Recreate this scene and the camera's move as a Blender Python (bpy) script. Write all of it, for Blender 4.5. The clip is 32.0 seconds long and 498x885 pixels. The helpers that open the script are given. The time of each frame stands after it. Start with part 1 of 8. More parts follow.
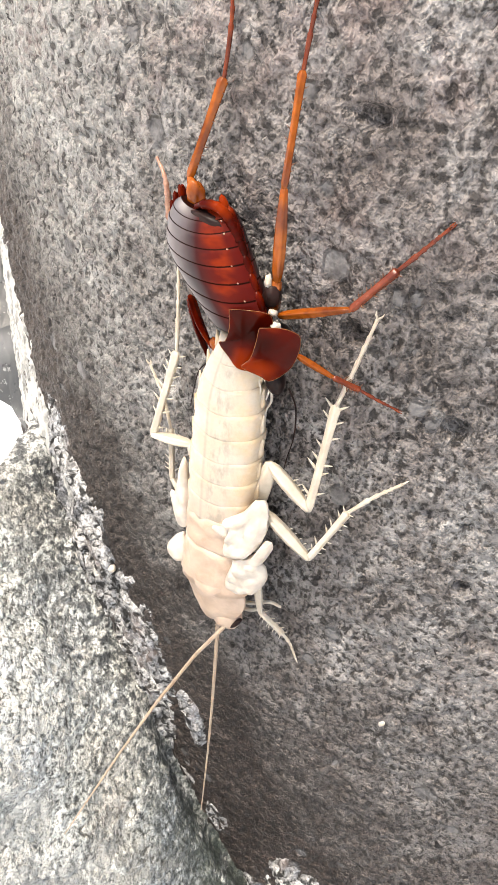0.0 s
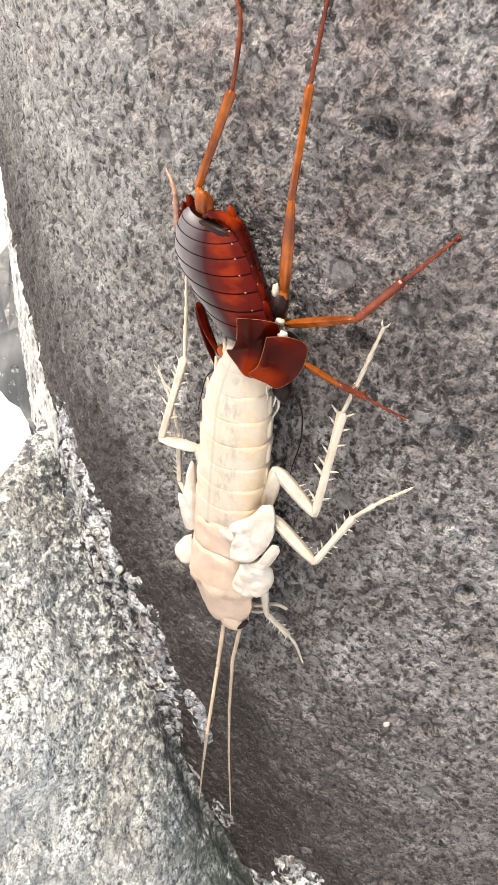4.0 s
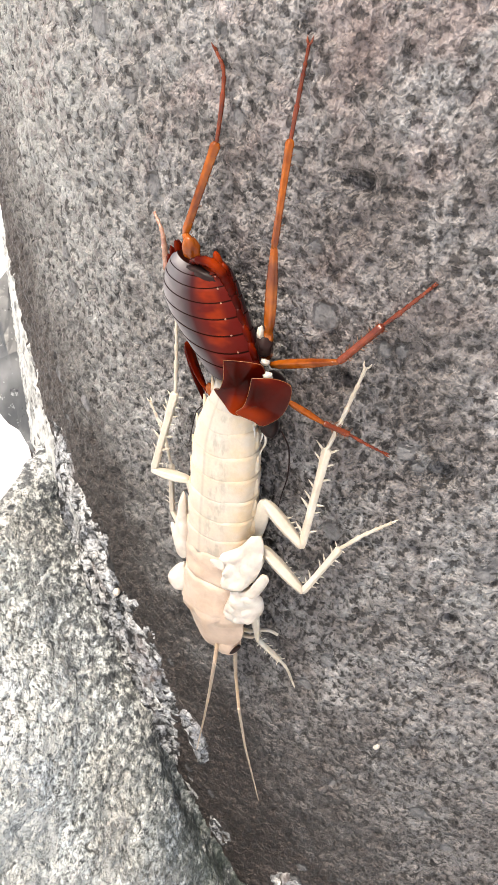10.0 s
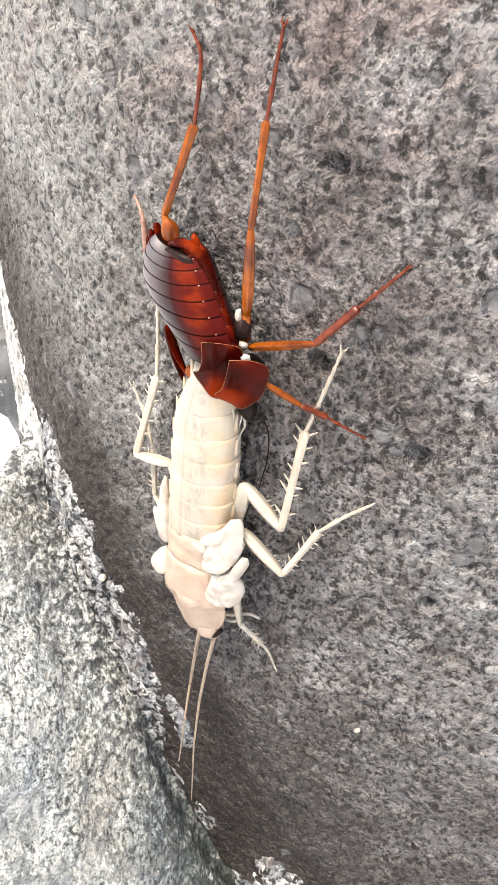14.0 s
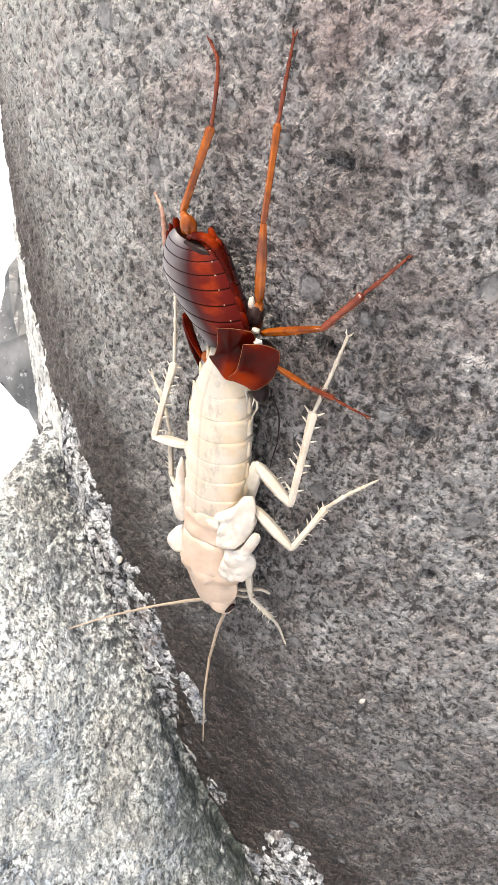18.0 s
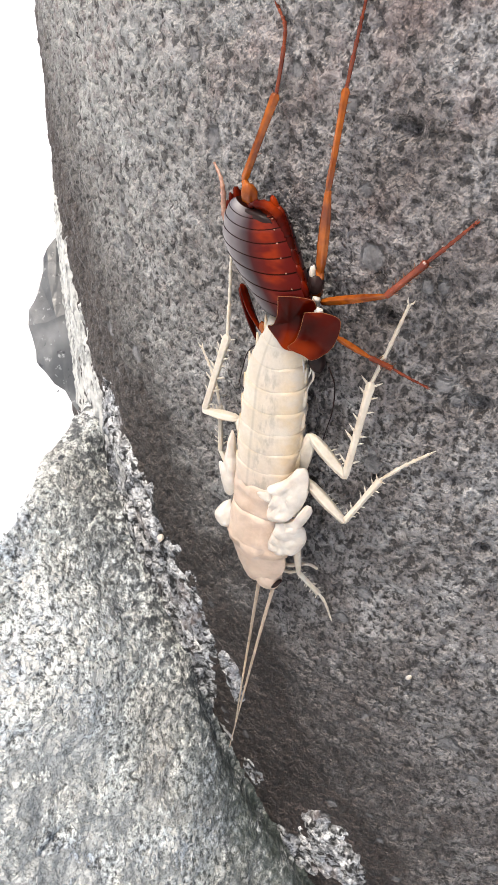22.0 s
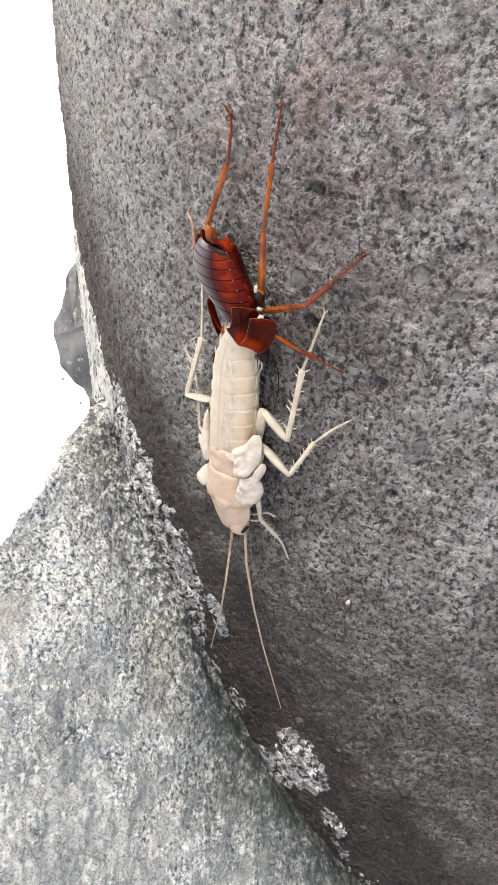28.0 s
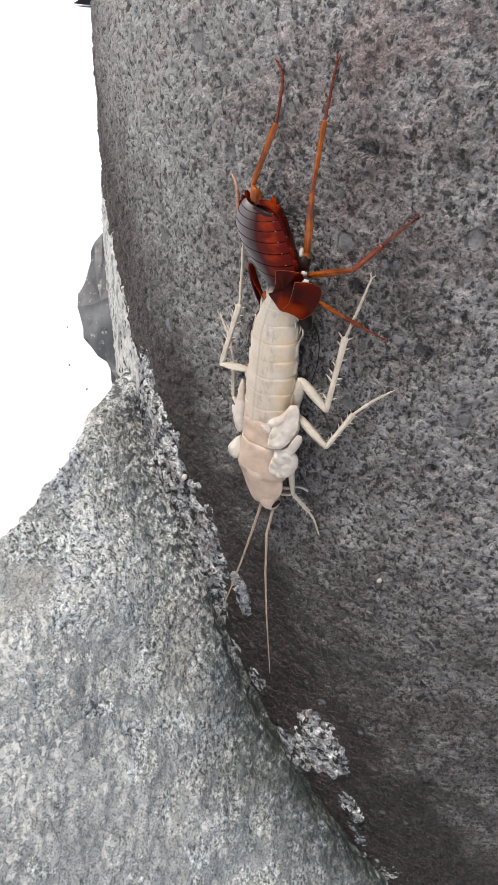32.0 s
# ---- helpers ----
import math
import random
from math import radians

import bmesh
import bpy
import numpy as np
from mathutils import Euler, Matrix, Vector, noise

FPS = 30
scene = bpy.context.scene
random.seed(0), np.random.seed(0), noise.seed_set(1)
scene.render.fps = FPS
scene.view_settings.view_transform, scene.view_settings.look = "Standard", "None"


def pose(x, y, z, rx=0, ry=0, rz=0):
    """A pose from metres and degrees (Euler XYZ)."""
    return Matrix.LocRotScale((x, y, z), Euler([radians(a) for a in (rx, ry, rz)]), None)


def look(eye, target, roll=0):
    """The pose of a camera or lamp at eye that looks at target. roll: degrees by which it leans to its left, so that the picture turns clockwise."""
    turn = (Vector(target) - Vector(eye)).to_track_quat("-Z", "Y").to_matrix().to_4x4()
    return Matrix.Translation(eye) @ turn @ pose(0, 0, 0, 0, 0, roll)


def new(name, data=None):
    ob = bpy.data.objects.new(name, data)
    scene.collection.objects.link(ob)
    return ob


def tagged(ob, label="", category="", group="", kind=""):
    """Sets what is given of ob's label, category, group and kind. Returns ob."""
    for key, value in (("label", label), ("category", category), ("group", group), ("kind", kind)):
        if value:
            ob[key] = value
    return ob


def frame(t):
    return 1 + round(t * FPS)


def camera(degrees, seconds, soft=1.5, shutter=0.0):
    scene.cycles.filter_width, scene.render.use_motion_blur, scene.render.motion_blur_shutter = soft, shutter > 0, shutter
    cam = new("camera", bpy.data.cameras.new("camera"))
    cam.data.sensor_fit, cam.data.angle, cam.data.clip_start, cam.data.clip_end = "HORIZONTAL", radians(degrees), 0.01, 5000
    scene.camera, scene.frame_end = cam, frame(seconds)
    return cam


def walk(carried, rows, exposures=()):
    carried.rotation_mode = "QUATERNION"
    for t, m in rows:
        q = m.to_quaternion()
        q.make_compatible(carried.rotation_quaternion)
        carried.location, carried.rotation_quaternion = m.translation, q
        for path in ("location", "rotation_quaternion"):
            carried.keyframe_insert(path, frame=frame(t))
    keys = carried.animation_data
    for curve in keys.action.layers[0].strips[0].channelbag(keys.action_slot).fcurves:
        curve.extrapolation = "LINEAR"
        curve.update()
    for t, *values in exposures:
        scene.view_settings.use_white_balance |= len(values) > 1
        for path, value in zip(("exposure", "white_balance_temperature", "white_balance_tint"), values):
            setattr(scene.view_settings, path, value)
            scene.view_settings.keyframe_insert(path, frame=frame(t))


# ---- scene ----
# The camera and its walk
cam = camera(36.0, 32.0, 1.2)
walk(cam, [
    (0, pose(-0.07355, -0.15435, 0.03566, 55.005, -3.809, -3.031)),
    (0.5, pose(-0.07395, -0.15429, 0.03663, 54.959, -3.704, -2.739)),
    (1, pose(-0.07516, -0.15397, 0.03676, 54.864, -3.745, -2.712)),
    (1.5, pose(-0.07558, -0.15411, 0.0365, 54.811, -3.937, -2.964)),
    (2, pose(-0.07374, -0.15462, 0.03598, 54.564, -3.889, -2.807)),
    (2.5, pose(-0.07475, -0.15498, 0.03672, 54.796, -3.884, -2.765)),
    (3, pose(-0.07522, -0.15406, 0.03672, 54.614, -3.759, -2.878)),
    (3.5, pose(-0.0744, -0.15433, 0.03696, 54.607, -3.646, -2.692)),
    (5.5, pose(-0.07347, -0.15505, 0.0376, 54.566, -3.58, -2.745)),
    (6, pose(-0.07301, -0.15561, 0.04016, 55.078, -3.45, -2.617)),
    (6.5, pose(-0.06901, -0.15504, 0.0397, 54.822, -3.45, -3.085)),
    (7, pose(-0.07074, -0.15572, 0.04052, 55.249, -3.229, -2.558)),
    (7.5, pose(-0.07362, -0.1546, 0.04104, 55.107, -3.214, -2.437)),
    (8, pose(-0.07468, -0.15387, 0.04013, 54.93, -3.298, -2.644)),
    (8.5, pose(-0.07521, -0.15412, 0.04039, 54.956, -3.415, -2.738)),
    (9, pose(-0.07251, -0.15431, 0.03948, 54.65, -3.331, -2.397)),
    (9.5, pose(-0.07246, -0.15438, 0.03946, 54.755, -3.391, -2.746)),
    (10, pose(-0.07236, -0.15456, 0.04107, 54.896, -3.219, -2.531)),
    (10.5, pose(-0.07414, -0.15375, 0.04048, 54.834, -3.251, -2.623)),
    (11, pose(-0.07382, -0.15412, 0.04084, 54.737, -3.246, -2.3)),
    (11.5, pose(-0.07234, -0.15415, 0.03953, 54.647, -3.301, -2.685)),
    (12, pose(-0.07088, -0.15483, 0.04017, 54.772, -3.409, -2.779)),
    (12.5, pose(-0.07202, -0.15553, 0.04105, 54.862, -3.348, -2.594)),
    (13, pose(-0.07308, -0.15555, 0.0416, 54.858, -3.287, -2.505)),
    (13.5, pose(-0.07264, -0.15533, 0.04175, 54.652, -3.192, -2.541)),
    (14, pose(-0.07042, -0.15581, 0.04047, 54.529, -3.499, -2.494)),
    (14.5, pose(-0.07029, -0.15697, 0.04081, 54.769, -3.647, -2.67)),
    (16.5, pose(-0.07395, -0.15929, 0.04137, 54.968, -3.09, -2.071)),
    (17, pose(-0.07186, -0.16175, 0.04153, 55.122, -3.134, -1.704)),
    (17.5, pose(-0.07081, -0.16218, 0.04052, 54.853, -3.377, -1.795)),
    (18, pose(-0.07118, -0.16195, 0.04151, 54.867, -3.227, -1.966)),
    (18.5, pose(-0.07255, -0.16161, 0.04177, 54.941, -3.15, -2.036)),
    (19, pose(-0.07259, -0.16156, 0.04191, 54.918, -3.134, -1.919)),
    (19.5, pose(-0.07229, -0.16137, 0.04161, 54.768, -2.985, -1.845)),
    (20, pose(-0.07067, -0.16159, 0.04079, 54.642, -3.098, -2.056)),
    (20.5, pose(-0.07013, -0.16234, 0.04093, 54.856, -2.859, -1.966)),
    (21, pose(-0.07285, -0.162, 0.04172, 55.022, -2.786, -1.786)),
    (21.5, pose(-0.07459, -0.16294, 0.04029, 55.014, -2.809, -0.944)),
    (22, pose(-0.07616, -0.16361, 0.03891, 54.607, -3.062, -1.127)),
    (22.5, pose(-0.07478, -0.16347, 0.03852, 54.602, -3.074, -1.461)),
    (23, pose(-0.07717, -0.16241, 0.0381, 54.781, -2.768, -1.676)),
    (23.5, pose(-0.07417, -0.16262, 0.04045, 55.015, -2.664, -1.91)),
    (24, pose(-0.07243, -0.16342, 0.04152, 55.011, -2.677, -1.817)),
    (24.5, pose(-0.07182, -0.17085, 0.0436, 55.359, -2.639, -0.864)),
    (25, pose(-0.07431, -0.17621, 0.04898, 55.961, -2.173, -0.624)),
    (25.5, pose(-0.07074, -0.18184, 0.05092, 55.889, -1.58, -0.874)),
    (27.5, pose(-0.06857, -0.19265, 0.05148, 55.505, -2.211, 0.062)),
    (28, pose(-0.06895, -0.19256, 0.05178, 55.673, -1.825, 0.021)),
    (28.5, pose(-0.0694, -0.19259, 0.05203, 55.733, -1.958, 0.155)),
    (29, pose(-0.06947, -0.19381, 0.05176, 55.614, -2.039, 0.236)),
    (29.5, pose(-0.07043, -0.19375, 0.05173, 55.587, -2.186, 0.417)),
    (30, pose(-0.07379, -0.19349, 0.05022, 55.603, -2.211, 0.633)),
    (30.5, pose(-0.0741, -0.19286, 0.05058, 55.579, -2.152, 0.534)),
    (31, pose(-0.07537, -0.19311, 0.04992, 55.499, -2.285, 0.588)),
    (31.5, pose(-0.07337, -0.19276, 0.04908, 55.289, -2.725, 0.629)),
    (32, pose(-0.07444, -0.19251, 0.04681, 55.246, -2.984, 0.808)),
], [
    (0, 1.3, 7400, 10), (1, 1.05, 7400, 10), (3, 1.15, 7350, 10), (6, 1.22, 7350, 10), (8, 1.0, 7350, 10), (9, 1.22, 7300, 10), (11, 1.2, 7300, 10), (12, 1.0, 7600, 10), (13, 1.32, 7250, 10), (17, 1.22, 7100, 10), (20, 1.22, 7050, 10), (21, 1.18, 6950, 10), (22, 0.95, 6950, 10), (23, 0.82, 6950, 10), (25, 0.78, 6950, 10), (28, 0.8, 7000, 10), (29, 0.57, 6950, 10), (30, 0.48, 6900, 10), (32, 0.4, 6750, 10),
])

# Daylight under a thin overcast sky
sky = bpy.data.worlds.new("sky")
scene.world = sky
sky.use_nodes = True
air = sky.node_tree.nodes.new("ShaderNodeTexSky")
air.sky_type, air.sun_disc = "NISHITA", False
air.sun_elevation, air.sun_rotation = radians(68), radians(-116)
air.air_density, air.dust_density = 1.0, 4.0
sky.node_tree.links.new(air.outputs[0], sky.node_tree.nodes["Background"].inputs[0])
sky.node_tree.nodes["Background"].inputs[1].default_value = 0.13
sun = new("sun", bpy.data.lights.new("sun", "SUN"))
sun.data.energy, sun.data.angle, sun.data.color = 1.5, radians(20), (1.0, 0.965, 0.92)
sun.matrix_world = look((-0.34, -0.17, 0.92), (0, 0, 0))

# ---- sizes ----
RAD = 0.10868          # radius of the column
TURN = radians(-38.0)  # where round the column the insect sits
GROUND = -0.35
RNG = np.random.default_rng(7)


def wrap(p):
    """From millimetres along the column's face (across, up, out) to the world."""
    a, r = TURN + p[0] / 1000 / RAD, RAD + p[2] / 1000
    return Vector((r * math.sin(a), -r * math.cos(a), p[1] / 1000))


# ---- noise on whole arrays ----
def lattice(i, j, k, seed):
    h = (i * 374761393 + j * 668265263 + k * 2147483647 + seed * 974711).astype(np.int64)
    h = ((h ^ (h >> 13)) * 1274126177) & 0x7FFFFFFF
    return ((h ^ (h >> 16)) & 0xFFFF) / 65535.0


def lumps(p, size, seed=0):
    """Smooth noise, 0 to 1, at points p (n, 3) in millimetres with lumps of the given size."""
    q = p / size
    b = np.floor(q).astype(np.int64)
    f = q - b
    f = f * f * (3 - 2 * f)
    out = 0
    for dx in (0, 1):
        for dy in (0, 1):
            for dz in (0, 1):
                w = (f[:, 0] if dx else 1 - f[:, 0]) * (f[:, 1] if dy else 1 - f[:, 1]) * (f[:, 2] if dz else 1 - f[:, 2])
                out = out + w * lattice(b[:, 0] + dx, b[:, 1] + dy, b[:, 2] + dz, seed)
    return out


def grains(p, size, seed=0):
    """Distance to the middle of the nearest grain (in grain sizes) and a number of that grain's own, at points p in millimetres."""
    q = p / size
    b = np.floor(q).astype(np.int64)
    best, own = np.full(len(p), 9.0), np.zeros(len(p))
    for dx in (-1, 0, 1):
        for dy in (-1, 0, 1):
            for dz in (-1, 0, 1):
                c = b + (dx, dy, dz)
                d2 = 0
                for axis in range(3):
                    d2 = d2 + (c[:, axis] + lattice(c[:, 0], c[:, 1], c[:, 2], seed + axis * 7 + 1) - q[:, axis]) ** 2
                near = d2 < best
                best = np.where(near, d2, best)
                own = np.where(near, lattice(c[:, 0], c[:, 1], c[:, 2], seed + 99), own)
    return np.sqrt(best), own


def step(a, b, x):
    t = np.clip((x - a) / (b - a), 0, 1)
    return t * t * (3 - 2 * t)


def sheet(name, pts, mat, keep=None):
    """A smooth mesh object from an (n, m, 3) array of points."""
    n, m = pts.shape[:2]
    idx = np.arange(n * m).reshape(n, m)
    quads = np.stack([idx[:-1, :-1], idx[:-1, 1:], idx[1:, 1:], idx[1:, :-1]], -1).reshape(-1, 4)
    verts = pts.reshape(-1, 3)
    if keep is not None:
        quads = quads[keep.reshape(-1)[quads].any(1)]
        used = np.unique(quads)
        back = np.zeros(n * m, int)
        back[used] = np.arange(len(used))
        verts, quads = verts[used], back[quads]
    me = bpy.data.meshes.new(name)
    me.vertices.add(len(verts))
    me.vertices.foreach_set("co", verts.astype(np.float32).ravel())
    me.loops.add(quads.size)
    me.loops.foreach_set("vertex_index", quads.astype(np.int32).ravel())
    me.polygons.add(len(quads))
    me.polygons.foreach_set("loop_start", np.arange(0, quads.size, 4, dtype=np.int32))
    me.polygons.foreach_set("use_smooth", np.ones(len(quads), bool))
    me.update(calc_edges=True)
    me.materials.append(mat)
    return new(name, me)


# ---- materials ----
class Nodes:
    """A short way to write a node material."""

    def __init__(self, name):
        self.mat = bpy.data.materials.new(name)
        self.mat.use_nodes = True
        self.tree = self.mat.node_tree
        self.bsdf = self.tree.nodes["Principled BSDF"]
        self.place = self.tree.nodes.new("ShaderNodeTexCoord").outputs["Object"]

    def scaled(self, place, x, y, z):
        v = self.tree.nodes.new("ShaderNodeVectorMath")
        v.operation = "MULTIPLY"
        self.link(place, v.inputs[0])
        v.inputs[1].default_value = (x, y, z)
        return v.outputs[0]

    def dots(self, way):
        """How far the place lies along a direction, in metres."""
        v = self.tree.nodes.new("ShaderNodeVectorMath")
        v.operation = "DOT_PRODUCT"
        self.link(self.place, v.inputs[0])
        v.inputs[1].default_value = way
        return v.outputs["Value"]

    def noise_at(self, place, mm, detail=2.0, rough=0.5):
        n = self.tree.nodes.new("ShaderNodeTexNoise")
        n.inputs["Scale"].default_value = 1000.0 / mm
        n.inputs["Detail"].default_value, n.inputs["Roughness"].default_value = detail, rough
        self.link(place, n.inputs["Vector"])
        return n.outputs["Fac"]

    def link(self, a, b):
        self.tree.links.new(a, b)

    def set(self, **values):
        for k, v in values.items():
            key = k.replace("_", " ")
            if hasattr(v, "links"):
                self.link(v, self.bsdf.inputs[key])
            else:
                self.bsdf.inputs[key].default_value = v
        return self

    def noise(self, mm, detail=3.0, rough=0.55, distort=0.0):
        n = self.tree.nodes.new("ShaderNodeTexNoise")
        n.inputs["Scale"].default_value = 1000.0 / mm
        n.inputs["Detail"].default_value, n.inputs["Roughness"].default_value, n.inputs["Distortion"].default_value = detail, rough, distort
        self.link(self.place, n.inputs["Vector"])
        return n.outputs["Fac"]

    def warped(self, mm, amount):
        """Places pushed about by a noise, for ragged shapes."""
        n = self.tree.nodes.new("ShaderNodeTexNoise")
        n.inputs["Scale"].default_value, n.inputs["Detail"].default_value = 1000.0 / mm, 3.0
        self.link(self.place, n.inputs["Vector"])
        v = self.tree.nodes.new("ShaderNodeVectorMath")
        v.operation = "MULTIPLY_ADD"
        self.link(n.outputs["Color"], v.inputs[0])
        v.inputs[1].default_value = (amount / 1000,) * 3
        self.link(self.place, v.inputs[2])
        return v.outputs[0]

    def grit(self, mm, place):
        """Ragged grains: a tone for each grain, and the distance from its middle."""
        n = self.tree.nodes.new("ShaderNodeTexVoronoi")
        n.inputs["Scale"].default_value = 1000.0 / mm
        self.link(place, n.inputs["Vector"])
        sep = self.tree.nodes.new("ShaderNodeSeparateColor")
        self.link(n.outputs["Color"], sep.inputs[0])
        return sep.outputs[0], n.outputs["Distance"]

    def ramp(self, fac, *stops):
        r = self.tree.nodes.new("ShaderNodeValToRGB")
        e = r.color_ramp.elements
        while len(e) < len(stops):
            e.new(0.5)
        for el, (pos, col) in zip(e, stops):
            el.position = pos
            el.color = (*col, 1) if not isinstance(col, float) else (col, col, col, 1)
        self.link(fac, r.inputs["Fac"])
        return r.outputs["Color"]

    def mix(self, fac, a, b, blend="MIX"):
        n = self.tree.nodes.new("ShaderNodeMix")
        n.data_type, n.blend_type = "RGBA", blend
        for value, at in ((fac, 0), (a, 6), (b, 7)):
            if hasattr(value, "links"):
                self.link(value, n.inputs[at])
            else:
                n.inputs[at].default_value = (*value, 1) if isinstance(value, tuple) else value
        return n.outputs[2]

    def math(self, op, a, b=0.0):
        n = self.tree.nodes.new("ShaderNodeMath")
        n.operation = op
        for value, at in ((a, 0), (b, 1)):
            if hasattr(value, "links"):
                self.link(value, n.inputs[at])
            else:
                n.inputs[at].default_value = value
        return n.outputs[0]

    def axis(self, which):
        n = self.tree.nodes.new("ShaderNodeSeparateXYZ")
        self.link(self.place, n.inputs[0])
        return n.outputs[which]

    def uv(self, which):
        u = self.tree.nodes.new("ShaderNodeUVMap")
        n = self.tree.nodes.new("ShaderNodeSeparateXYZ")
        self.link(u.outputs[0], n.inputs[0])
        return n.outputs[which]

    def spread(self, fac, low, high, to_low=0.0, to_high=1.0):
        n = self.tree.nodes.new("ShaderNodeMapRange")
        self.link(fac, n.inputs[0])
        for i, v in enumerate((low, high, to_low, to_high)):
            n.inputs[1 + i].default_value = v
        return n.outputs[0]

    def bump(self, height, strength, mm):
        n = self.tree.nodes.new("ShaderNodeBump")
        n.inputs["Strength"].default_value, n.inputs["Distance"].default_value = strength, mm / 1000
        self.link(height, n.inputs["Height"])
        self.link(n.outputs[0], self.bsdf.inputs["Normal"])
        return self


def stone_material():
    """Dark, granular, pitted weathered stone: close-set grey grains with shade painted between them, paler and rusty
    blotches high up, damp brown and painted shade at the foot.
    """
    k = Nodes("dark_stone")
    up = k.scaled(k.place, 1.0, 1.0, 0.9)
    rag = k.noise_at(up, 0.85, 2.0, 0.55)
    slit = k.noise_at(k.scaled(k.place, 1.0, 1.0, 0.8), 1.6, 2.5, 0.6)
    fine = k.noise_at(up, 0.40, 1.0, 0.5)
    tone, edge = k.grit(0.8, k.scaled(k.warped(0.5, 0.5), 1.0, 1.0, 0.9))
    blot = k.noise(7.0, 5, 0.66, 0.4)
    broad = k.noise(26.0, 3, 0.55)
    c = k.ramp(blot, (0.34, (0.112, 0.097, 0.091)), (0.46, (0.160, 0.146, 0.140)), (0.56, (0.215, 0.206, 0.200)), (0.68, (0.30, 0.296, 0.29)))
    c = k.mix(1.0, c, k.ramp(broad, (0.36, 0.82), (0.64, 1.18)), "MULTIPLY")
    c = k.mix(1.0, c, k.ramp(tone, (0.0, 0.82), (0.6, 1.0), (1.0, 1.18)), "MULTIPLY")
    # shade painted into the hollows between ragged grains
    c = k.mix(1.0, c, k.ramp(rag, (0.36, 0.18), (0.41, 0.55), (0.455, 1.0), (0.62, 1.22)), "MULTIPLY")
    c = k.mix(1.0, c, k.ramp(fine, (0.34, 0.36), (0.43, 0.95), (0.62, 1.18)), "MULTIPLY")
    # pale dust in places
    dust = k.math("MULTIPLY", k.spread(k.noise(4.4, 5, 0.66, 0.4), 0.55, 0.64), k.spread(slit, 0.40, 0.52))
    c = k.mix(k.math("MULTIPLY", dust, 0.42), c, (0.38, 0.39, 0.385))
    # rusty pink film and paler mottling on the upper part, lighter speckle and painted glare round the far side, damp
    # brown and painted shade at the foot
    high = k.spread(k.axis("Z"), 0.0, 0.055)
    c = k.mix(k.math("MULTIPLY", k.math("MULTIPLY", high, k.spread(k.noise(3.0, 5, 0.70), 0.38, 0.58)), 0.5), c, (0.40, 0.385, 0.375))
    rust = k.math("MULTIPLY", k.spread(k.noise(8.0, 5, 0.68), 0.50, 0.60), high)
    c = k.mix(k.math("MULTIPLY", rust, 0.48), c, (0.36, 0.25, 0.23))
    # pale speckle, with the flank's glare painted into it
    side = k.math("MULTIPLY", k.spread(k.axis("X"), -0.066, -0.096), k.spread(k.noise(1.1, 5, 0.68), 0.38, 0.56))
    c = k.mix(k.math("MULTIPLY", side, 0.74), c, (0.43, 0.44, 0.41))
    right = k.math("MULTIPLY", k.math("MULTIPLY", k.spread(k.axis("X"), -0.056, -0.034), k.spread(k.axis("Z"), -0.060, -0.035)), k.spread(k.math("ADD", k.math("MULTIPLY", k.noise(6.0, 5, 0.7), 0.6), k.math("MULTIPLY", rag, 0.4)), 0.42, 0.58))
    c = k.mix(k.math("MULTIPLY", right, 0.55), c, (0.40, 0.40, 0.39))
    # damp brown and the rock's shade, both multiplied into the colour
    damp_shade = k.math("ADD", k.dots((0.969, -0.636, 1.0)), k.spread(k.noise(9.0, 4, 0.6), 0.3, 0.7, -0.010, 0.010))
    low = k.math("MAXIMUM", k.math("MULTIPLY", k.spread(k.axis("Z"), -0.018, -0.072), k.spread(k.axis("X"), -0.032, -0.055, 0.5, 0.85)), k.spread(damp_shade, -0.036, -0.070))
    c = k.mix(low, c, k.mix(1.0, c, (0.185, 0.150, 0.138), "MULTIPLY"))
    # the deepest hollows and the cracks, their shade painted nearly black
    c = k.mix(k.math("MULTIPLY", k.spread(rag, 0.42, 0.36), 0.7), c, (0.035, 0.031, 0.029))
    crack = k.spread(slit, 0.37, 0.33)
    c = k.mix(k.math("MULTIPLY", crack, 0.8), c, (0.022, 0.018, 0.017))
    # a darker, browner patch with a ragged edge
    off = k.math("ADD", k.math("POWER", k.math("SUBTRACT", k.dots((0.788, -0.616, 0.0)), 0.005), 2.0), k.math("POWER", k.math("SUBTRACT", k.axis("Z"), 0.012), 2.0))
    dark_patch = k.spread(k.math("ADD", k.math("SQRT", off), k.spread(k.noise(9.0, 5, 0.68), 0.3, 0.7, -0.010, 0.010)), 0.028, 0.012)
    c = k.mix(k.math("MULTIPLY", dark_patch, 0.62), c, k.mix(1.0, c, (0.62, 0.57, 0.55), "MULTIPLY"))
    # smooth grey pebbles bedded in it
    bed = k.tree.nodes.new("ShaderNodeAttribute")
    bed.attribute_name = "pebble"
    c = k.mix(k.math("MULTIPLY", bed.outputs["Fac"], 0.85), c, k.ramp(k.noise(1.6, 3, 0.6), (0.38, (0.075, 0.073, 0.075)), (0.62, (0.17, 0.168, 0.168))))
    # each small pit's dark inside, painted as a black spot
    pit = k.spread(k.noise(3.0, 2, 0.5, 0.3), 0.27, 0.245)
    c = k.mix(pit, c, (0.012, 0.010, 0.010))
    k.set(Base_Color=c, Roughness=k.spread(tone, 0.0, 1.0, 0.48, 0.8))
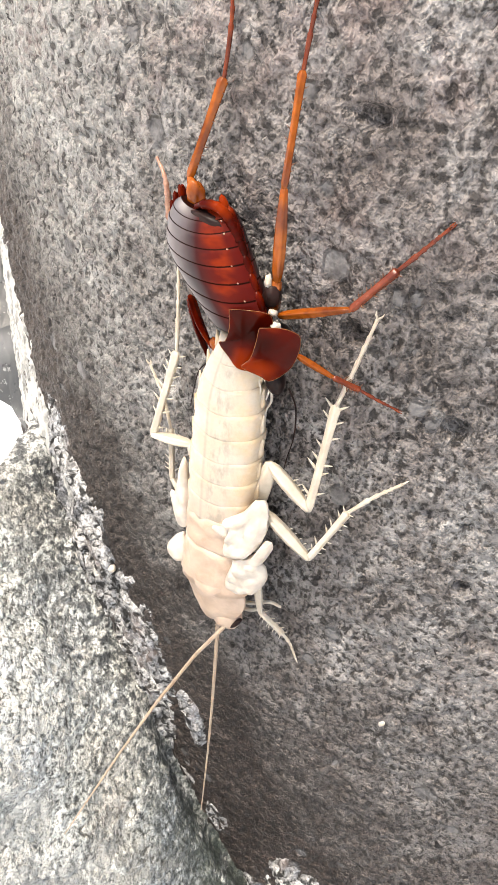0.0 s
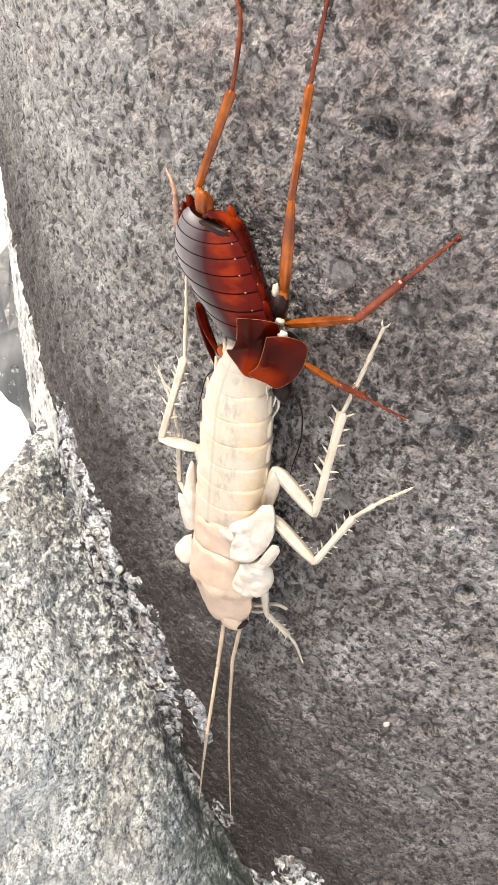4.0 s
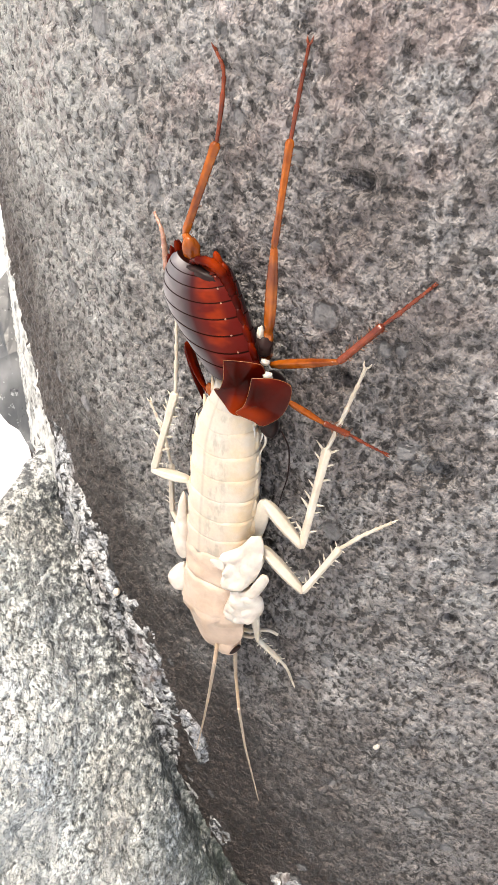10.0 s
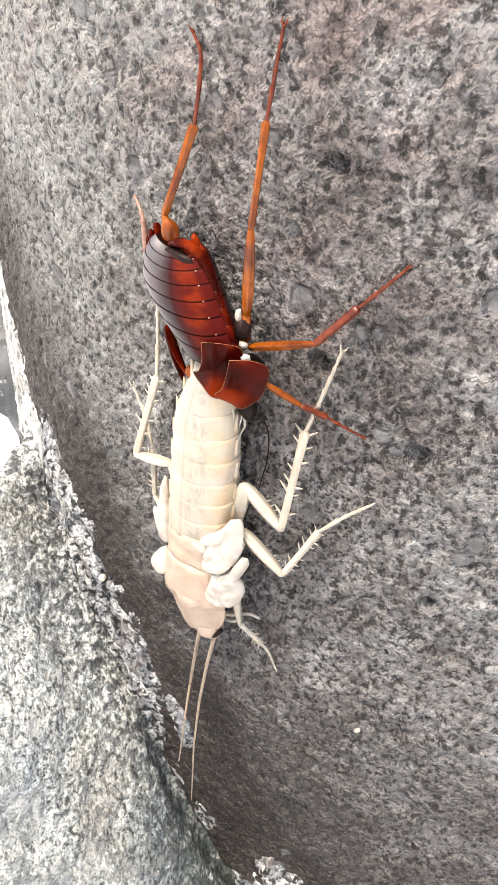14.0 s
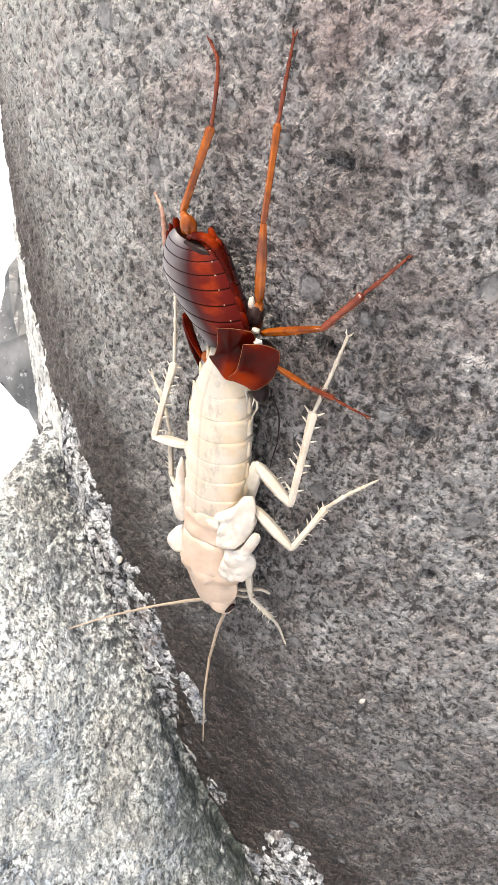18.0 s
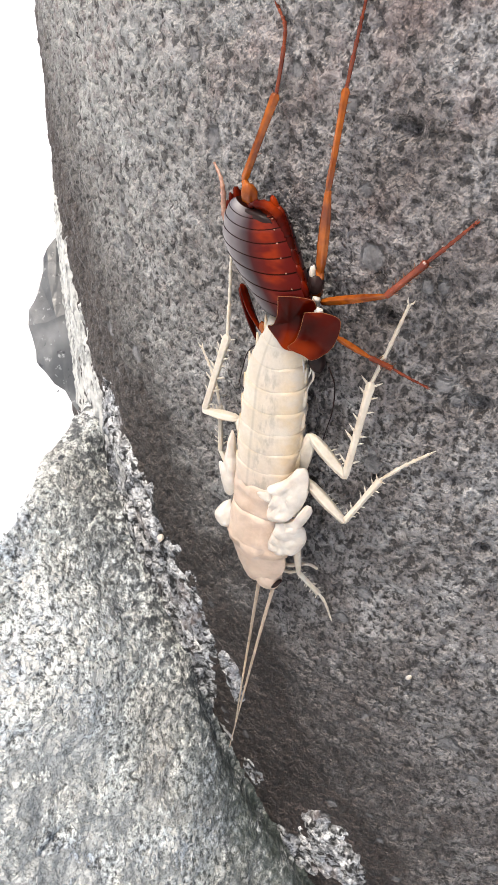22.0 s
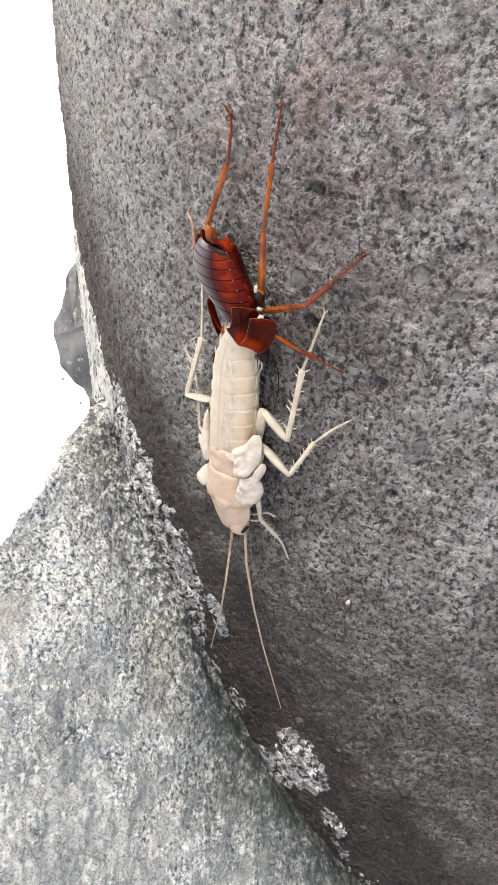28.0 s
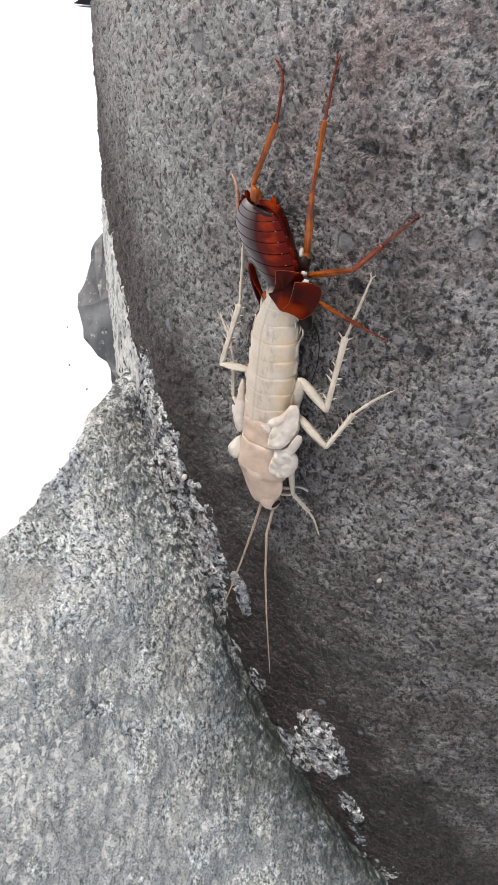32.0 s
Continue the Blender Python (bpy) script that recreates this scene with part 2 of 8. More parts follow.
    h = k.math("ADD", k.math("ADD", k.spread(rag, 0.36, 0.60), k.math("MULTIPLY", k.spread(edge, 0.75, 0.1), 0.25)), k.math("ADD", k.math("MULTIPLY", k.spread(fine, 0.34, 0.6), 0.4), k.math("MULTIPLY", k.spread(slit, 0.31, 0.45), 1.0)))
    h = k.math("MULTIPLY", h, k.spread(bed.outputs["Fac"], 0.0, 1.0, 1.0, 0.25))
    return k.bump(h, 1.0, 0.34).mat


def rock_material():
    """Weathered rock under a thin crust of fine pale grains, with smoother clouded and scratched patches, bluish by the
    joint, with moss and painted shade there.
    """
    k = Nodes("grey_rock")
    rag = k.noise(0.75, 2.5, 0.6, 0.2)
    tone2, edge2 = k.grit(1.5, k.warped(1.5, 1.4))
    slit = k.noise(1.2, 3, 0.62, 0.4)
    fine = k.noise(0.36, 1, 0.5)
    cloud = k.noise(9.0, 5, 0.64, 0.5)
    hue = k.noise(24.0, 4, 0.6, 0.3)
    along = k.dots((-0.376, -0.903, -0.205))
    joint = k.math("SQRT", k.math("ADD", k.math("POWER", k.axis("X"), 2.0), k.math("POWER", k.axis("Y"), 2.0)))
    smooth = k.ramp(cloud, (0.34, (0.265, 0.285, 0.28)), (0.5, (0.355, 0.37, 0.36)), (0.66, (0.45, 0.46, 0.435)))
    # long scratches over the smoother part
    scratch = k.noise_at(k.scaled(k.place, 1.0, 0.9, 0.12), 2.2, 4.0, 0.65)
    smooth = k.mix(1.0, smooth, k.ramp(scratch, (0.36, 0.80), (0.48, 1.0), (0.66, 1.10)), "MULTIPLY")
    smooth = k.mix(1.0, smooth, k.ramp(k.noise(0.7, 2, 0.6), (0.34, 0.7), (0.44, 1.0), (0.64, 1.1)), "MULTIPLY")
    crust = k.ramp(hue, (0.36, (0.37, 0.405, 0.435)), (0.43, (0.46, 0.49, 0.49)), (0.52, (0.54, 0.56, 0.53)), (0.64, (0.54, 0.535, 0.49)))
    crust = k.mix(1.0, crust, k.ramp(cloud, (0.34, 0.74), (0.52, 1.0), (0.66, 1.18)), "MULTIPLY")
    crust = k.mix(1.0, crust, k.ramp(rag, (0.37, 0.2), (0.43, 0.72), (0.49, 1.05), (0.62, 1.45)), "MULTIPLY")
    crust = k.mix(1.0, crust, k.ramp(tone2, (0.0, 0.78), (0.6, 1.0), (1.0, 1.15)), "MULTIPLY")
    cover = k.math("ADD", k.spread(k.noise(7.0, 6, 0.68, 0.5), 0.36, 0.64), k.math("ADD", k.spread(joint, 0.160, 0.118, -0.1, 0.35), k.spread(along, 0.122, 0.160, 0.1, -0.32)))
    cover = k.spread(k.math("ADD", cover, k.spread(rag, 0.4, 0.6, -0.12, 0.12)), 0.42, 0.56)
    c = k.mix(cover, smooth, crust)
    # shade in the gaps between the grains, put into the colour
    gaps = k.math("MULTIPLY", k.spread(slit, 0.42, 0.36), k.spread(cover, 0.0, 1.0, 0.1, 1.0))
    c = k.mix(k.math("MULTIPLY", gaps, 0.75), c, (0.06, 0.066, 0.066))
    c = k.mix(1.0, c, k.ramp(fine, (0.34, 0.6), (0.46, 1.0), (0.64, 1.2)), "MULTIPLY")
    lime = k.math("MULTIPLY", k.spread(k.noise(1.3, 2, 0.55, 0.8), 0.52, 0.57), k.spread(k.noise(13.0, 6, 0.68), 0.45, 0.55))
    c = k.mix(k.math("MULTIPLY", lime, 0.7), c, (0.76, 0.76, 0.71))
    rust = k.spread(k.noise(20.0, 4, 0.62), 0.58, 0.70)
    c = k.mix(k.math("MULTIPLY", rust, 0.25), c, (0.42, 0.35, 0.28))
    # black rubble by the upper joint, dark moss and painted shade in the lower one
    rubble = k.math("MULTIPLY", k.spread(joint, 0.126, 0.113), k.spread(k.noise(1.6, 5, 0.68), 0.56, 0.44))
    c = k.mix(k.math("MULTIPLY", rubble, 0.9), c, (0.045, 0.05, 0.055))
    moss_shade = k.math("MULTIPLY", k.math("MULTIPLY", k.spread(joint, 0.136, 0.113), k.spread(k.axis("Z"), -0.060, -0.095)), k.spread(k.noise(4.0, 5, 0.68), 0.32, 0.50))
    c = k.mix(k.math("MULTIPLY", moss_shade, 0.85), c, (0.032, 0.045, 0.035))
    k.set(Base_Color=c, Roughness=k.spread(cloud, 0.3, 0.7, 0.5, 0.85))
    knob = k.math("MULTIPLY", k.spread(rag, 0.36, 0.6), cover)
    h = k.math("ADD", k.math("ADD", knob, k.math("MULTIPLY", fine, 0.3)), k.math("ADD", k.math("MULTIPLY", k.spread(edge2, 0.78, 0.2), k.math("MULTIPLY", cover, 0.5)), k.math("MULTIPLY", k.spread(slit, 0.32, 0.5), 0.9)))
    return k.bump(h, 0.9, 0.24).mat


def lime_material():
    k = Nodes("lime_smear")
    streak = k.noise_at(k.scaled(k.warped(2.0, 0.8), 1.0, 1.0, 0.3), 1.3, 4.0, 0.65)
    c = k.ramp(streak, (0.34, (0.15, 0.15, 0.145)), (0.43, (0.34, 0.345, 0.33)), (0.54, (0.53, 0.53, 0.50)))
    k.set(Base_Color=c, Roughness=0.8)
    return k.bump(streak, 0.8, 0.4).mat


def mortar_material():
    """Brittle old mortar: pale ragged flakes, each of its own tone, with black shade painted in the gaps between them.
    """
    k = Nodes("old_mortar")
    rag, big = k.noise(1.3, 2.5, 0.6, 0.5), k.noise(4.5, 5, 0.66)
    tone, edge = k.grit(1.7, k.warped(0.9, 1.6))
    c = k.ramp(big, (0.36, (0.17, 0.18, 0.195)), (0.50, (0.33, 0.335, 0.335)), (0.64, (0.54, 0.535, 0.515)))
    c = k.mix(1.0, c, k.ramp(tone, (0.0, 0.5), (0.5, 0.92), (1.0, 1.3)), "MULTIPLY")
    c = k.mix(1.0, c, k.ramp(rag, (0.38, 0.05), (0.44, 0.35), (0.49, 1.0), (0.62, 1.35)), "MULTIPLY")
    c = k.mix(1.0, c, k.ramp(k.noise(0.45, 1, 0.5), (0.36, 0.6), (0.5, 1.0), (0.66, 1.3)), "MULTIPLY")
    c = k.mix(k.math("MULTIPLY", k.spread(k.noise(7.0, 2), 0.58, 0.68), 0.3), c, (0.36, 0.30, 0.28))
    k.set(Base_Color=c, Roughness=0.85)
    return k.bump(k.math("ADD", k.spread(rag, 0.36, 0.6), k.math("MULTIPLY", tone, 0.6)), 1.0, 0.35).mat


def flint_material():
    k = Nodes("grey_flint")
    c = k.ramp(k.noise(9.0, 3, 0.55), (0.38, (0.07, 0.074, 0.077)), (0.52, (0.13, 0.134, 0.136)), (0.66, (0.22, 0.224, 0.224)))
    c = k.mix(k.math("MULTIPLY", k.spread(k.noise(1.5, 4, 0.65), 0.60, 0.68), 0.7), c, (0.46, 0.47, 0.46))
    c = k.mix(k.spread(k.noise(2.2, 3, 0.6), 0.36, 0.31), c, (0.04, 0.042, 0.045))
    k.set(Base_Color=c, Roughness=k.spread(k.noise(3.0, 3), 0.35, 0.65, 0.3, 0.6))
    return k.bump(k.noise(1.6, 4, 0.6), 0.35, 0.4).mat


def ground_material():
    k = Nodes("white_ground")
    c = k.ramp(k.noise(60.0, 4, 0.6), (0.35, (0.80, 0.80, 0.79)), (0.65, (0.84, 0.84, 0.83)))
    return k.set(Base_Color=c, Roughness=0.9).mat


def soft_cuticle(name, pale, deep, line=0.0, gloss=0.42):
    """Fresh, not yet hardened skin: waxy, letting light in, with a dark vein down the back and grey organs showing through."""
    k = Nodes(name)
    c = k.mix(k.spread(k.noise(2.4, 3, 0.55), 0.35, 0.65), pale, deep)
    if line:
        c = k.mix(k.spread(k.axis("Z"), 0.004, -0.006), c, (0.54, 0.42, 0.335))
        c = k.mix(k.math("MULTIPLY", k.spread(k.axis("Z"), 0.0125, 0.0175), 0.6), c, (0.42, 0.40, 0.355))
        fat = k.math("MULTIPLY", k.spread(k.uv("X"), 0.24, 0.12), k.spread(k.noise(3.0, 3), 0.36, 0.60))
        c = k.mix(k.math("MULTIPLY", fat, 0.6), c, (0.60, 0.42, 0.22))
    c = k.mix(0.35, c, k.ramp(k.noise(0.7, 4, 0.65), (0.35, 0.82), (0.6, 1.06)), "MULTIPLY")
    if line:
        d = k.math("SUBTRACT", k.uv("X"), 0.292)
        vein = k.math("MULTIPLY", k.spread(k.math("ABSOLUTE", d), 0.011, 0.002), k.spread(k.noise(2.0, 2), 0.3, 0.6, 0.55, 1.0))
        streak = k.noise_at(k.scaled(k.place, 1.0, 1.0, 0.35), 0.5, 3.0, 0.6)
        smudge = k.math("MULTIPLY", k.math("MULTIPLY", k.spread(d, -0.12, -0.07), k.spread(d, -0.012, -0.03)), k.spread(k.math("ADD", k.math("MULTIPLY", streak, 0.5), k.math("MULTIPLY", k.noise(1.7, 2), 0.5)), 0.47, 0.60))
        c = k.mix(k.math("MULTIPLY", k.math("MAXIMUM", k.math("MULTIPLY", vein, 0.5), k.math("MULTIPLY", smudge, 0.6)), line), c, (0.29, 0.265, 0.225))
        seam = k.math("MULTIPLY", k.math("MAXIMUM", k.spread(k.uv("Y"), 0.86, 0.99), k.spread(k.uv("Y"), 0.2, 0.08)), k.spread(k.noise(1.6, 3), 0.35, 0.65, 0.05, 0.4))
        c = k.mix(seam, c, (0.40, 0.30, 0.20))
    k.set(Base_Color=c, Roughness=gloss, Subsurface_Weight=0.3, Subsurface_Radius=(1.0, 0.75, 0.5), Subsurface_Scale=0.0009)
    return k.bump(k.noise(0.35, 3, 0.6), 0.3, 0.14).mat


def shell_material(name, dark, light, size=3.0, gloss=0.16, through_light=0.0, sided=None, shine=0.5, glow=None):
    """Thin shed cuticle: glossy, brown to amber; sided: redder along one flank, where light through the shell is
    painted, with the hind margin of each ring dark.
    """
    k = Nodes(name)
    c = k.mix(k.spread(k.noise(size, 3, 0.55, 0.3), 0.36, 0.66), dark, light)
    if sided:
        # light coming through this flank, painted red with orange spots
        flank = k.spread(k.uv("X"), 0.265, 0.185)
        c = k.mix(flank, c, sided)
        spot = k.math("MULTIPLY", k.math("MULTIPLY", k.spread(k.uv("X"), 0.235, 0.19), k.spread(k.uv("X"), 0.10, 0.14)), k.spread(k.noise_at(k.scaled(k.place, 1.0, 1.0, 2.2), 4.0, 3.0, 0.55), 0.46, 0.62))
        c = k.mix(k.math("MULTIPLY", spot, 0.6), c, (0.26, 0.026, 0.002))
        # the sky's sheen on the far flank, painted as a grey film
        sky_sheen = k.math("MULTIPLY", k.spread(k.uv("X"), 0.24, 0.37), k.spread(k.uv("X"), 0.50, 0.44))
        c = k.mix(k.math("MULTIPLY", sky_sheen, k.spread(k.noise(3.0, 2), 0.3, 0.6, 0.4, 1.0)), c, (0.165, 0.152, 0.158))
        margin = k.math("MAXIMUM", k.math("MULTIPLY", k.spread(k.uv("Y"), 0.86, 0.95), 0.9), k.spread(k.uv("Y"), 0.19, 0.155))
        c = k.mix(margin, c, (0.012, 0.003, 0.002))
    if glow:
        # orange patches painted in place of light shining through the plate
        c = k.mix(k.spread(k.noise(4.5, 1, 0.4), 0.48, 0.80), c, glow)
        c = k.mix(k.math("MULTIPLY", k.spread(k.noise(4.0, 1, 0.4), 0.50, 0.30), 0.8), c, (0.014, 0.002, 0.001))
    if sided:
        shine = k.math("MULTIPLY", k.spread(sky_sheen, 0.0, 1.0, 0.12, shine), k.spread(margin, 0.0, 1.0, 1.0, 0.1))
    k.set(Base_Color=c, Roughness=k.spread(k.noise(1.2, 3), 0.3, 0.7, gloss, gloss + 0.1), Specular_IOR_Level=shine)
    if through_light:
        k.set(Subsurface_Weight=through_light, Subsurface_Radius=(1.0, 0.35, 0.1), Subsurface_Scale=0.001)
    return k.bump(k.noise(0.9, 2), 0.08, 0.12).mat


STONE, ROCK, MORTAR, FLINT, PALE = stone_material(), rock_material(), mortar_material(), flint_material(), ground_material()
LIME = lime_material()
CREAM = soft_cuticle("cream_cuticle", (0.58, 0.515, 0.43), (0.53, 0.455, 0.355), 1.0)
ROSE = soft_cuticle("rosy_cuticle", (0.60, 0.465, 0.365), (0.52, 0.385, 0.29), gloss=0.34)
MILK = soft_cuticle("milky_cuticle", (0.64, 0.59, 0.52), (0.55, 0.48, 0.41), gloss=0.32)
LIMB = soft_cuticle("limb_cuticle", (0.57, 0.52, 0.435), (0.47, 0.41, 0.33), gloss=0.3)
FEELER = soft_cuticle("feeler_cuticle", (0.42, 0.335, 0.25), (0.36, 0.28, 0.21), gloss=0.5)
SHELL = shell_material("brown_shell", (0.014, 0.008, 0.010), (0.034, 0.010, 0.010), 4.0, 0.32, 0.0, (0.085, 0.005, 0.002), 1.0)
RUSSET = shell_material("russet_shell", (0.050, 0.003, 0.001), (0.085, 0.004, 0.001), 5.0, 0.07, 0.0, None, 0.06, (0.34, 0.036, 0.003))
AMBER = shell_material("amber_shell", (0.13, 0.024, 0.002), (0.33, 0.082, 0.008), 2.4, 0.12, 0.05, None, 0.35)
REDLIMB = shell_material("red_shell", (0.10, 0.016, 0.006), (0.20, 0.040, 0.013), 1.5, 0.18, 0.1, None, 0.35)
GOLD = shell_material("golden_shell", (0.24, 0.08, 0.03), (0.36, 0.14, 0.05), 1.0, 0.2, 0.1)
BLUSH = shell_material("pale_pink_shell", (0.26, 0.13, 0.09), (0.42, 0.25, 0.18), 0.8, 0.2, 0.1)
PITCH = shell_material("black_shell", (0.012, 0.008, 0.008), (0.025, 0.012, 0.010), 1.0, 0.3, 0.0, None, 0.12)
SILK = soft_cuticle("silky_membrane", (0.66, 0.62, 0.55), (0.45, 0.38, 0.30), gloss=0.3)
HAIR = shell_material("bristle", (0.06, 0.02, 0.012), (0.22, 0.10, 0.05), 1.0, 0.3)
GRIT = flint_material()

# ---- the column ----
PITS = [(9.0, 22.6, 1.3, 1.6), (21.8, -2.8, 1.3, 1.7), (10.5, 3.5, 1.1, 1.5), (25.9, -21.5, 1.0, 1.3), (6.8, 10.4, 2.0, 0.25),
        (15.8, -6.2, 0.8, 0.5), (33.4, -14.3, 0.9, 0.6), (28.0, 19.0, 1.0, 0.5), (30.0, -40.0, 0.9, 0.5), (3.5, 15.0, 0.8, 0.4),
        (14.0, -30.0, 1.1, 0.5), (22.0, 30.0, 0.8, 0.5), (-14.0, 18.0, 0.7, 0.3), (36.0, 4.0, 1.2, 0.5), (18.0, -58.0, 1.2, 0.6)]


BEDDED = [(7.5, 10.0, 1.4), (5.9, 16.5, 0.85), (13.8, 8.5, 0.8), (15.3, 8.8, 0.75), (19.0, -3.0, 0.8)]


def build_column():
    th = np.concatenate([np.radians(np.linspace(-180, -104, 30)[:-1]), np.radians(np.linspace(-104, 14, 720)), np.radians(np.linspace(14, 180, 60)[1:])])
    z = np.concatenate([np.linspace(GROUND, -0.155, 40)[:-1], np.linspace(-0.155, 0.068, 720), np.linspace(0.068, 0.30, 60)[1:]])
    t, zz = np.meshgrid(th, z)
    p = np.stack([RAD * np.sin(t), -RAD * np.cos(t), zz], -1).reshape(-1, 3) * 1000
    h = 0.9 * (lumps(p, 26, 1) - 0.5) + 0.6 * (lumps(p, 7, 2) - 0.5) + 0.40 * (lumps(p, 2.2, 3) - 0.5) + 0.22 * (lumps(p, 1.0, 4) - 0.5) + 0.2 * (lumps(p, 0.6, 9) - 0.5)
    h -= 0.7 * step(0.70, 0.86, lumps(p, 1.9, 5)) * lumps(p, 14, 6)
    d, own = grains(p + 0.5 * np.stack([lumps(p, 0.7, 11), lumps(p, 0.7, 12), lumps(p, 0.7, 13)], -1), 1.15, 14)
    h += 0.40 * (own - 0.5) - 0.30 * d ** 2
    u = ((t.ravel() - TURN) * RAD) * 1000
    v = p[:, 2]
    bed = np.zeros(len(p))
    for i in range(76):
        a, b, r = RNG.uniform(-40, 45), RNG.uniform(-120, 45), RNG.uniform(0.5, 1.5)
        if i < len(BEDDED):
            a, b, r = BEDDED[i]
        near = (abs(u - a) < 4) & (abs(v - b) < 4)
        e = np.sqrt((u[near] - a) ** 2 + ((v[near] - b) * RNG.uniform(0.8, 1.25)) ** 2) / r + 0.25 * (lumps(p[near], 0.8, 15) - 0.5)
        disc = 1 - step(0.85, 1.0, e)
        h[near] = h[near] * (1 - 0.8 * disc) - 0.10 * disc - 0.25 * np.exp(-((e - 1.05) / 0.12) ** 2)
        bed[near] = np.maximum(bed[near], disc)
    for a, b, r, d in PITS:
        e = ((u - a) ** 2 + ((v - b) * 1.25) ** 2) / r ** 2 * (1 + 1.6 * (lumps(p, 1.1, 8) - 0.5))
        h -= 1.1 * d * np.exp(-np.clip(e, 0, 9) ** 2)
    h *= 1 - 0.6 * step(math.radians(-78), math.radians(-95), t.ravel())
    r = RAD + h / 1000
    pts = np.stack([r * np.sin(t.ravel()), -r * np.cos(t.ravel()), zz.ravel()], -1).reshape(*t.shape, 3)
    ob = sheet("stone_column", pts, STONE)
    ob.data.attributes.new("pebble", "FLOAT", "POINT").data.foreach_set("value", bed.astype(np.float32))
    tagged(ob, "thick round column of dark pitted weathered stone", "column")
    top = bmesh.new()
    bmesh.ops.create_cone(top, segments=64, radius1=RAD - 0.001, radius2=RAD - 0.006, depth=0.006, cap_ends=True)
    bmesh.ops.translate(top, verts=top.verts, vec=(0, 0, 0.30))
    me = bpy.data.meshes.new("top")
    top.to_mesh(me)
    top.free()
    me.materials.append(STONE)
    new("top", me).parent = ob


build_column()

# ---- the leaning rock ----
EDGE = np.array([-100.5, -53.0, -37.0])         # highest point of its rim, by the column (mm)
E1 = np.array([-0.376, -0.903, -0.205])         # along the rim
E2 = np.array([0.6745, -0.1157, -0.7271])       # down its face
EN = np.array([0.6325, -0.4150, 0.6527])        # out of its face


def build_rock():
    s = np.concatenate([np.linspace(-70, -26, 24)[:-1], np.linspace(-26, 110, 420), np.linspace(110, 190, 40)[1:]])
    q = np.concatenate([np.linspace(-60, -7, 40)[:-1], np.linspace(-7, 125, 420), np.linspace(125, 200, 40)[1:]])
    ss, qq = np.meshgrid(s, q)
    flat = EDGE + ss[..., None] * E1 + qq[..., None] * E2
    p = flat.reshape(-1, 3)
    sf, qf = ss.ravel(), qq.ravel()
    h = 5.0 * (lumps(p, 38, 21) - 0.5) + 2.0 * (lumps(p, 14, 22) - 0.5) + 0.9 * (lumps(p, 5, 23) - 0.5) + 0.6 * (lumps(p, 2.0, 24) - 0.5) + 0.5 * (lumps(p, 0.9, 25) - 0.5)
    # the rim rounds over and falls away behind
    rim = 1.2 * (lumps(p, 7, 26) - 0.5) + 1.1 * (lumps(p, 2.2, 27) - 0.5)
    rim += 2.6 * np.exp(-((sf - 32) / 16) ** 2)
    h += 4.0 * np.exp(-((sf - 42) / 22) ** 2 - ((qf - 22) / 11) ** 2) - 0.3 * step(45, 72, qf)
    h -= 0.35 * np.clip(3.0 - qf, 0, 3.0) ** 2
    # a crack across the face, and shallow worn scars
    crack = 84.5 - 0.92 * sf + 1.6 * np.sin(sf / 2.2) + 2.2 * (lumps(p, 3, 28) - 0.5)
    h -= 0.5 * np.exp(-((qf - crack) / 0.45) ** 2) * step(43, 46, sf) * (1 - step(58, 66, sf))
    h -= 0.8 * step(0.6, 0.8, lumps(p, 9, 29))
    inside = np.maximum(qf, rim)
    pts = p + (inside - qf)[:, None] * E2 + h[:, None] * EN
    drop = np.clip(rim - qf, 0, None)
    pts[:, 2] -= drop * 3.0
    pts += (0.35 * drop)[:, None] * np.array([0.6, 0.3, 0.0])
    # a crevice where it meets the column
    d = np.hypot(pts[:, 0], pts[:, 1]) - RAD * 1000
    pts -= (2.5 * np.exp(-((d - 0.5) / 2.5) ** 2) * step(34, 55, qf))[:, None] * EN
    pts[:, 2] = np.maximum(pts[:, 2], GROUND * 1000 + 1)
    pts = pts.reshape(*ss.shape, 3) / 1000
    skirt = lambda row: np.stack([row[:, 0], row[:, 1], np.full(len(row), GROUND - 0.002)], -1)
    pts = np.concatenate([skirt(pts[0])[None], pts, skirt(pts[-1])[None]], 0)
    pts = np.concatenate([skirt(pts[:, 0])[:, None], pts, skirt(pts[:, -1])[:, None]], 1)
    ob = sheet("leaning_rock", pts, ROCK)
    tagged(ob, "big grey-green weathered rock leaning against the column", "rock")


build_rock()

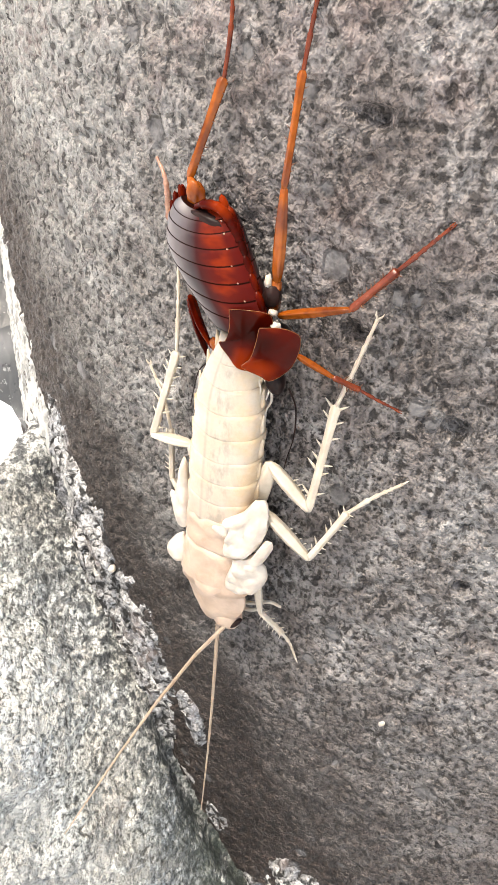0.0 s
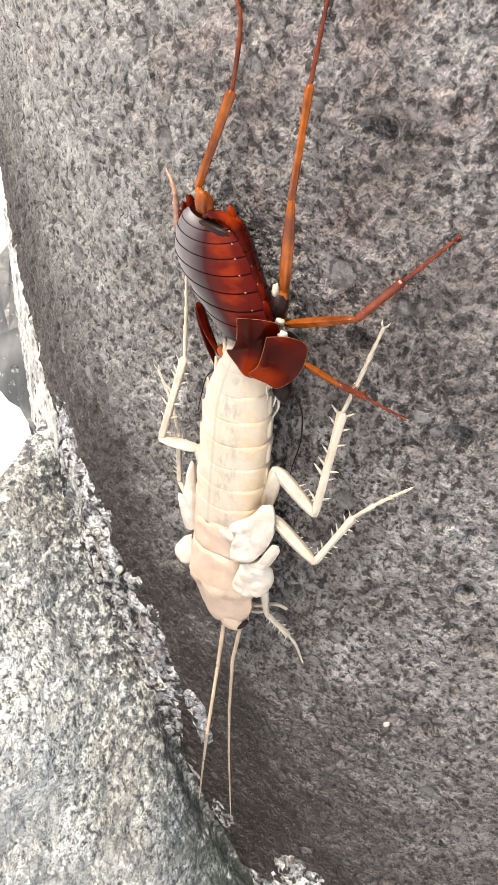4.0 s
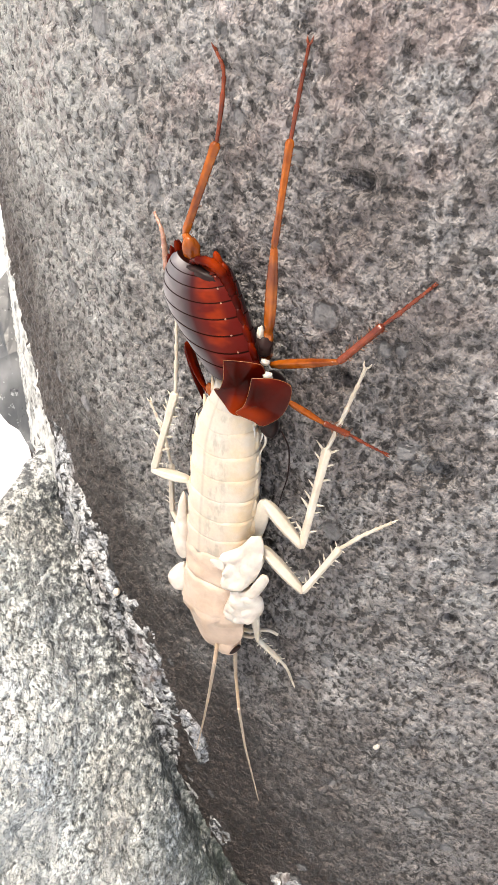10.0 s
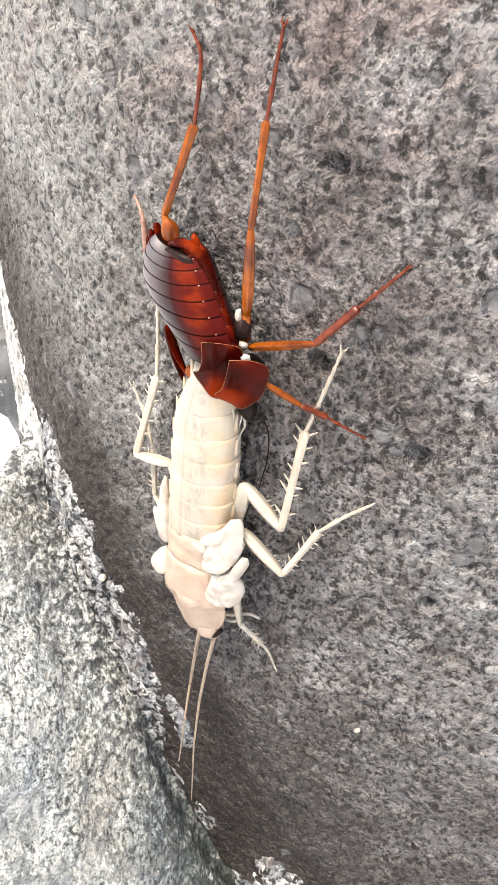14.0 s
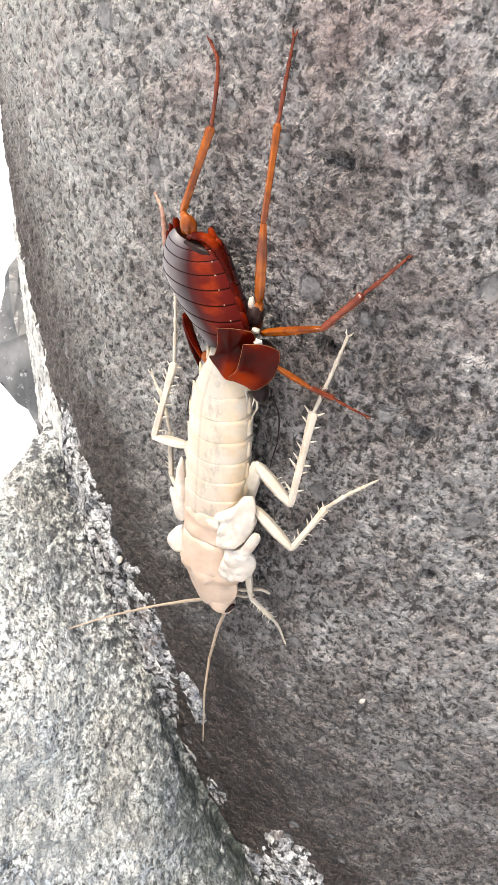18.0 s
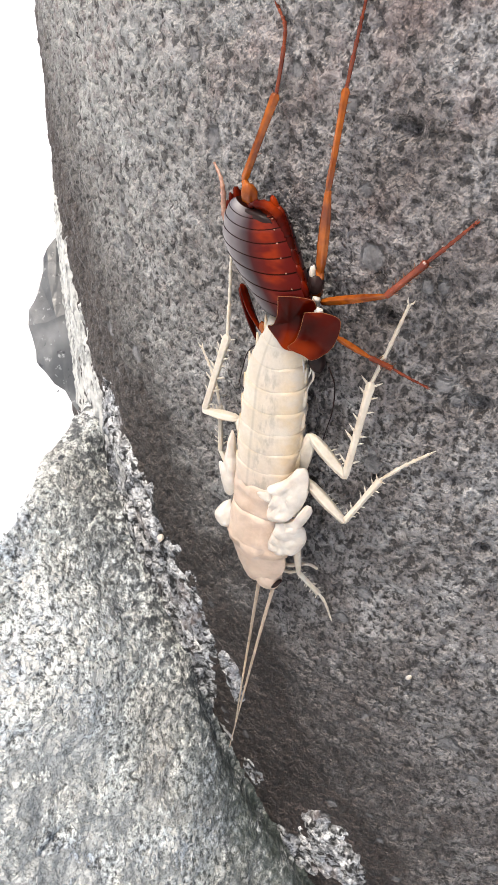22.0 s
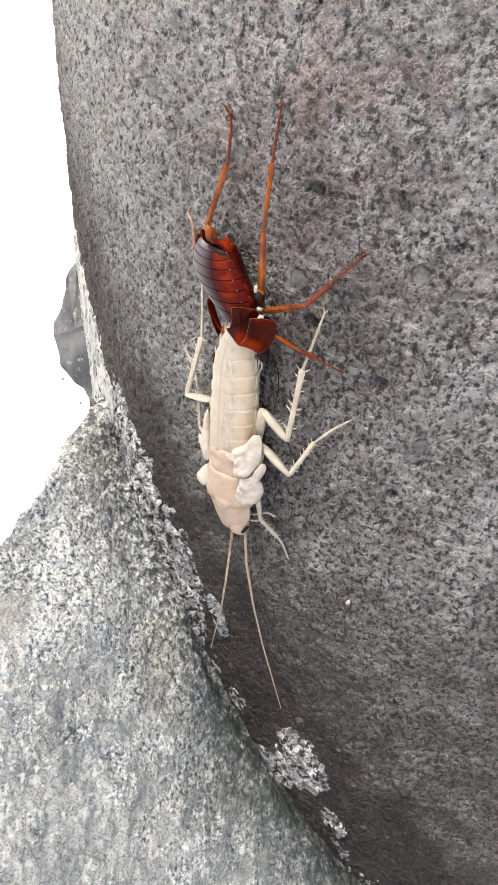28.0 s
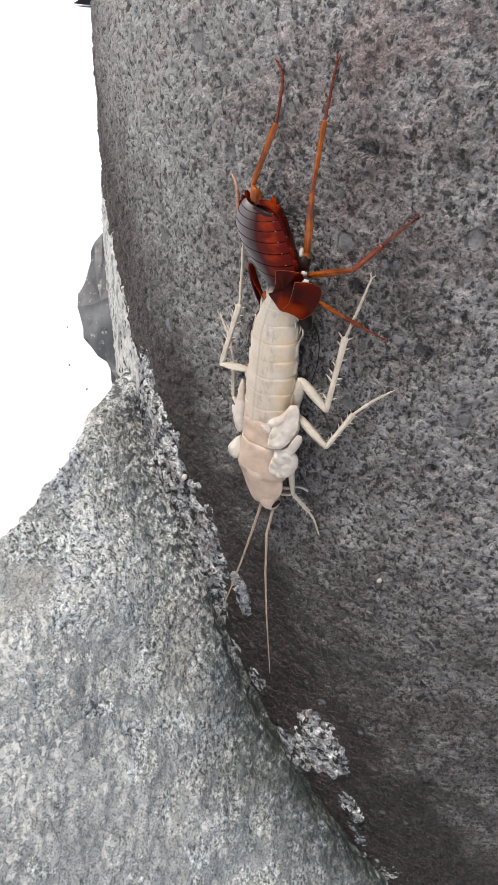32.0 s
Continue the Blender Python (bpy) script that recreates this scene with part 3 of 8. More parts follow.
# ---- old mortar in the joint ----
def build_mortar():
    u, v = np.linspace(-74, 44, 470), np.linspace(-150, -6, 560)
    uu, vv = np.meshgrid(u, v)
    uf, vf = uu.ravel(), vv.ravel()
    a = TURN + uf / 1000 / RAD
    p = np.stack([RAD * 1000 * np.sin(a), -RAD * 1000 * np.cos(a), vf], -1)
    # the joint's line on the column's face: height against distance across
    line = -99.7 - 0.969 * p[:, 0] + 0.636 * p[:, 1]
    wob = 5 * (lumps(p, 9, 41) - 0.5) + 3 * (lumps(p, 3, 42) - 0.5)
    over = vf - line + wob
    upper = 1 - step(-13, -8, uf)
    band = upper * (1 - step(13, 22, over)) * step(-48, -40, uf)
    rim = (1 - upper) * (1 - step(2.0, 4.5, over)) * step(0.42, 0.6, lumps(p, 6, 47))
    spots = 0
    for cu, cv, ru, rv, tilt, most in ((-6.6, -66.8, 2.0, 5.4, 0.35, 0.85), (17.5, -98.0, 5.0, 9.0, 0.55, 1.0), (13.0, -103.0, 4.5, 8.0, 0.5, 0.75),
                                       (25.2, -113.6, 2.6, 4.8, 0.7, 0.9), (28.4, -122.5, 1.8, 5.0, 0.4, 0.55), (31.0, -137.0, 1.8, 5.0, 0.3, 0.5)):
        x, y = uf - cu, vf - cv
        e = ((x * math.cos(tilt) + y * math.sin(tilt)) / ru) ** 2 + ((y * math.cos(tilt) - x * math.sin(tilt)) / rv) ** 2
        e = e + 0.7 * (lumps(p, 3.0, 43) - 0.5) + 0.8 * (lumps(p, 1.2, 44) - 0.5)
        spots = np.maximum(spots, most * step(1.25, 0.75, e))
    mask = np.maximum(np.maximum(band, 0.5 * rim), spots)
    p = np.stack([0.8 * uf + 0.6 * vf, 0.42 * (0.6 * uf - 0.8 * vf), 0 * uf], -1)
    d1, g1 = grains(p + 1.6 * np.stack([lumps(p, 1.5, 51), lumps(p, 1.5, 52), lumps(p, 1.5, 53)], -1), 3.0, 60)
    d2, g2 = grains(p + 0.6 * np.stack([lumps(p, 0.8, 54), lumps(p, 0.8, 55), lumps(p, 0.8, 56)], -1), 1.25, 61)
    crumb = 2.4 * (g1 - 0.5) - 1.5 * step(0.5, 0.75, d1) + 1.0 * (g2 - 0.5) - 0.7 * step(0.5, 0.8, d2) + 0.3 * (lumps(p, 0.6, 46) - 0.5)
    h = mask * (2.0 + 0.5 * np.maximum(crumb, -1.5)) - 1.0
    r = RAD * 1000 + h
    pts = np.stack([r * np.sin(a), -r * np.cos(a), vf], -1).reshape(*uu.shape, 3) / 1000
    ob = sheet("mortar_joint", pts, MORTAR, h > -0.35)
    tagged(ob, "crumbling pale old mortar between column and rock", "mortar", kind="stuff")


build_mortar()


def build_smear():
    """A thin smear of lime wiped up the column's flank."""
    u, v = np.linspace(-80, -30, 260), np.linspace(-46, 6, 270)
    uu, vv = np.meshgrid(u, v)
    uf, vf = uu.ravel(), vv.ravel()
    a = TURN + uf / 1000 / RAD
    p = np.stack([RAD * 1000 * np.sin(a), -RAD * 1000 * np.cos(a), vf], -1)
    top = np.interp(uf, [-80, -70, -64, -58, -51, -46, -40, -34, -30], [-4, -5, -11, -15.5, -20, -25.5, -33, -42, -50])
    lane = np.stack([uf + 0.45 * vf, vf * 0.16, uf * 0], -1)
    streak = 9 * (lumps(lane, 1.3, 71) - 0.5) + 3 * (lumps(p, 1.2, 72) - 0.5)
    under = top - 1.5 + streak - vf
    mask = step(-0.5, 1.0, under) * (1 - step(0.60, 0.70, lumps(lane, 0.9, 75) + 0.015 * np.clip(under - 6, 0, 12) - 0.25 * step(-52, -62, uf)))
    h = mask * (0.75 + 0.5 * (lumps(p, 1.5, 73) - 0.5) + 0.35 * (lumps(p, 0.6, 74) - 0.5)) - 0.35
    r = RAD * 1000 + h
    pts = np.stack([r * np.sin(a), -r * np.cos(a), vf], -1).reshape(*uu.shape, 3) / 1000
    ob = sheet("lime_smear", pts, LIME, h > -0.3)
    tagged(ob, "thin pale lime smear wiped on the column's flank", "lime", kind="stuff")


build_smear()


# ---- bits of mesh ----
def frame_of(d, hint=(0.31, 0.17, 0.93)):
    d = Vector(d).normalized()
    s = d.cross(Vector(hint))
    if s.length < 1e-4:
        s = d.cross(Vector((1, 0, 0)))
    s.normalize()
    return s, d.cross(s)


def tube(bm, pts, radii, n=10, flat=1.0, hint=(0.31, 0.17, 0.93), caps=True, ridge=0.0):
    rings = []
    pts = [Vector(p) for p in pts]
    for i, p in enumerate(pts):
        s, t = frame_of(pts[min(i + 1, len(pts) - 1)] - pts[max(i - 1, 0)], hint)
        rings.append([bm.verts.new(p + radii[i] * (1 + ridge * math.cos(5 * k * math.tau / n)) * (math.cos(k * math.tau / n) * s + flat * math.sin(k * math.tau / n) * t)) for k in range(n)])
    for a, b in zip(rings, rings[1:]):
        for k in range(n):
            bm.faces.new((a[k], a[(k + 1) % n], b[(k + 1) % n], b[k]))
    if caps:
        for ring, end, way in ((rings[0], pts[0], pts[0] - pts[1]), (rings[-1], pts[-1], pts[-1] - pts[-2])):
            r = (ring[0].co - end).length
            tip = bm.verts.new(end + way.normalized() * r * 0.6)
            for k in range(n):
                bm.faces.new((ring[k], ring[(k + 1) % n], tip))


def finish(name, bm, mat, shift):
    bmesh.ops.recalc_face_normals(bm, faces=bm.faces)
    bmesh.ops.translate(bm, verts=bm.verts, vec=-shift)
    me = bpy.data.meshes.new(name)
    bm.to_mesh(me)
    bm.free()
    me.materials.append(mat)
    me.polygons.foreach_set("use_smooth", np.ones(len(me.polygons), bool))
    return me


class Thing:
    """A top-level thing at a place; its parts are given in world coordinates."""

    def __init__(self, name, at, label, category):
        self.at = Vector(at)
        self.ob = new(name)
        self.ob.location = self.at
        self.ob.empty_display_size = 0.005
        tagged(self.ob, label, category)

    def part(self, name, bm, mat, parent=None, label=""):
        ob = new(name, finish(name, bm, mat, self.at))
        ob.parent = parent or self.ob
        return tagged(ob, label)


def smooth_line(pts, n):
    """A curve through points (Catmull-Rom), n points for each piece."""
    P = [np.array(p, float) for p in pts]
    P = [2 * P[0] - P[1]] + P + [2 * P[-1] - P[-2]]
    out = []
    for i in range(1, len(P) - 2):
        for k in range(n):
            t = k / n
            out.append(0.5 * (2 * P[i] + (P[i + 1] - P[i - 1]) * t + (2 * P[i - 1] - 5 * P[i] + 4 * P[i + 1] - P[i + 2]) * t * t + (3 * P[i] - P[i - 1] - 3 * P[i + 1] + P[i + 2]) * t ** 3))
    out.append(P[-2])
    return out


def loft(bm, rings, n=36, power=2.4, roll=0.0, open_ends=False):
    """A body skin over rings (across, up, out, half width, half thickness, slant) given on the column's face. It carries a UV map: round, along."""
    uv = bm.loops.layers.uv.verify()
    made = []
    for c in rings:
        cu, cv, ch, w, t = c[:5]
        slant = c[5] if len(c) > 5 else 0.0
        bow = c[6] if len(c) > 6 else 0.0
        ring = []
        for k in range(n):
            a = math.tau * k / n
            x = w * math.copysign(abs(math.cos(a)) ** (2 / power), math.cos(a))
            y = t * math.copysign(abs(math.sin(a)) ** (2 / power), math.sin(a))
            x, y = x * math.cos(roll) - y * math.sin(roll), x * math.sin(roll) + y * math.cos(roll)
            ring.append(bm.verts.new(wrap((cu + x * math.cos(slant), cv + x * math.sin(slant) + bow * (x / w) ** 2, ch + y))))
        made.append(ring)
    for i, (a, b) in enumerate(zip(made, made[1:])):
        for k in range(n):
            f = bm.faces.new((a[k], a[(k + 1) % n], b[(k + 1) % n], b[k]))
            for loop, (uu, ww) in zip(f.loops, ((k, i), (k + 1, i), (k + 1, i + 1), (k, i + 1))):
                loop[uv].uv = (uu / n, ww / (len(made) - 1))
    if not open_ends:
        for ring in (made[0], made[-1]):
            bm.faces.new(ring)
    return made


def blob(bm, centre, size, turn=(0, 0, 0), rough=0.12, seed=1, sub=3):
    """A lumpy rounded mass on the column's face: centre and half sizes in millimetres."""
    got = bmesh.ops.create_icosphere(bm, subdivisions=sub, radius=1.0)["verts"]
    m = Euler([radians(a) for a in turn]).to_matrix()
    for v in got:
        k = 1 + rough * (noise.noise(v.co * 1.7 + Vector((seed * 3.1, seed, 0))) + 0.5 * noise.noise(v.co * 4.0 + Vector((seed, 0, 0))))
        q = m @ Vector((v.co.x * size[0] * k, v.co.y * size[1] * k, v.co.z * size[2] * k))
        v.co = wrap((centre[0] + q.x, centre[1] + q.y, centre[2] + q.z))


def spine_mesh(mat):
    bm = bmesh.new()
    tube(bm, [(0, 0, 0), (0, 0, 0.55), (0, 0, 0.95)], [0.13, 0.085, 0.02], 6)
    me = finish("spine", bm, mat, Vector((0, 0, 0)))
    return me


def leg(thing, name, joints, radii, mats, spines=None, coxa=None, label="", spine_len=0.9, feet=True, seed=3, pairs=7):
    """A leg of femur, tibia and tarsus through joints (hip, knee, ankle, ... toe) on the column's face, with rows of spines."""
    rng = random.Random(seed)
    W = [wrap(j) for j in joints]
    mm = 0.001
    hip, knee, ankle = W[0], W[1], W[2]
    bm = bmesh.new()
    r = radii[0] * mm
    tube(bm, [hip.lerp(knee, f) for f in (0, 0.12, 0.35, 0.62, 0.85, 1.0)], [r * f for f in (0.62, 0.9, 1.0, 0.94, 0.72, 0.55)], 30, 0.7, ridge=0.09)
    femur = thing.part(name, bm, mats[0], label=label)
    if coxa:
        bm = bmesh.new()
        c = [wrap(j) for j in coxa]
        tube(bm, c + [hip], [r * 1.15] * len(c) + [r * 0.7], 30, 0.75, ridge=0.07)
        thing.part("coxa", bm, mats[0], femur)
    bm = bmesh.new()
    r2 = radii[1] * mm
    tube(bm, [knee.lerp(ankle, f) for f in (0, 0.06, 0.3, 0.6, 0.9, 0.97, 1.0)], [r2 * f for f in (0.75, 1.0, 0.95, 0.95, 1.1, 1.2, 0.85)], 30, 0.85, ridge=0.08)
    thing.part("tibia", bm, mats[1], femur)
    bm = bmesh.new()
    line = [Vector(q) for q in smooth_line([tuple(w) for w in W[2:]], 6)]
    r3, count = radii[2] * mm, 5
    total = len(line) - 1
    pts, rad = [], []
    for i in range(41):
        f = i / 40
        k = f * total
        a = line[min(int(k), total - 1)].lerp(line[min(int(k), total - 1) + 1], k - min(int(k), total - 1))
        cell = (0.0, 0.42, 0.60, 0.74, 0.85, 1.0)
        j = max(n for n in range(5) if cell[n] <= min(f, 0.999))
        g = (f - cell[j]) / (cell[j + 1] - cell[j])
        pts.append(a)
        rad.append(r3 * (1 - 0.25 * f) * (0.72 + 0.42 * g ** 2 if j < 4 else 0.62 + 0.2 * g))
    tube(bm, pts, rad, 8)
    thing.part("tarsus", bm, mats[2], femur)
    if feet:
        end, way = pts[-1], (pts[-1] - pts[-4]).normalized()
        s, t = frame_of(way)
        bm = bmesh.new()
        for side in (-1, 1):
            tube(bm, [end, end + way * 0.35 * mm + s * side * 0.3 * mm, end + way * 0.75 * mm + s * side * 0.38 * mm], [0.13 * mm, 0.1 * mm, 0.02 * mm], 6)
        thing.part("claw", bm, mats[2], femur)
    if spines:
        me = spines
        side_up, other = frame_of(ankle - knee)
        way = (ankle - knee).normalized()
        for i in range(pairs):
            f = 0.14 + 0.82 * i / (pairs - 1)
            for sgn in (-1, 1):
                if rng.random() < 0.12:
                    continue
                at = knee.lerp(ankle, min(1, f + rng.uniform(-0.04, 0.04)))
                across = (ankle - knee).cross(at - thing.eye).normalized() * sgn
                d = (across * 0.82 + way * 0.5 + side_up * rng.uniform(-0.3, 0.3)).normalized()
                ob = new("spine", me)
                ob.parent = femur
                sc = spine_len * mm * rng.uniform(0.8, 1.3)
                ob.matrix_local = Matrix.Translation(at + across * r2 * 0.7 - thing.at) @ d.to_track_quat("Z", "Y").to_matrix().to_4x4() @ Matrix.Scale(sc, 4)
        # a few along the femur's inner edge
        for i in range(5):
            at = hip.lerp(knee, 0.45 + 0.11 * i)
            across = (knee - hip).cross(at - thing.eye).normalized()
            across = across if across.dot(ankle - knee) > 0 else -across
            ob = new("spine", me)
            ob.parent = femur
            ob.matrix_local = Matrix.Translation(at + across * r * 0.75 - thing.at) @ (across + 0.4 * (knee - hip).normalized()).to_track_quat("Z", "Y").to_matrix().to_4x4() @ Matrix.Scale(spine_len * 0.6 * mm, 4)
    return femur


# ---- the freshly moulted cockroach ----
roach = Thing("cockroach", wrap((-1.0, -18.0, 0.0)), "soft cream-white newly moulted cockroach hanging head down on the column", "insect")
roach.eye = wrap((0, 60, 100))


def body_at(v):
    """Middle, out, half width and half thickness of the white body at a height."""
    vs = [-39.0, -37.0, -34.5, -31.5, -28.5, -25.0, -20.0, -14.0, -9.0, -5.0, -2.0, 1.0, 4.0]
    mid = [0.9, 0.8, 0.4, -0.6, -0.7, -0.6, -0.3, -0.15, -0.05, -0.05, 0.2, 0.6, 0.6]
    out = [2.6, 2.8, 3.2, 3.5, 3.6, 3.6, 3.6, 3.6, 3.55, 3.5, 3.5, 3.4, 3.3]
    wide = [0.8, 2.0, 3.5, 4.5, 4.0, 3.85, 3.85, 3.85, 3.75, 3.5, 2.9, 2.1, 1.4]
    deep = [0.6, 1.2, 1.9, 2.35, 2.4, 2.5, 2.6, 2.6, 2.55, 2.45, 2.3, 2.1, 1.6]
    return [float(np.interp(v, vs, c)) for c in (mid, out, wide, deep)]


def ring_at(v, grow=1.0, lift=0.0):
    m, o, w, d = body_at(v)
    return (m, v, o + lift, w * grow, d * grow, 0.05)


ROLL = radians(-6)
cuts = [1.8, -0.6, -3.3, -6.2, -9.1, -12.0, -14.8, -17.6, -20.3]
for top, low in zip(cuts, cuts[1:]):
    bm = bmesh.new()
    n = 7
    rings = []
    for i in range(n):
        f = i / (n - 1)
        v = (top + 0.55) + (low - top - 0.55) * f
        m, o, w, d = body_at(v)
        g = 0.995 if f < 0.08 else 1.002 - 0.004 * f + 0.007 * math.sin(math.pi * f)
        rings.append((m, v, o, w * (g + 0.05 * (1 - f) ** 2 - 0.01), d * g, 0.02, 0.35))
    loft(bm, rings, 44, 2.5, ROLL)
    seg = roach.part("abdomen_segment", bm, CREAM)
    # thin flaps along both margins, pointing to the tail
    for sgn in (-1, 1):
        m, o, w, d = body_at(top - 0.4)
        bm = bmesh.new()
        lift = 0.0 if sgn > 0 else 1.2
        side = 1.0 if sgn > 0 else 0.93
        tube(bm, [wrap((m + sgn * w * 0.93 * side, low + 0.8, o - 0.2 + lift)), wrap((m + sgn * w * 0.99 * side, (top + low) / 2 + 0.3, o - 0.1 + lift)), wrap((m + sgn * (w * 1.03 * side + 0.14), top + 0.6, o + lift))], [0.0002, 0.00045, 0.0001], 10, 0.8)
        roach.part("side_flap", bm, CREAM, seg)
for name, top, low, grow in (("metanotum", -19.6, -24.6, 1.0), ("mesonotum", -24.4, -31.2, 1.01)):
    bm = bmesh.new()
    rings = [(*ring_at(top + (low - top) * i / 8, grow * (0.985 if i == 0 else 1.0 - 0.03 * i / 8 + 0.025 * math.sin(math.pi * i / 8)), 0.05)[:5], -0.06, 0.35) for i in range(9)]
    loft(bm, rings, 44, 2.3, ROLL)
    for q in bm.verts:
        out = Vector((q.co.x, q.co.y, 0)).normalized()
        q.co += out * 0.00035 * noise.noise(q.co * 700) + out * 0.0002 * noise.noise(q.co * 1800)
    roach.part(name, bm, ROSE)


def pad(thing, name, outline, mat, dome, thick=0.5, fold=0.0, seed=1, label="", edge=5.0):
    """A soft lobe over an outline on the column's face: domed, closed behind, and puckered where it is still folded."""
    bm = bmesh.new()
    line = [np.array(q) for q in smooth_line(outline + [outline[0]], 6)[:-1]]
    c = sum(line) / len(line)
    grow = [(f, 1 - f ** edge) for f in (1.0, 0.985, 0.94, 0.85, 0.72, 0.56, 0.38, 0.2)]
    front = [[bm.verts.new(wrap(c + (q - c) * f + np.array([0, 0, dome * up]))) for q in line] for f, up in grow]
    back = [[bm.verts.new(wrap(c + (q - c) * f + np.array([0, 0, -thick * up]))) for q in line] for f, up in ((0.985, 0.3), (0.85, 0.7), (0.5, 1.0))]
    n = len(line)
    for a, b in list(zip(front, front[1:])) + [(back[0], front[0]), (back[1], back[0]), (back[2], back[1])]:
        for k in range(n):
            bm.faces.new((a[k], a[(k + 1) % n], b[(k + 1) % n], b[k]))
    bm.faces.new(front[-1])
    bm.faces.new(back[-1])
    if fold:
        for v in bm.verts:
            q = v.co * 1000
            out = Vector((v.co.x, v.co.y, 0)).normalized()
            crease = abs(noise.noise(q * 0.42 + Vector((seed * 3.0, 0, 0)))) * 1.6 - 0.35 + 0.22 * noise.noise(q * 1.2 + Vector((0, seed, 0)))
            v.co += out * 0.001 * fold * crease
    bmesh.ops.subdivide_edges(bm, edges=bm.edges[:], cuts=1, use_grid_fill=True, smooth=0.6)
    return thing.part(name, bm, mat, label=label)


pad(roach, "pronotum", [(-5.4, -30.6, 4.3), (-5.1, -31.0, 4.5), (-3.2, -30.1, 5.5), (-1.2, -29.8, 5.9), (1.0, -29.9, 5.7), (2.9, -30.0, 4.8), (3.5, -31.0, 4.1), (3.6, -33.2, 3.7), (2.9, -35.2, 3.6), (1.4, -36.9, 3.7), (-0.6, -37.9, 3.8), (-1.9, -37.6, 3.9), (-3.2, -35.6, 4.0), (-4.4, -33.1, 4.1)],
    ROSE, 1.0, 1.6, 0.12, 3, "rosy rounded shield over the head", 2.2)
bm = bmesh.new()
blob(bm, (0.4, -36.4, 2.6), (2.2, 2.9, 1.7), (0, 0, 18), 0.06, 4)
head = roach.part("head", bm, ROSE)
for eu, eo in ((-1.6, 2.4), (2.3, 3.1)):
    bm = bmesh.new()
    blob(bm, (eu, -37.2 if eu > 0 else -37.6, eo), (0.4, 1.25, 0.7), (0, 0, -35 if eu > 0 else 30), 0.02, 2, 3)
    roach.part("eye", bm, PITCH, head, "small dark eye")
for pts in ([(2.2, -34.0, 2.3), (3.9, -33.4, 2.2), (5.8, -32.5, 1.6), (7.0, -33.2, 0.9)], [(1.6, -36.0, 1.6), (3.4, -35.6, 1.4), (4.6, -34.8, 1.0)]):
    bm = bmesh.new()
    tube(bm, smooth_line([tuple(wrap(q)) for q in pts], 5), [0.00028 - 0.000006 * i for i in range(5 * (len(pts) - 1) + 1)], 7)
    roach.part("palp", bm, LIMB, head)


# the wings, still folded
pad(roach, "wing", [(4.5, -15.2, 5.0), (3.3, -17.2, 5.6), (1.5, -18.9, 5.9), (2.1, -20.2, 5.9), (1.6, -22.6, 5.8), (2.3, -24.1, 5.6), (4.3, -22.9, 5.6), (5.8, -20.1, 5.2), (6.0, -17.2, 4.8), (5.4, -15.3, 4.7)],
    MILK, 0.9, 0.9, 0.6, 1, "crumpled milk-white wing not yet unfolded")
pad(roach, "wing", [(2.9, -24.0, 5.6), (2.3, -26.3, 5.5), (1.6, -28.4, 5.2), (1.8, -29.9, 4.9), (3.2, -29.9, 5.0), (5.2, -28.7, 4.8), (6.3, -26.7, 4.5), (6.2, -24.6, 4.6), (5.2, -23.0, 5.3)],
    MILK, 0.95, 0.9, 0.6, 4, "crumpled milk-white wing not yet unfolded")
pad(roach, "wing_tip", [(6.7, -20.1, 4.6), (6.0, -20.2, 4.9), (4.9, -22.6, 5.3), (3.4, -24.1, 5.5), (4.6, -25.0, 5.4), (5.9, -23.6, 5.0), (6.8, -21.2, 4.6)],
    MILK, 0.7, 0.6, 0.4, 6)
pad(roach, "wing_fold", [(1.9, -18.9, 5.7), (0.5, -19.9, 5.8), (0.1, -20.6, 5.8), (1.2, -21.3, 5.8), (2.4, -20.9, 5.8)], MILK, 0.4, 0.5, 0.3, 9)
pad(roach, "wing", [(-6.1, -15.6, 3.5), (-5.6, -16.0, 3.7), (-4.9, -18.9, 3.9), (-4.5, -21.2, 4.1), (-4.8, -24.6, 4.1), (-6.0, -25.5, 4.0), (-6.9, -24.2, 3.8), (-7.3, -22.2, 3.6), (-6.7, -19.6, 3.5), (-6.4, -17.0, 3.4)],
    MILK, 0.75, 0.8, 0.3, 2, "crumpled milk-white wing not yet unfolded")
pad(roach, "wing_tip", [(-7.9, -21.4, 3.3), (-7.2, -21.4, 3.5), (-6.6, -23.0, 3.7), (-7.0, -24.0, 3.6)], MILK, 0.4, 0.4, 0.15, 5)
pad(roach, "wing", [(-5.5, -26.2, 3.8), (-6.8, -27.6, 3.8), (-7.7, -29.6, 3.7), (-7.4, -31.2, 3.6), (-6.0, -31.3, 3.8), (-4.7, -30.3, 4.0), (-4.7, -28.2, 4.0)],
    MILK, 0.9, 0.8, 0.5, 3, "crumpled milk-white wing not yet unfolded")

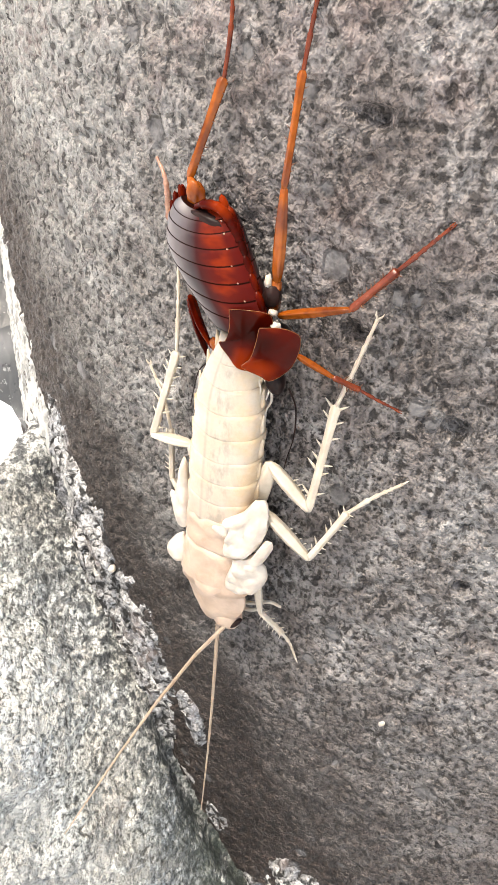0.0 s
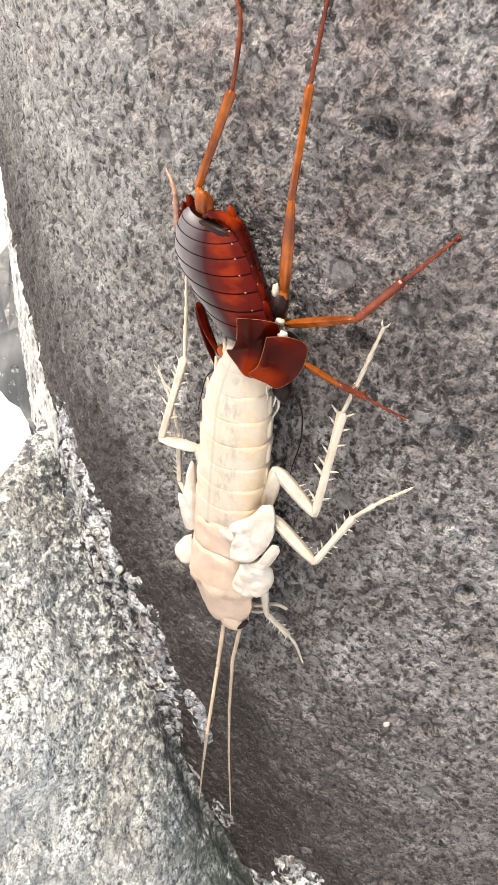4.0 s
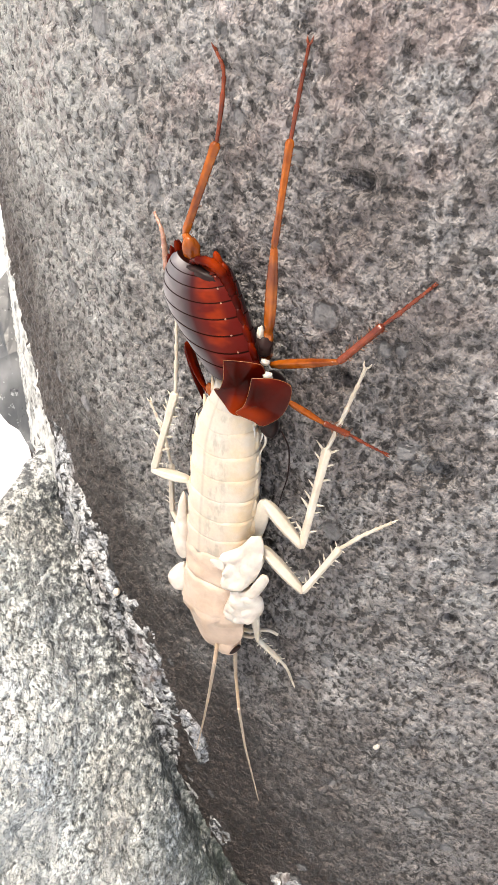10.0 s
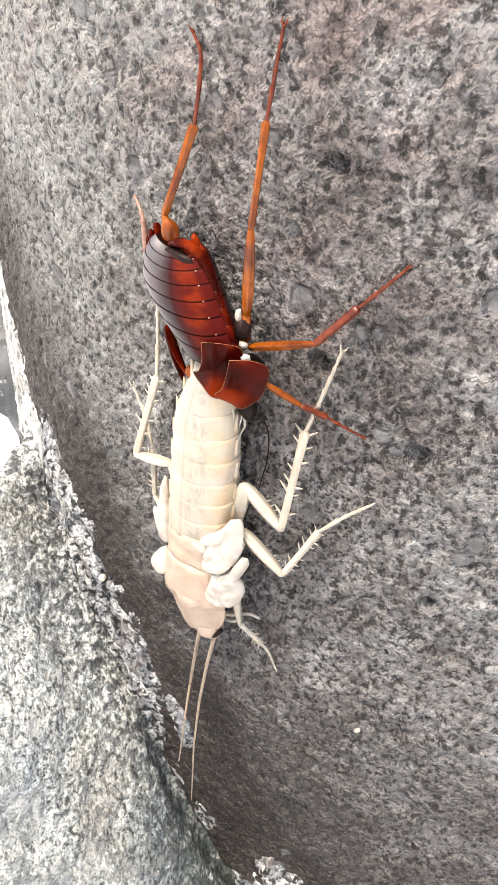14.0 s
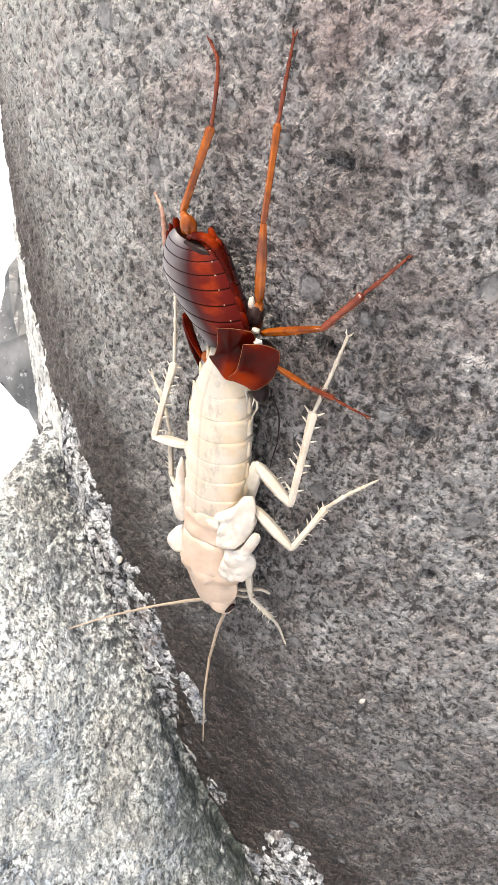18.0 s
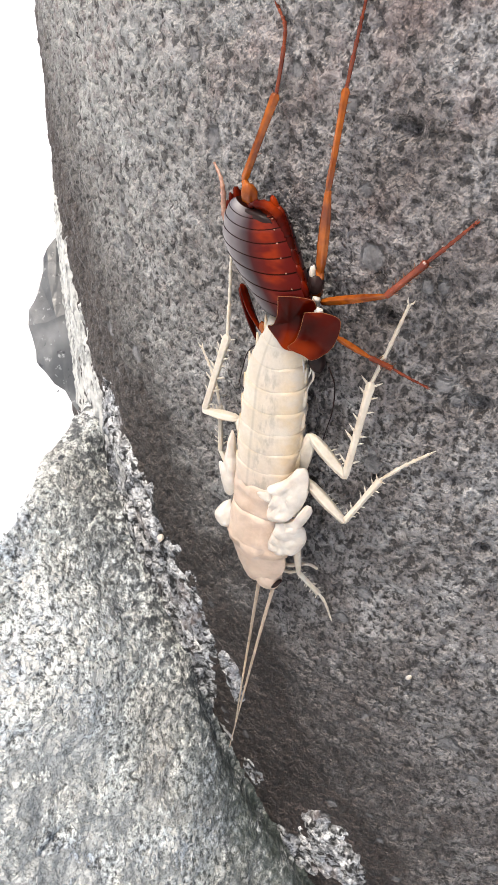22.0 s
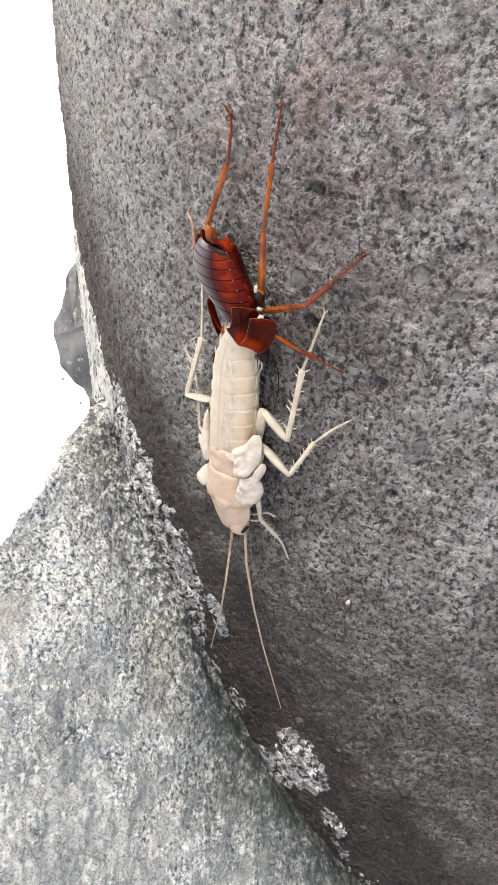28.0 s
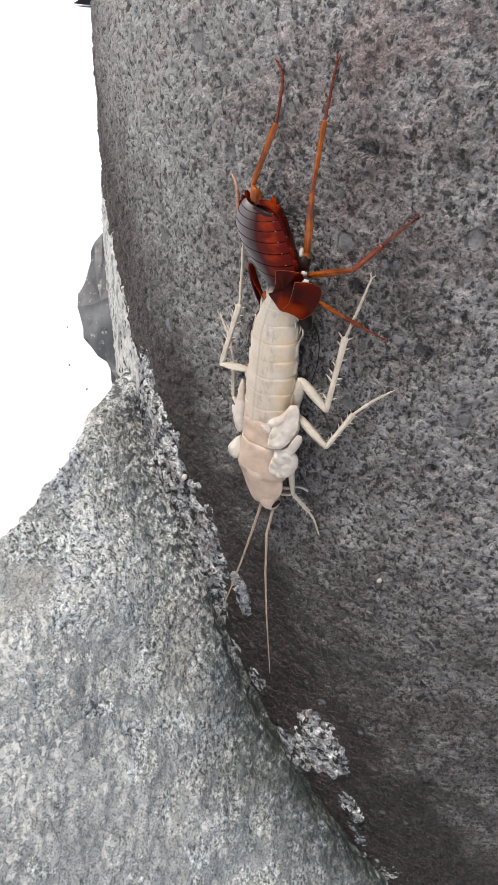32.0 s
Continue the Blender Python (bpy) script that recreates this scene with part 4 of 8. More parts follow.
PALE_SPINE = spine_mesh(LIMB)
limb = (LIMB, LIMB, LIMB)
leg(roach, "hind_leg", [(5.1, -11.2, 3.4), (9.95, -14.35, 4.0), (10.31, -2.97, 1.5), (11.3, 1.2, 0.9), (12.47, 6.4, 0.4)], (0.95, 0.5, 0.3), limb, PALE_SPINE, [(2.6, -19.5, 1.8), (3.9, -15.0, 2.6)], spine_len=1.2, seed=1, pairs=8)
leg(roach, "middle_leg", [(5.06, -17.77, 3.3), (10.68, -20.76, 4.0), (13.23, -14.98, 1.5), (15.4, -12.4, 0.9), (17.79, -10.12, 0.35)], (0.9, 0.45, 0.28), limb, PALE_SPINE, [(2.6, -25.0, 1.8), (4.0, -21.0, 2.6)], spine_len=0.75, seed=2)
leg(roach, "front_leg", [(4.6, -26.0, 3.6), (5.25, -33.4, 2.8), (7.9, -36.9, 1.4), (8.75, -38.8, 0.7), (9.6, -41.3, 0.3)], (0.7, 0.38, 0.24), limb, PALE_SPINE, [(2.4, -28.0, 2.0)], spine_len=0.6, seed=3)
leg(roach, "hind_leg", [(-5.6, -13.9, 2.9), (-10.36, -14.52, 3.8), (-8.99, -4.15, 1.6), (-9.5, 0.5, 0.9), (-10.0, 6.7, 0.45)], (0.85, 0.48, 0.28), limb, PALE_SPINE, [(-4.5, -18.5, 2.0)], spine_len=1.1, seed=4, pairs=8)
leg(roach, "middle_leg", [(-6.4, -22.8, 2.2), (-8.3, -20.2, 2.8), (-9.4, -14.2, 1.9), (-11.6, -11.2, 1.0), (-14.4, -8.4, 0.4)], (0.7, 0.42, 0.26), limb, PALE_SPINE, [(-4.4, -24.0, 2.0)], spine_len=0.7, seed=5)

# antennae, each of four stiff lengths that turn against one another
LINKS = (8.0, 9.0, 10.0, 15.0)


def feeler(n):
    """One antenna in lengths along its own z axis; the first carries the rest."""
    made, done = [], 0.0
    for i, length in enumerate(LINKS):
        bm = bmesh.new()
        pts, rad = [], []
        rings = int(length * 3)
        for k in range(rings * 2 + 1):
            f = k / (rings * 2)
            r = 0.29 * (1 - 0.68 * (done + f * length) / 38.0)
            pts.append((0, 0, f * length / 1000))
            rad.append(r * (1.04 if k % 2 else 0.92) / 1000)
        tube(bm, pts, rad, 8)
        ob = new("antenna" if i == 0 else "antenna_length", finish("antenna", bm, FEELER, Vector((0, 0, 0))))
        ob.parent = roach.ob if i == 0 else made[0]
        made.append(ob)
        done += length
    return made


antenna_a, antenna_b = feeler(0), feeler(1)
for at in ((-0.6, -37.4, 2.6), (2.1, -36.0, 2.8)):
    bm = bmesh.new()
    blob(bm, at, (0.36, 0.45, 0.36), rough=0.03, sub=2)
    roach.part("antenna_socket", bm, FEELER, head)

# ---- the shed skin ----
skin = Thing("shed_skin", wrap((-1.0, 6.0, 0.0)), "glossy dark brown split cockroach skin clinging to the column", "insect skin")
skin.eye = roach.eye


def skin_at(f):
    """Middle, up, out, half width, half thickness and slant along the shed abdomen, tail 0 to waist 1."""
    fs = [0.0, 0.07, 0.2, 0.38, 0.52, 0.66, 0.82, 1.0]
    cols = ([-4.6, -4.4, -4.1, -3.5, -2.6, -1.4, -0.1, 1.1], [13.0, 12.5, 11.2, 9.3, 7.8, 6.1, 4.3, 2.0], [3.1, 3.2, 3.35, 3.55, 3.7, 3.8, 3.9, 3.9],
            [2.4, 3.1, 3.8, 4.3, 4.35, 4.1, 3.6, 2.9], [0.9, 1.5, 2.1, 2.5, 2.6, 2.5, 2.2, 1.7], [0.06, 0.04, 0.0, -0.04, -0.08, -0.1, -0.12, -0.12])
    return [float(np.interp(f, fs, c)) for c in cols]


edges = [0.0, 0.09, 0.18, 0.29, 0.41, 0.53, 0.65, 0.77, 0.90]
for i, (a, b) in enumerate(zip(edges, edges[1:])):
    bm = bmesh.new()
    rings = []
    for k in range(7):
        f = k / 6
        m, v, o, w, d, s = skin_at(a + (b - a) * (-0.10, 0.0, 0.3, 0.5, 0.7, 0.9, 1.0)[k])
        g = 0.97 if k == 0 else 1.012 - 0.024 * f
        rings.append((m, v, o, w * g, d * g, s, 0.8))
    loft(bm, rings, 40, 2.2, radians(-6))
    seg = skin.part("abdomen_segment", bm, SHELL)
    # side lobes with a pale edge
    for sgn in (-1, 1):
        m, v, o, w, d, s = skin_at(a + 0.01)
        bm = bmesh.new()
        at = (m + sgn * w * 0.96 * math.cos(s), v + 0.6 + sgn * w * 0.96 * math.sin(s), o + 0.1)
        blob(bm, at, (0.42 if sgn > 0 else 0.25, 1.15, 0.5), (0, 0, 25), 0.08, i, 2)
        skin.part("side_lobe", bm, RUSSET, seg)
    m, v, o, w, d, s = skin_at(a + 0.02)
    bm = bmesh.new()
    blob(bm, (m + w * 0.80, v + 0.75, o + d * 0.66), (0.10, 0.08, 0.09), rough=0.3, seed=i, sub=2)
    skin.part("bristle_base", bm, BLUSH, seg, "tiny pale bristle base")
# torn tail end: a black lump for the shade inside, the open rim, the lobes round it and the root of the hind leg
bm = bmesh.new()
blob(bm, (-3.3, 12.55, 4.0), (1.8, 0.6, 0.75), (0, 0, -6), 0.25, 7)
skin.part("opening_shade", bm, PITCH, label="black lump standing for shade in the torn tail end")
bm = bmesh.new()
line = smooth_line([tuple(wrap(q)) for q in ((-4.9, 13.2, 3.9), (-3.6, 13.75, 4.1), (-2.4, 13.85, 4.1), (-1.5, 13.3, 3.9), (-0.9, 12.3, 3.6), (-0.3, 11.2, 3.5))], 6)
tube(bm, line, [0.00062 * (0.9 + 0.15 * math.sin(0.9 * i) ** 2) * min(1, 0.5 + 0.08 * i) for i in range(len(line))], 12, 0.8)
skin.part("tail_plate", bm, RUSSET, label="puckered red-brown rim of the tail plate")
for c, size, turn, mat in (((-5.5, 13.9, 3.1), (0.85, 1.45, 0.8), 20, AMBER), ((-7.2, 13.2, 2.8), (0.5, 1.2, 0.5), 20, RUSSET), ((-6.5, 12.7, 3.2), (0.7, 0.7, 0.6), -25, RUSSET)):
    bm = bmesh.new()
    blob(bm, c, size, (0, 0, turn), 0.3, int(c[1] * 3), 3)
    skin.part("tail_lobe", bm, mat)
for pts in ([(-8.0, 9.6, 3.0), (-9.1, 11.0, 2.7), (-9.6, 13.0, 2.5), (-10.3, 14.4, 2.2), (-11.8, 15.6, 1.7)],):
    bm = bmesh.new()
    line = smooth_line([tuple(wrap(q)) for q in pts], 6)
    tube(bm, line, [0.00046 * (1 - 0.72 * i / len(line)) * (1.16 if i % 3 == 0 else 0.88) for i in range(len(line))], 10)
    skin.part("cercus", bm, BLUSH, label="pale beaded tail feeler")
# thorax plates, arched over the split
def plate(name, outline, mat, dome, label=""):
    """A thin domed shell plate over an outline given on the column's face."""
    bm = bmesh.new()
    line = smooth_line(outline + [outline[0]], 6)[:-1]
    c = sum((np.array(q) for q in line)) / len(line)
    layers = []
    for f in (1.0, 0.97, 0.85, 0.65, 0.42, 0.2):
        layers.append([bm.verts.new(wrap(c + (np.array(q) - c) * f + np.array([0, 0, dome * (1 - f * f)]))) for q in line])
    mid = bm.verts.new(wrap(c + np.array([0, 0, dome])))
    under = [bm.verts.new(wrap(c + (np.array(q) - c) * 0.99 - np.array([0, 0, 0.16]))) for q in line]
    inner = [bm.verts.new(wrap(c + (np.array(q) - c) * 0.6 + np.array([0, 0, dome * 0.6 - 0.16]))) for q in line]
    n = len(line)
    for a, b in list(zip(layers, layers[1:])) + [(under, layers[0]), (inner, under)]:
        for k in range(n):
            bm.faces.new((a[k], a[(k + 1) % n], b[(k + 1) % n], b[k]))
    for k in range(n):
        bm.faces.new((layers[-1][k], layers[-1][(k + 1) % n], mid))
    bm.faces.new(inner)
    ob = skin.part(name, bm, mat, label=label)
    bm = bmesh.new()
    loop = [wrap(q) for q in line] + [wrap(line[0])]
    tube(bm, loop, [0.000022] * len(loop), 6, caps=False)
    skin.part("rim", bm, GOLD, ob, "fine golden rim of the plate")
    return ob


plate("mesonotum", [(1.0, 5.95, 6.4), (2.4, 6.4, 6.4), (3.8, 6.4, 5.7), (4.4, 5.9, 5.0), (4.5, 4.4, 4.7), (4.2, 2.2, 4.9), (3.5, 0.2, 5.1), (2.0, 0.0, 5.8), (0.9, 0.9, 5.9), (-0.3, 1.9, 5.8), (0.6, 2.6, 6.2), (1.1, 4.1, 6.4)], RUSSET, 0.35)
plate("pronotum", [(4.1, 5.2, 6.4), (5.6, 5.4, 5.6), (6.8, 5.0, 4.8), (7.1, 4.2, 4.3), (6.9, 2.5, 4.1), (6.2, 0.7, 4.2), (4.7, -0.8, 4.6), (3.8, -0.3, 5.2), (2.3, 0.3, 5.8), (3.3, 1.7, 6.2), (3.8, 3.2, 6.4)], RUSSET, 0.75, "glossy red-brown shield split open")
bm = bmesh.new()
blob(bm, (-1.7, 0.5, 4.3), (0.5, 0.9, 0.5), (0, 0, 30), 0.15, 3)
skin.part("split_margin", bm, AMBER, label="amber torn margin of the split back")
bm = bmesh.new()
blob(bm, (4.0, -1.7, 2.4), (0.95, 1.8, 1.2), (0, 0, 20), 0.06, 6)
skin_head = skin.part("head", bm, PITCH)
bm = bmesh.new()
blob(bm, (4.3, 1.9, 2.4), (1.6, 2.2, 1.7), (0, 0, 20), 0.05, 8)
skin.part("breast", bm, PITCH)
for pts, r in (([(5.4, -2.6, 2.0), (6.0, -5.0, 1.2), (6.0, -8.6, 0.8), (5.4, -12.0, 0.7), (5.0, -15.0, 0.6)], 0.00011), ([(-3.0, -2.0, 2.6), (-5.2, -4.5, 2.2), (-6.6, -8.0, 1.4), (-7.4, -10.5, 0.9)], 0.00010)):
    bm = bmesh.new()
    line = smooth_line([tuple(wrap(q)) for q in pts], 8)
    tube(bm, line, [r * (1 - 0.5 * i / len(line)) for i in range(len(line))], 6)
    skin.part("antenna", bm, PITCH, skin_head)
for pts in ([(3.8, -2.6, 2.8), (4.1, -4.0, 2.8), (3.7, -5.2, 2.8), (3.5, -6.2, 2.9)], [(3.0, -1.6, 3.8), (3.3, -2.8, 3.8), (3.1, -4.0, 3.9)], [(3.3, -1.4, 3.4), (3.9, -2.6, 3.2), (3.7, -4.0, 3.2)]):
    bm = bmesh.new()
    line = smooth_line([tuple(wrap(q)) for q in pts], 6)
    tube(bm, line, [0.00016 * (1 - 0.6 * i / len(line)) for i in range(len(line))], 6)
    skin.part("membrane_thread", bm, SILK, label="pale silky thread of torn lining")
DARK_SPINE = spine_mesh(HAIR)
leg(skin, "hind_leg", [(-5.4, 13.6, 2.9), (-6.5, 15.2, 2.9), (-4.45, 23.6, 1.2), (-4.3, 27.0, 0.8), (-4.5, 29.4, 0.5), (-5.4, 30.7, 0.4)], (0.75, 0.40, 0.26), (AMBER, AMBER, REDLIMB), DARK_SPINE, seed=11, spine_len=0.5, pairs=10)
leg(skin, "hind_leg", [(3.5, 8.3, 2.9), (3.34, 16.5, 2.8), (3.16, 25.3, 1.2), (3.35, 28.6, 0.8), (3.6, 32.3, 0.35)], (0.68, 0.38, 0.25), (AMBER, AMBER, REDLIMB), DARK_SPINE, [(3.0, 5.6, 2.4)], seed=12, spine_len=0.5, pairs=10)
leg(skin, "middle_leg", [(4.2, 5.2, 3.0), (10.87, 8.0, 3.4), (13.64, 11.5, 1.2), (15.2, 13.4, 0.8), (16.95, 15.6, 0.35)], (0.64, 0.42, 0.27), (AMBER, REDLIMB, REDLIMB), DARK_SPINE, seed=13, spine_len=0.5, pairs=10)
leg(skin, "front_leg", [(6.3, 1.8, 2.9), (9.9, 0.5, 2.4), (12.1, -0.75, 1.0), (13.8, -1.4, 0.7), (15.6, -2.0, 0.35)], (0.48, 0.33, 0.21), (AMBER, REDLIMB, REDLIMB), DARK_SPINE, seed=14, spine_len=0.5, pairs=10)
for pts, wide in (([(-6.4, 3.2, 2.5), (-5.0, 0.9, 2.9), (-3.3, -1.8, 3.3)], 0.00082), ([(-5.7, 4.0, 3.3), (-4.0, 2.1, 4.0), (-2.0, 0.2, 4.5)], 0.0006)):
    bm = bmesh.new()
    tube(bm, smooth_line([tuple(wrap(q)) for q in pts], 5), [wide * f for f in (0.75, 0.95, 1, 1, 1, 1, 0.95, 0.85, 0.7, 0.5, 0.3)], 30, 0.5, ridge=0.1)
    skin.part("folded_leg", bm, RUSSET)
bm = bmesh.new()
blob(bm, (3.2, 6.9, 3.0), (0.9, 1.1, 0.8), rough=0.3, seed=5)
skin.part("hip_joint", bm, PITCH, label="black hollow hip joint")
# the middle scrap also stands in for a white glint on the shield
for c, s in (((2.9, 8.2, 3.3), (0.35, 0.7, 0.3)), ((4.7, 4.9, 4.6), (0.5, 0.4, 0.4)), ((3.9, 5.7, 3.8), (0.45, 0.3, 0.35))):
    bm = bmesh.new()
    blob(bm, c, s, rough=0.35, seed=int(c[1]))
    skin.part("lining_glint", bm, SILK, label="white scrap of torn lining and painted glint")


# ---- small stones and flakes ----
def stone_bit(name, at, size, mat, label, seed, category="stone"):
    bm = bmesh.new()
    got = bmesh.ops.create_icosphere(bm, subdivisions=2, radius=1.0)["verts"]
    for v in got:
        k = 1 + 0.45 * noise.noise(v.co * 1.4 + Vector((seed * 2.3, seed, seed * 0.7)))
        v.co = Vector((v.co.x * size[0] * k, v.co.y * size[1] * k, v.co.z * size[2] * k)) / 1000
    at = Vector(at) / 1000
    ob = new(name, finish(name, bm, mat, Vector((0, 0, 0))))
    ob.location = at
    ob.rotation_euler = (seed * 1.3, seed * 0.7, seed * 2.1)
    return tagged(ob, label, category)


stone_bit("white_flake", wrap((21.9, -46.3, 0.1)) * 1000, (0.75, 0.4, 0.5), MILK, "tiny white flake stuck on the dark column", 2, "flake")
stone_bit("white_flake", (-79.2, -73.9, -74.0), (0.6, 0.6, 0.8), MILK, "tiny white pebble in the joint by the rock", 5, "flake")
stone_bit("white_flake", wrap((-23.2, -47.2, 0.9)) * 1000, (0.6, 0.6, 0.6), MILK, "tiny white pebble on the mortar", 3, "flake")


def build_shard():
    """A flat broken piece of flint set edgeways in the joint behind the column's flank."""
    ring = [(-106.9, -16.5, -16.0), (-110.6, -20.0, -20.4), (-111.4, -23.4, -26.0), (-113.2, -27.2, -31.0), (-111.1, -31.4, -37.6), (-105.2, -34.8, -41.9),
            (-101.5, -38.4, -46.5), (-97.0, -34.0, -40.0), (-99.0, -23.0, -25.0), (-102.0, -17.0, -17.0)]
    bm = bmesh.new()
    front, back = [], []
    away = Vector((0.1, 0.85, -0.4))
    for i, q in enumerate(ring):
        q = Vector(q)
        front.append(bm.verts.new(q / 1000))
        back.append(bm.verts.new((q + away * (6.0 + 1.5 * math.sin(i * 2.1)) + Vector((1.5, 0, 1.0))) / 1000))
    c = sum((v.co for v in front), Vector()) / len(front)
    mid = bm.verts.new(c + Vector((-0.001, -0.0022, 0.0008)))
    low = bm.verts.new(c + away * 0.008)
    n = len(ring)
    for k in range(n):
        bm.faces.new((front[k], front[(k + 1) % n], mid))
        bm.faces.new((back[(k + 1) % n], back[k], low))
        bm.faces.new((front[(k + 1) % n], front[k], back[k], back[(k + 1) % n]))
    bmesh.ops.subdivide_edges(bm, edges=bm.edges, cuts=2, use_grid_fill=True)
    for v in bm.verts:
        v.co += Vector((noise.noise(v.co * 300), noise.noise(v.co * 300 + Vector((5, 0, 0))), noise.noise(v.co * 300 + Vector((0, 5, 0))))) * 0.0009
    at = Vector((-0.106, -0.028, -0.030))
    ob = new("flint_shard", finish("flint_shard", bm, FLINT, at))
    ob.data.polygons.foreach_set("use_smooth", np.zeros(len(ob.data.polygons), bool))
    ob.location = at
    tagged(ob, "dark glassy flint shard jammed behind the column's flank", "stone")


build_shard()
bm = bmesh.new()
bmesh.ops.create_grid(bm, x_segments=8, y_segments=8, size=400)
ground = new("ground", finish("ground", bm, PALE, Vector((0, 0, 0))))
ground.location.z = GROUND
tagged(ground, "bright white bare ground far below", "ground", kind="structure")
for i, (gx, gy) in enumerate(((-0.270, 0.589), (-0.250, 0.503), (-0.2235, 0.457))):
    stone_bit("grit", (gx * 1000, gy * 1000, GROUND * 1000 + 0.8), (1.7, 0.8, 0.7), GRIT, "speck of dark grit lying on white ground", i + 1, "grit")
def build_leaf():
    """A dry curled leaf lying far off on the ground."""
    bm = bmesh.new()
    rows = []
    for i in range(15):
        f = i / 14
        w = 0.06 * math.sin(math.pi * f ** 0.8) ** 0.8 + 0.002
        rows.append([bm.verts.new((0.42 * f, w * s, 0.006 + 0.05 * (0.5 + 0.5 * s) * math.sin(math.pi * f) ** 0.7)) for s in (-1, -0.5, 0, 0.5, 1)])
    for a, b in zip(rows, rows[1:]):
        for j in range(4):
            bm.faces.new((a[j], a[j + 1], b[j + 1], b[j]))
    bmesh.ops.solidify(bm, geom=bm.faces[:], thickness=0.004)
    ob = new("leaf", finish("leaf", bm, PITCH, Vector((0, 0, 0))))
    ob.location, ob.rotation_euler = (-0.91, 3.80, GROUND + 0.004), (0, 0, radians(8))
    tagged(ob, "dark dry curled leaf lying far off on the ground", "leaf")


build_leaf()
rng = random.Random(5)
for i in range(9):
    s = rng.uniform(6, 34)
    p = EDGE + s * E1 + (rng.uniform(0.3, 2.5) + 2.6 * math.exp(-((s - 32) / 16) ** 2)) * E2 + EN * rng.uniform(-0.6, 0.4)
    stone_bit("crumb", p, (rng.uniform(0.2, 0.6), rng.uniform(0.2, 0.4), rng.uniform(0.15, 0.4)), GRIT, "crumb of old mortar on the rock's rim", i + 2, "crumb")


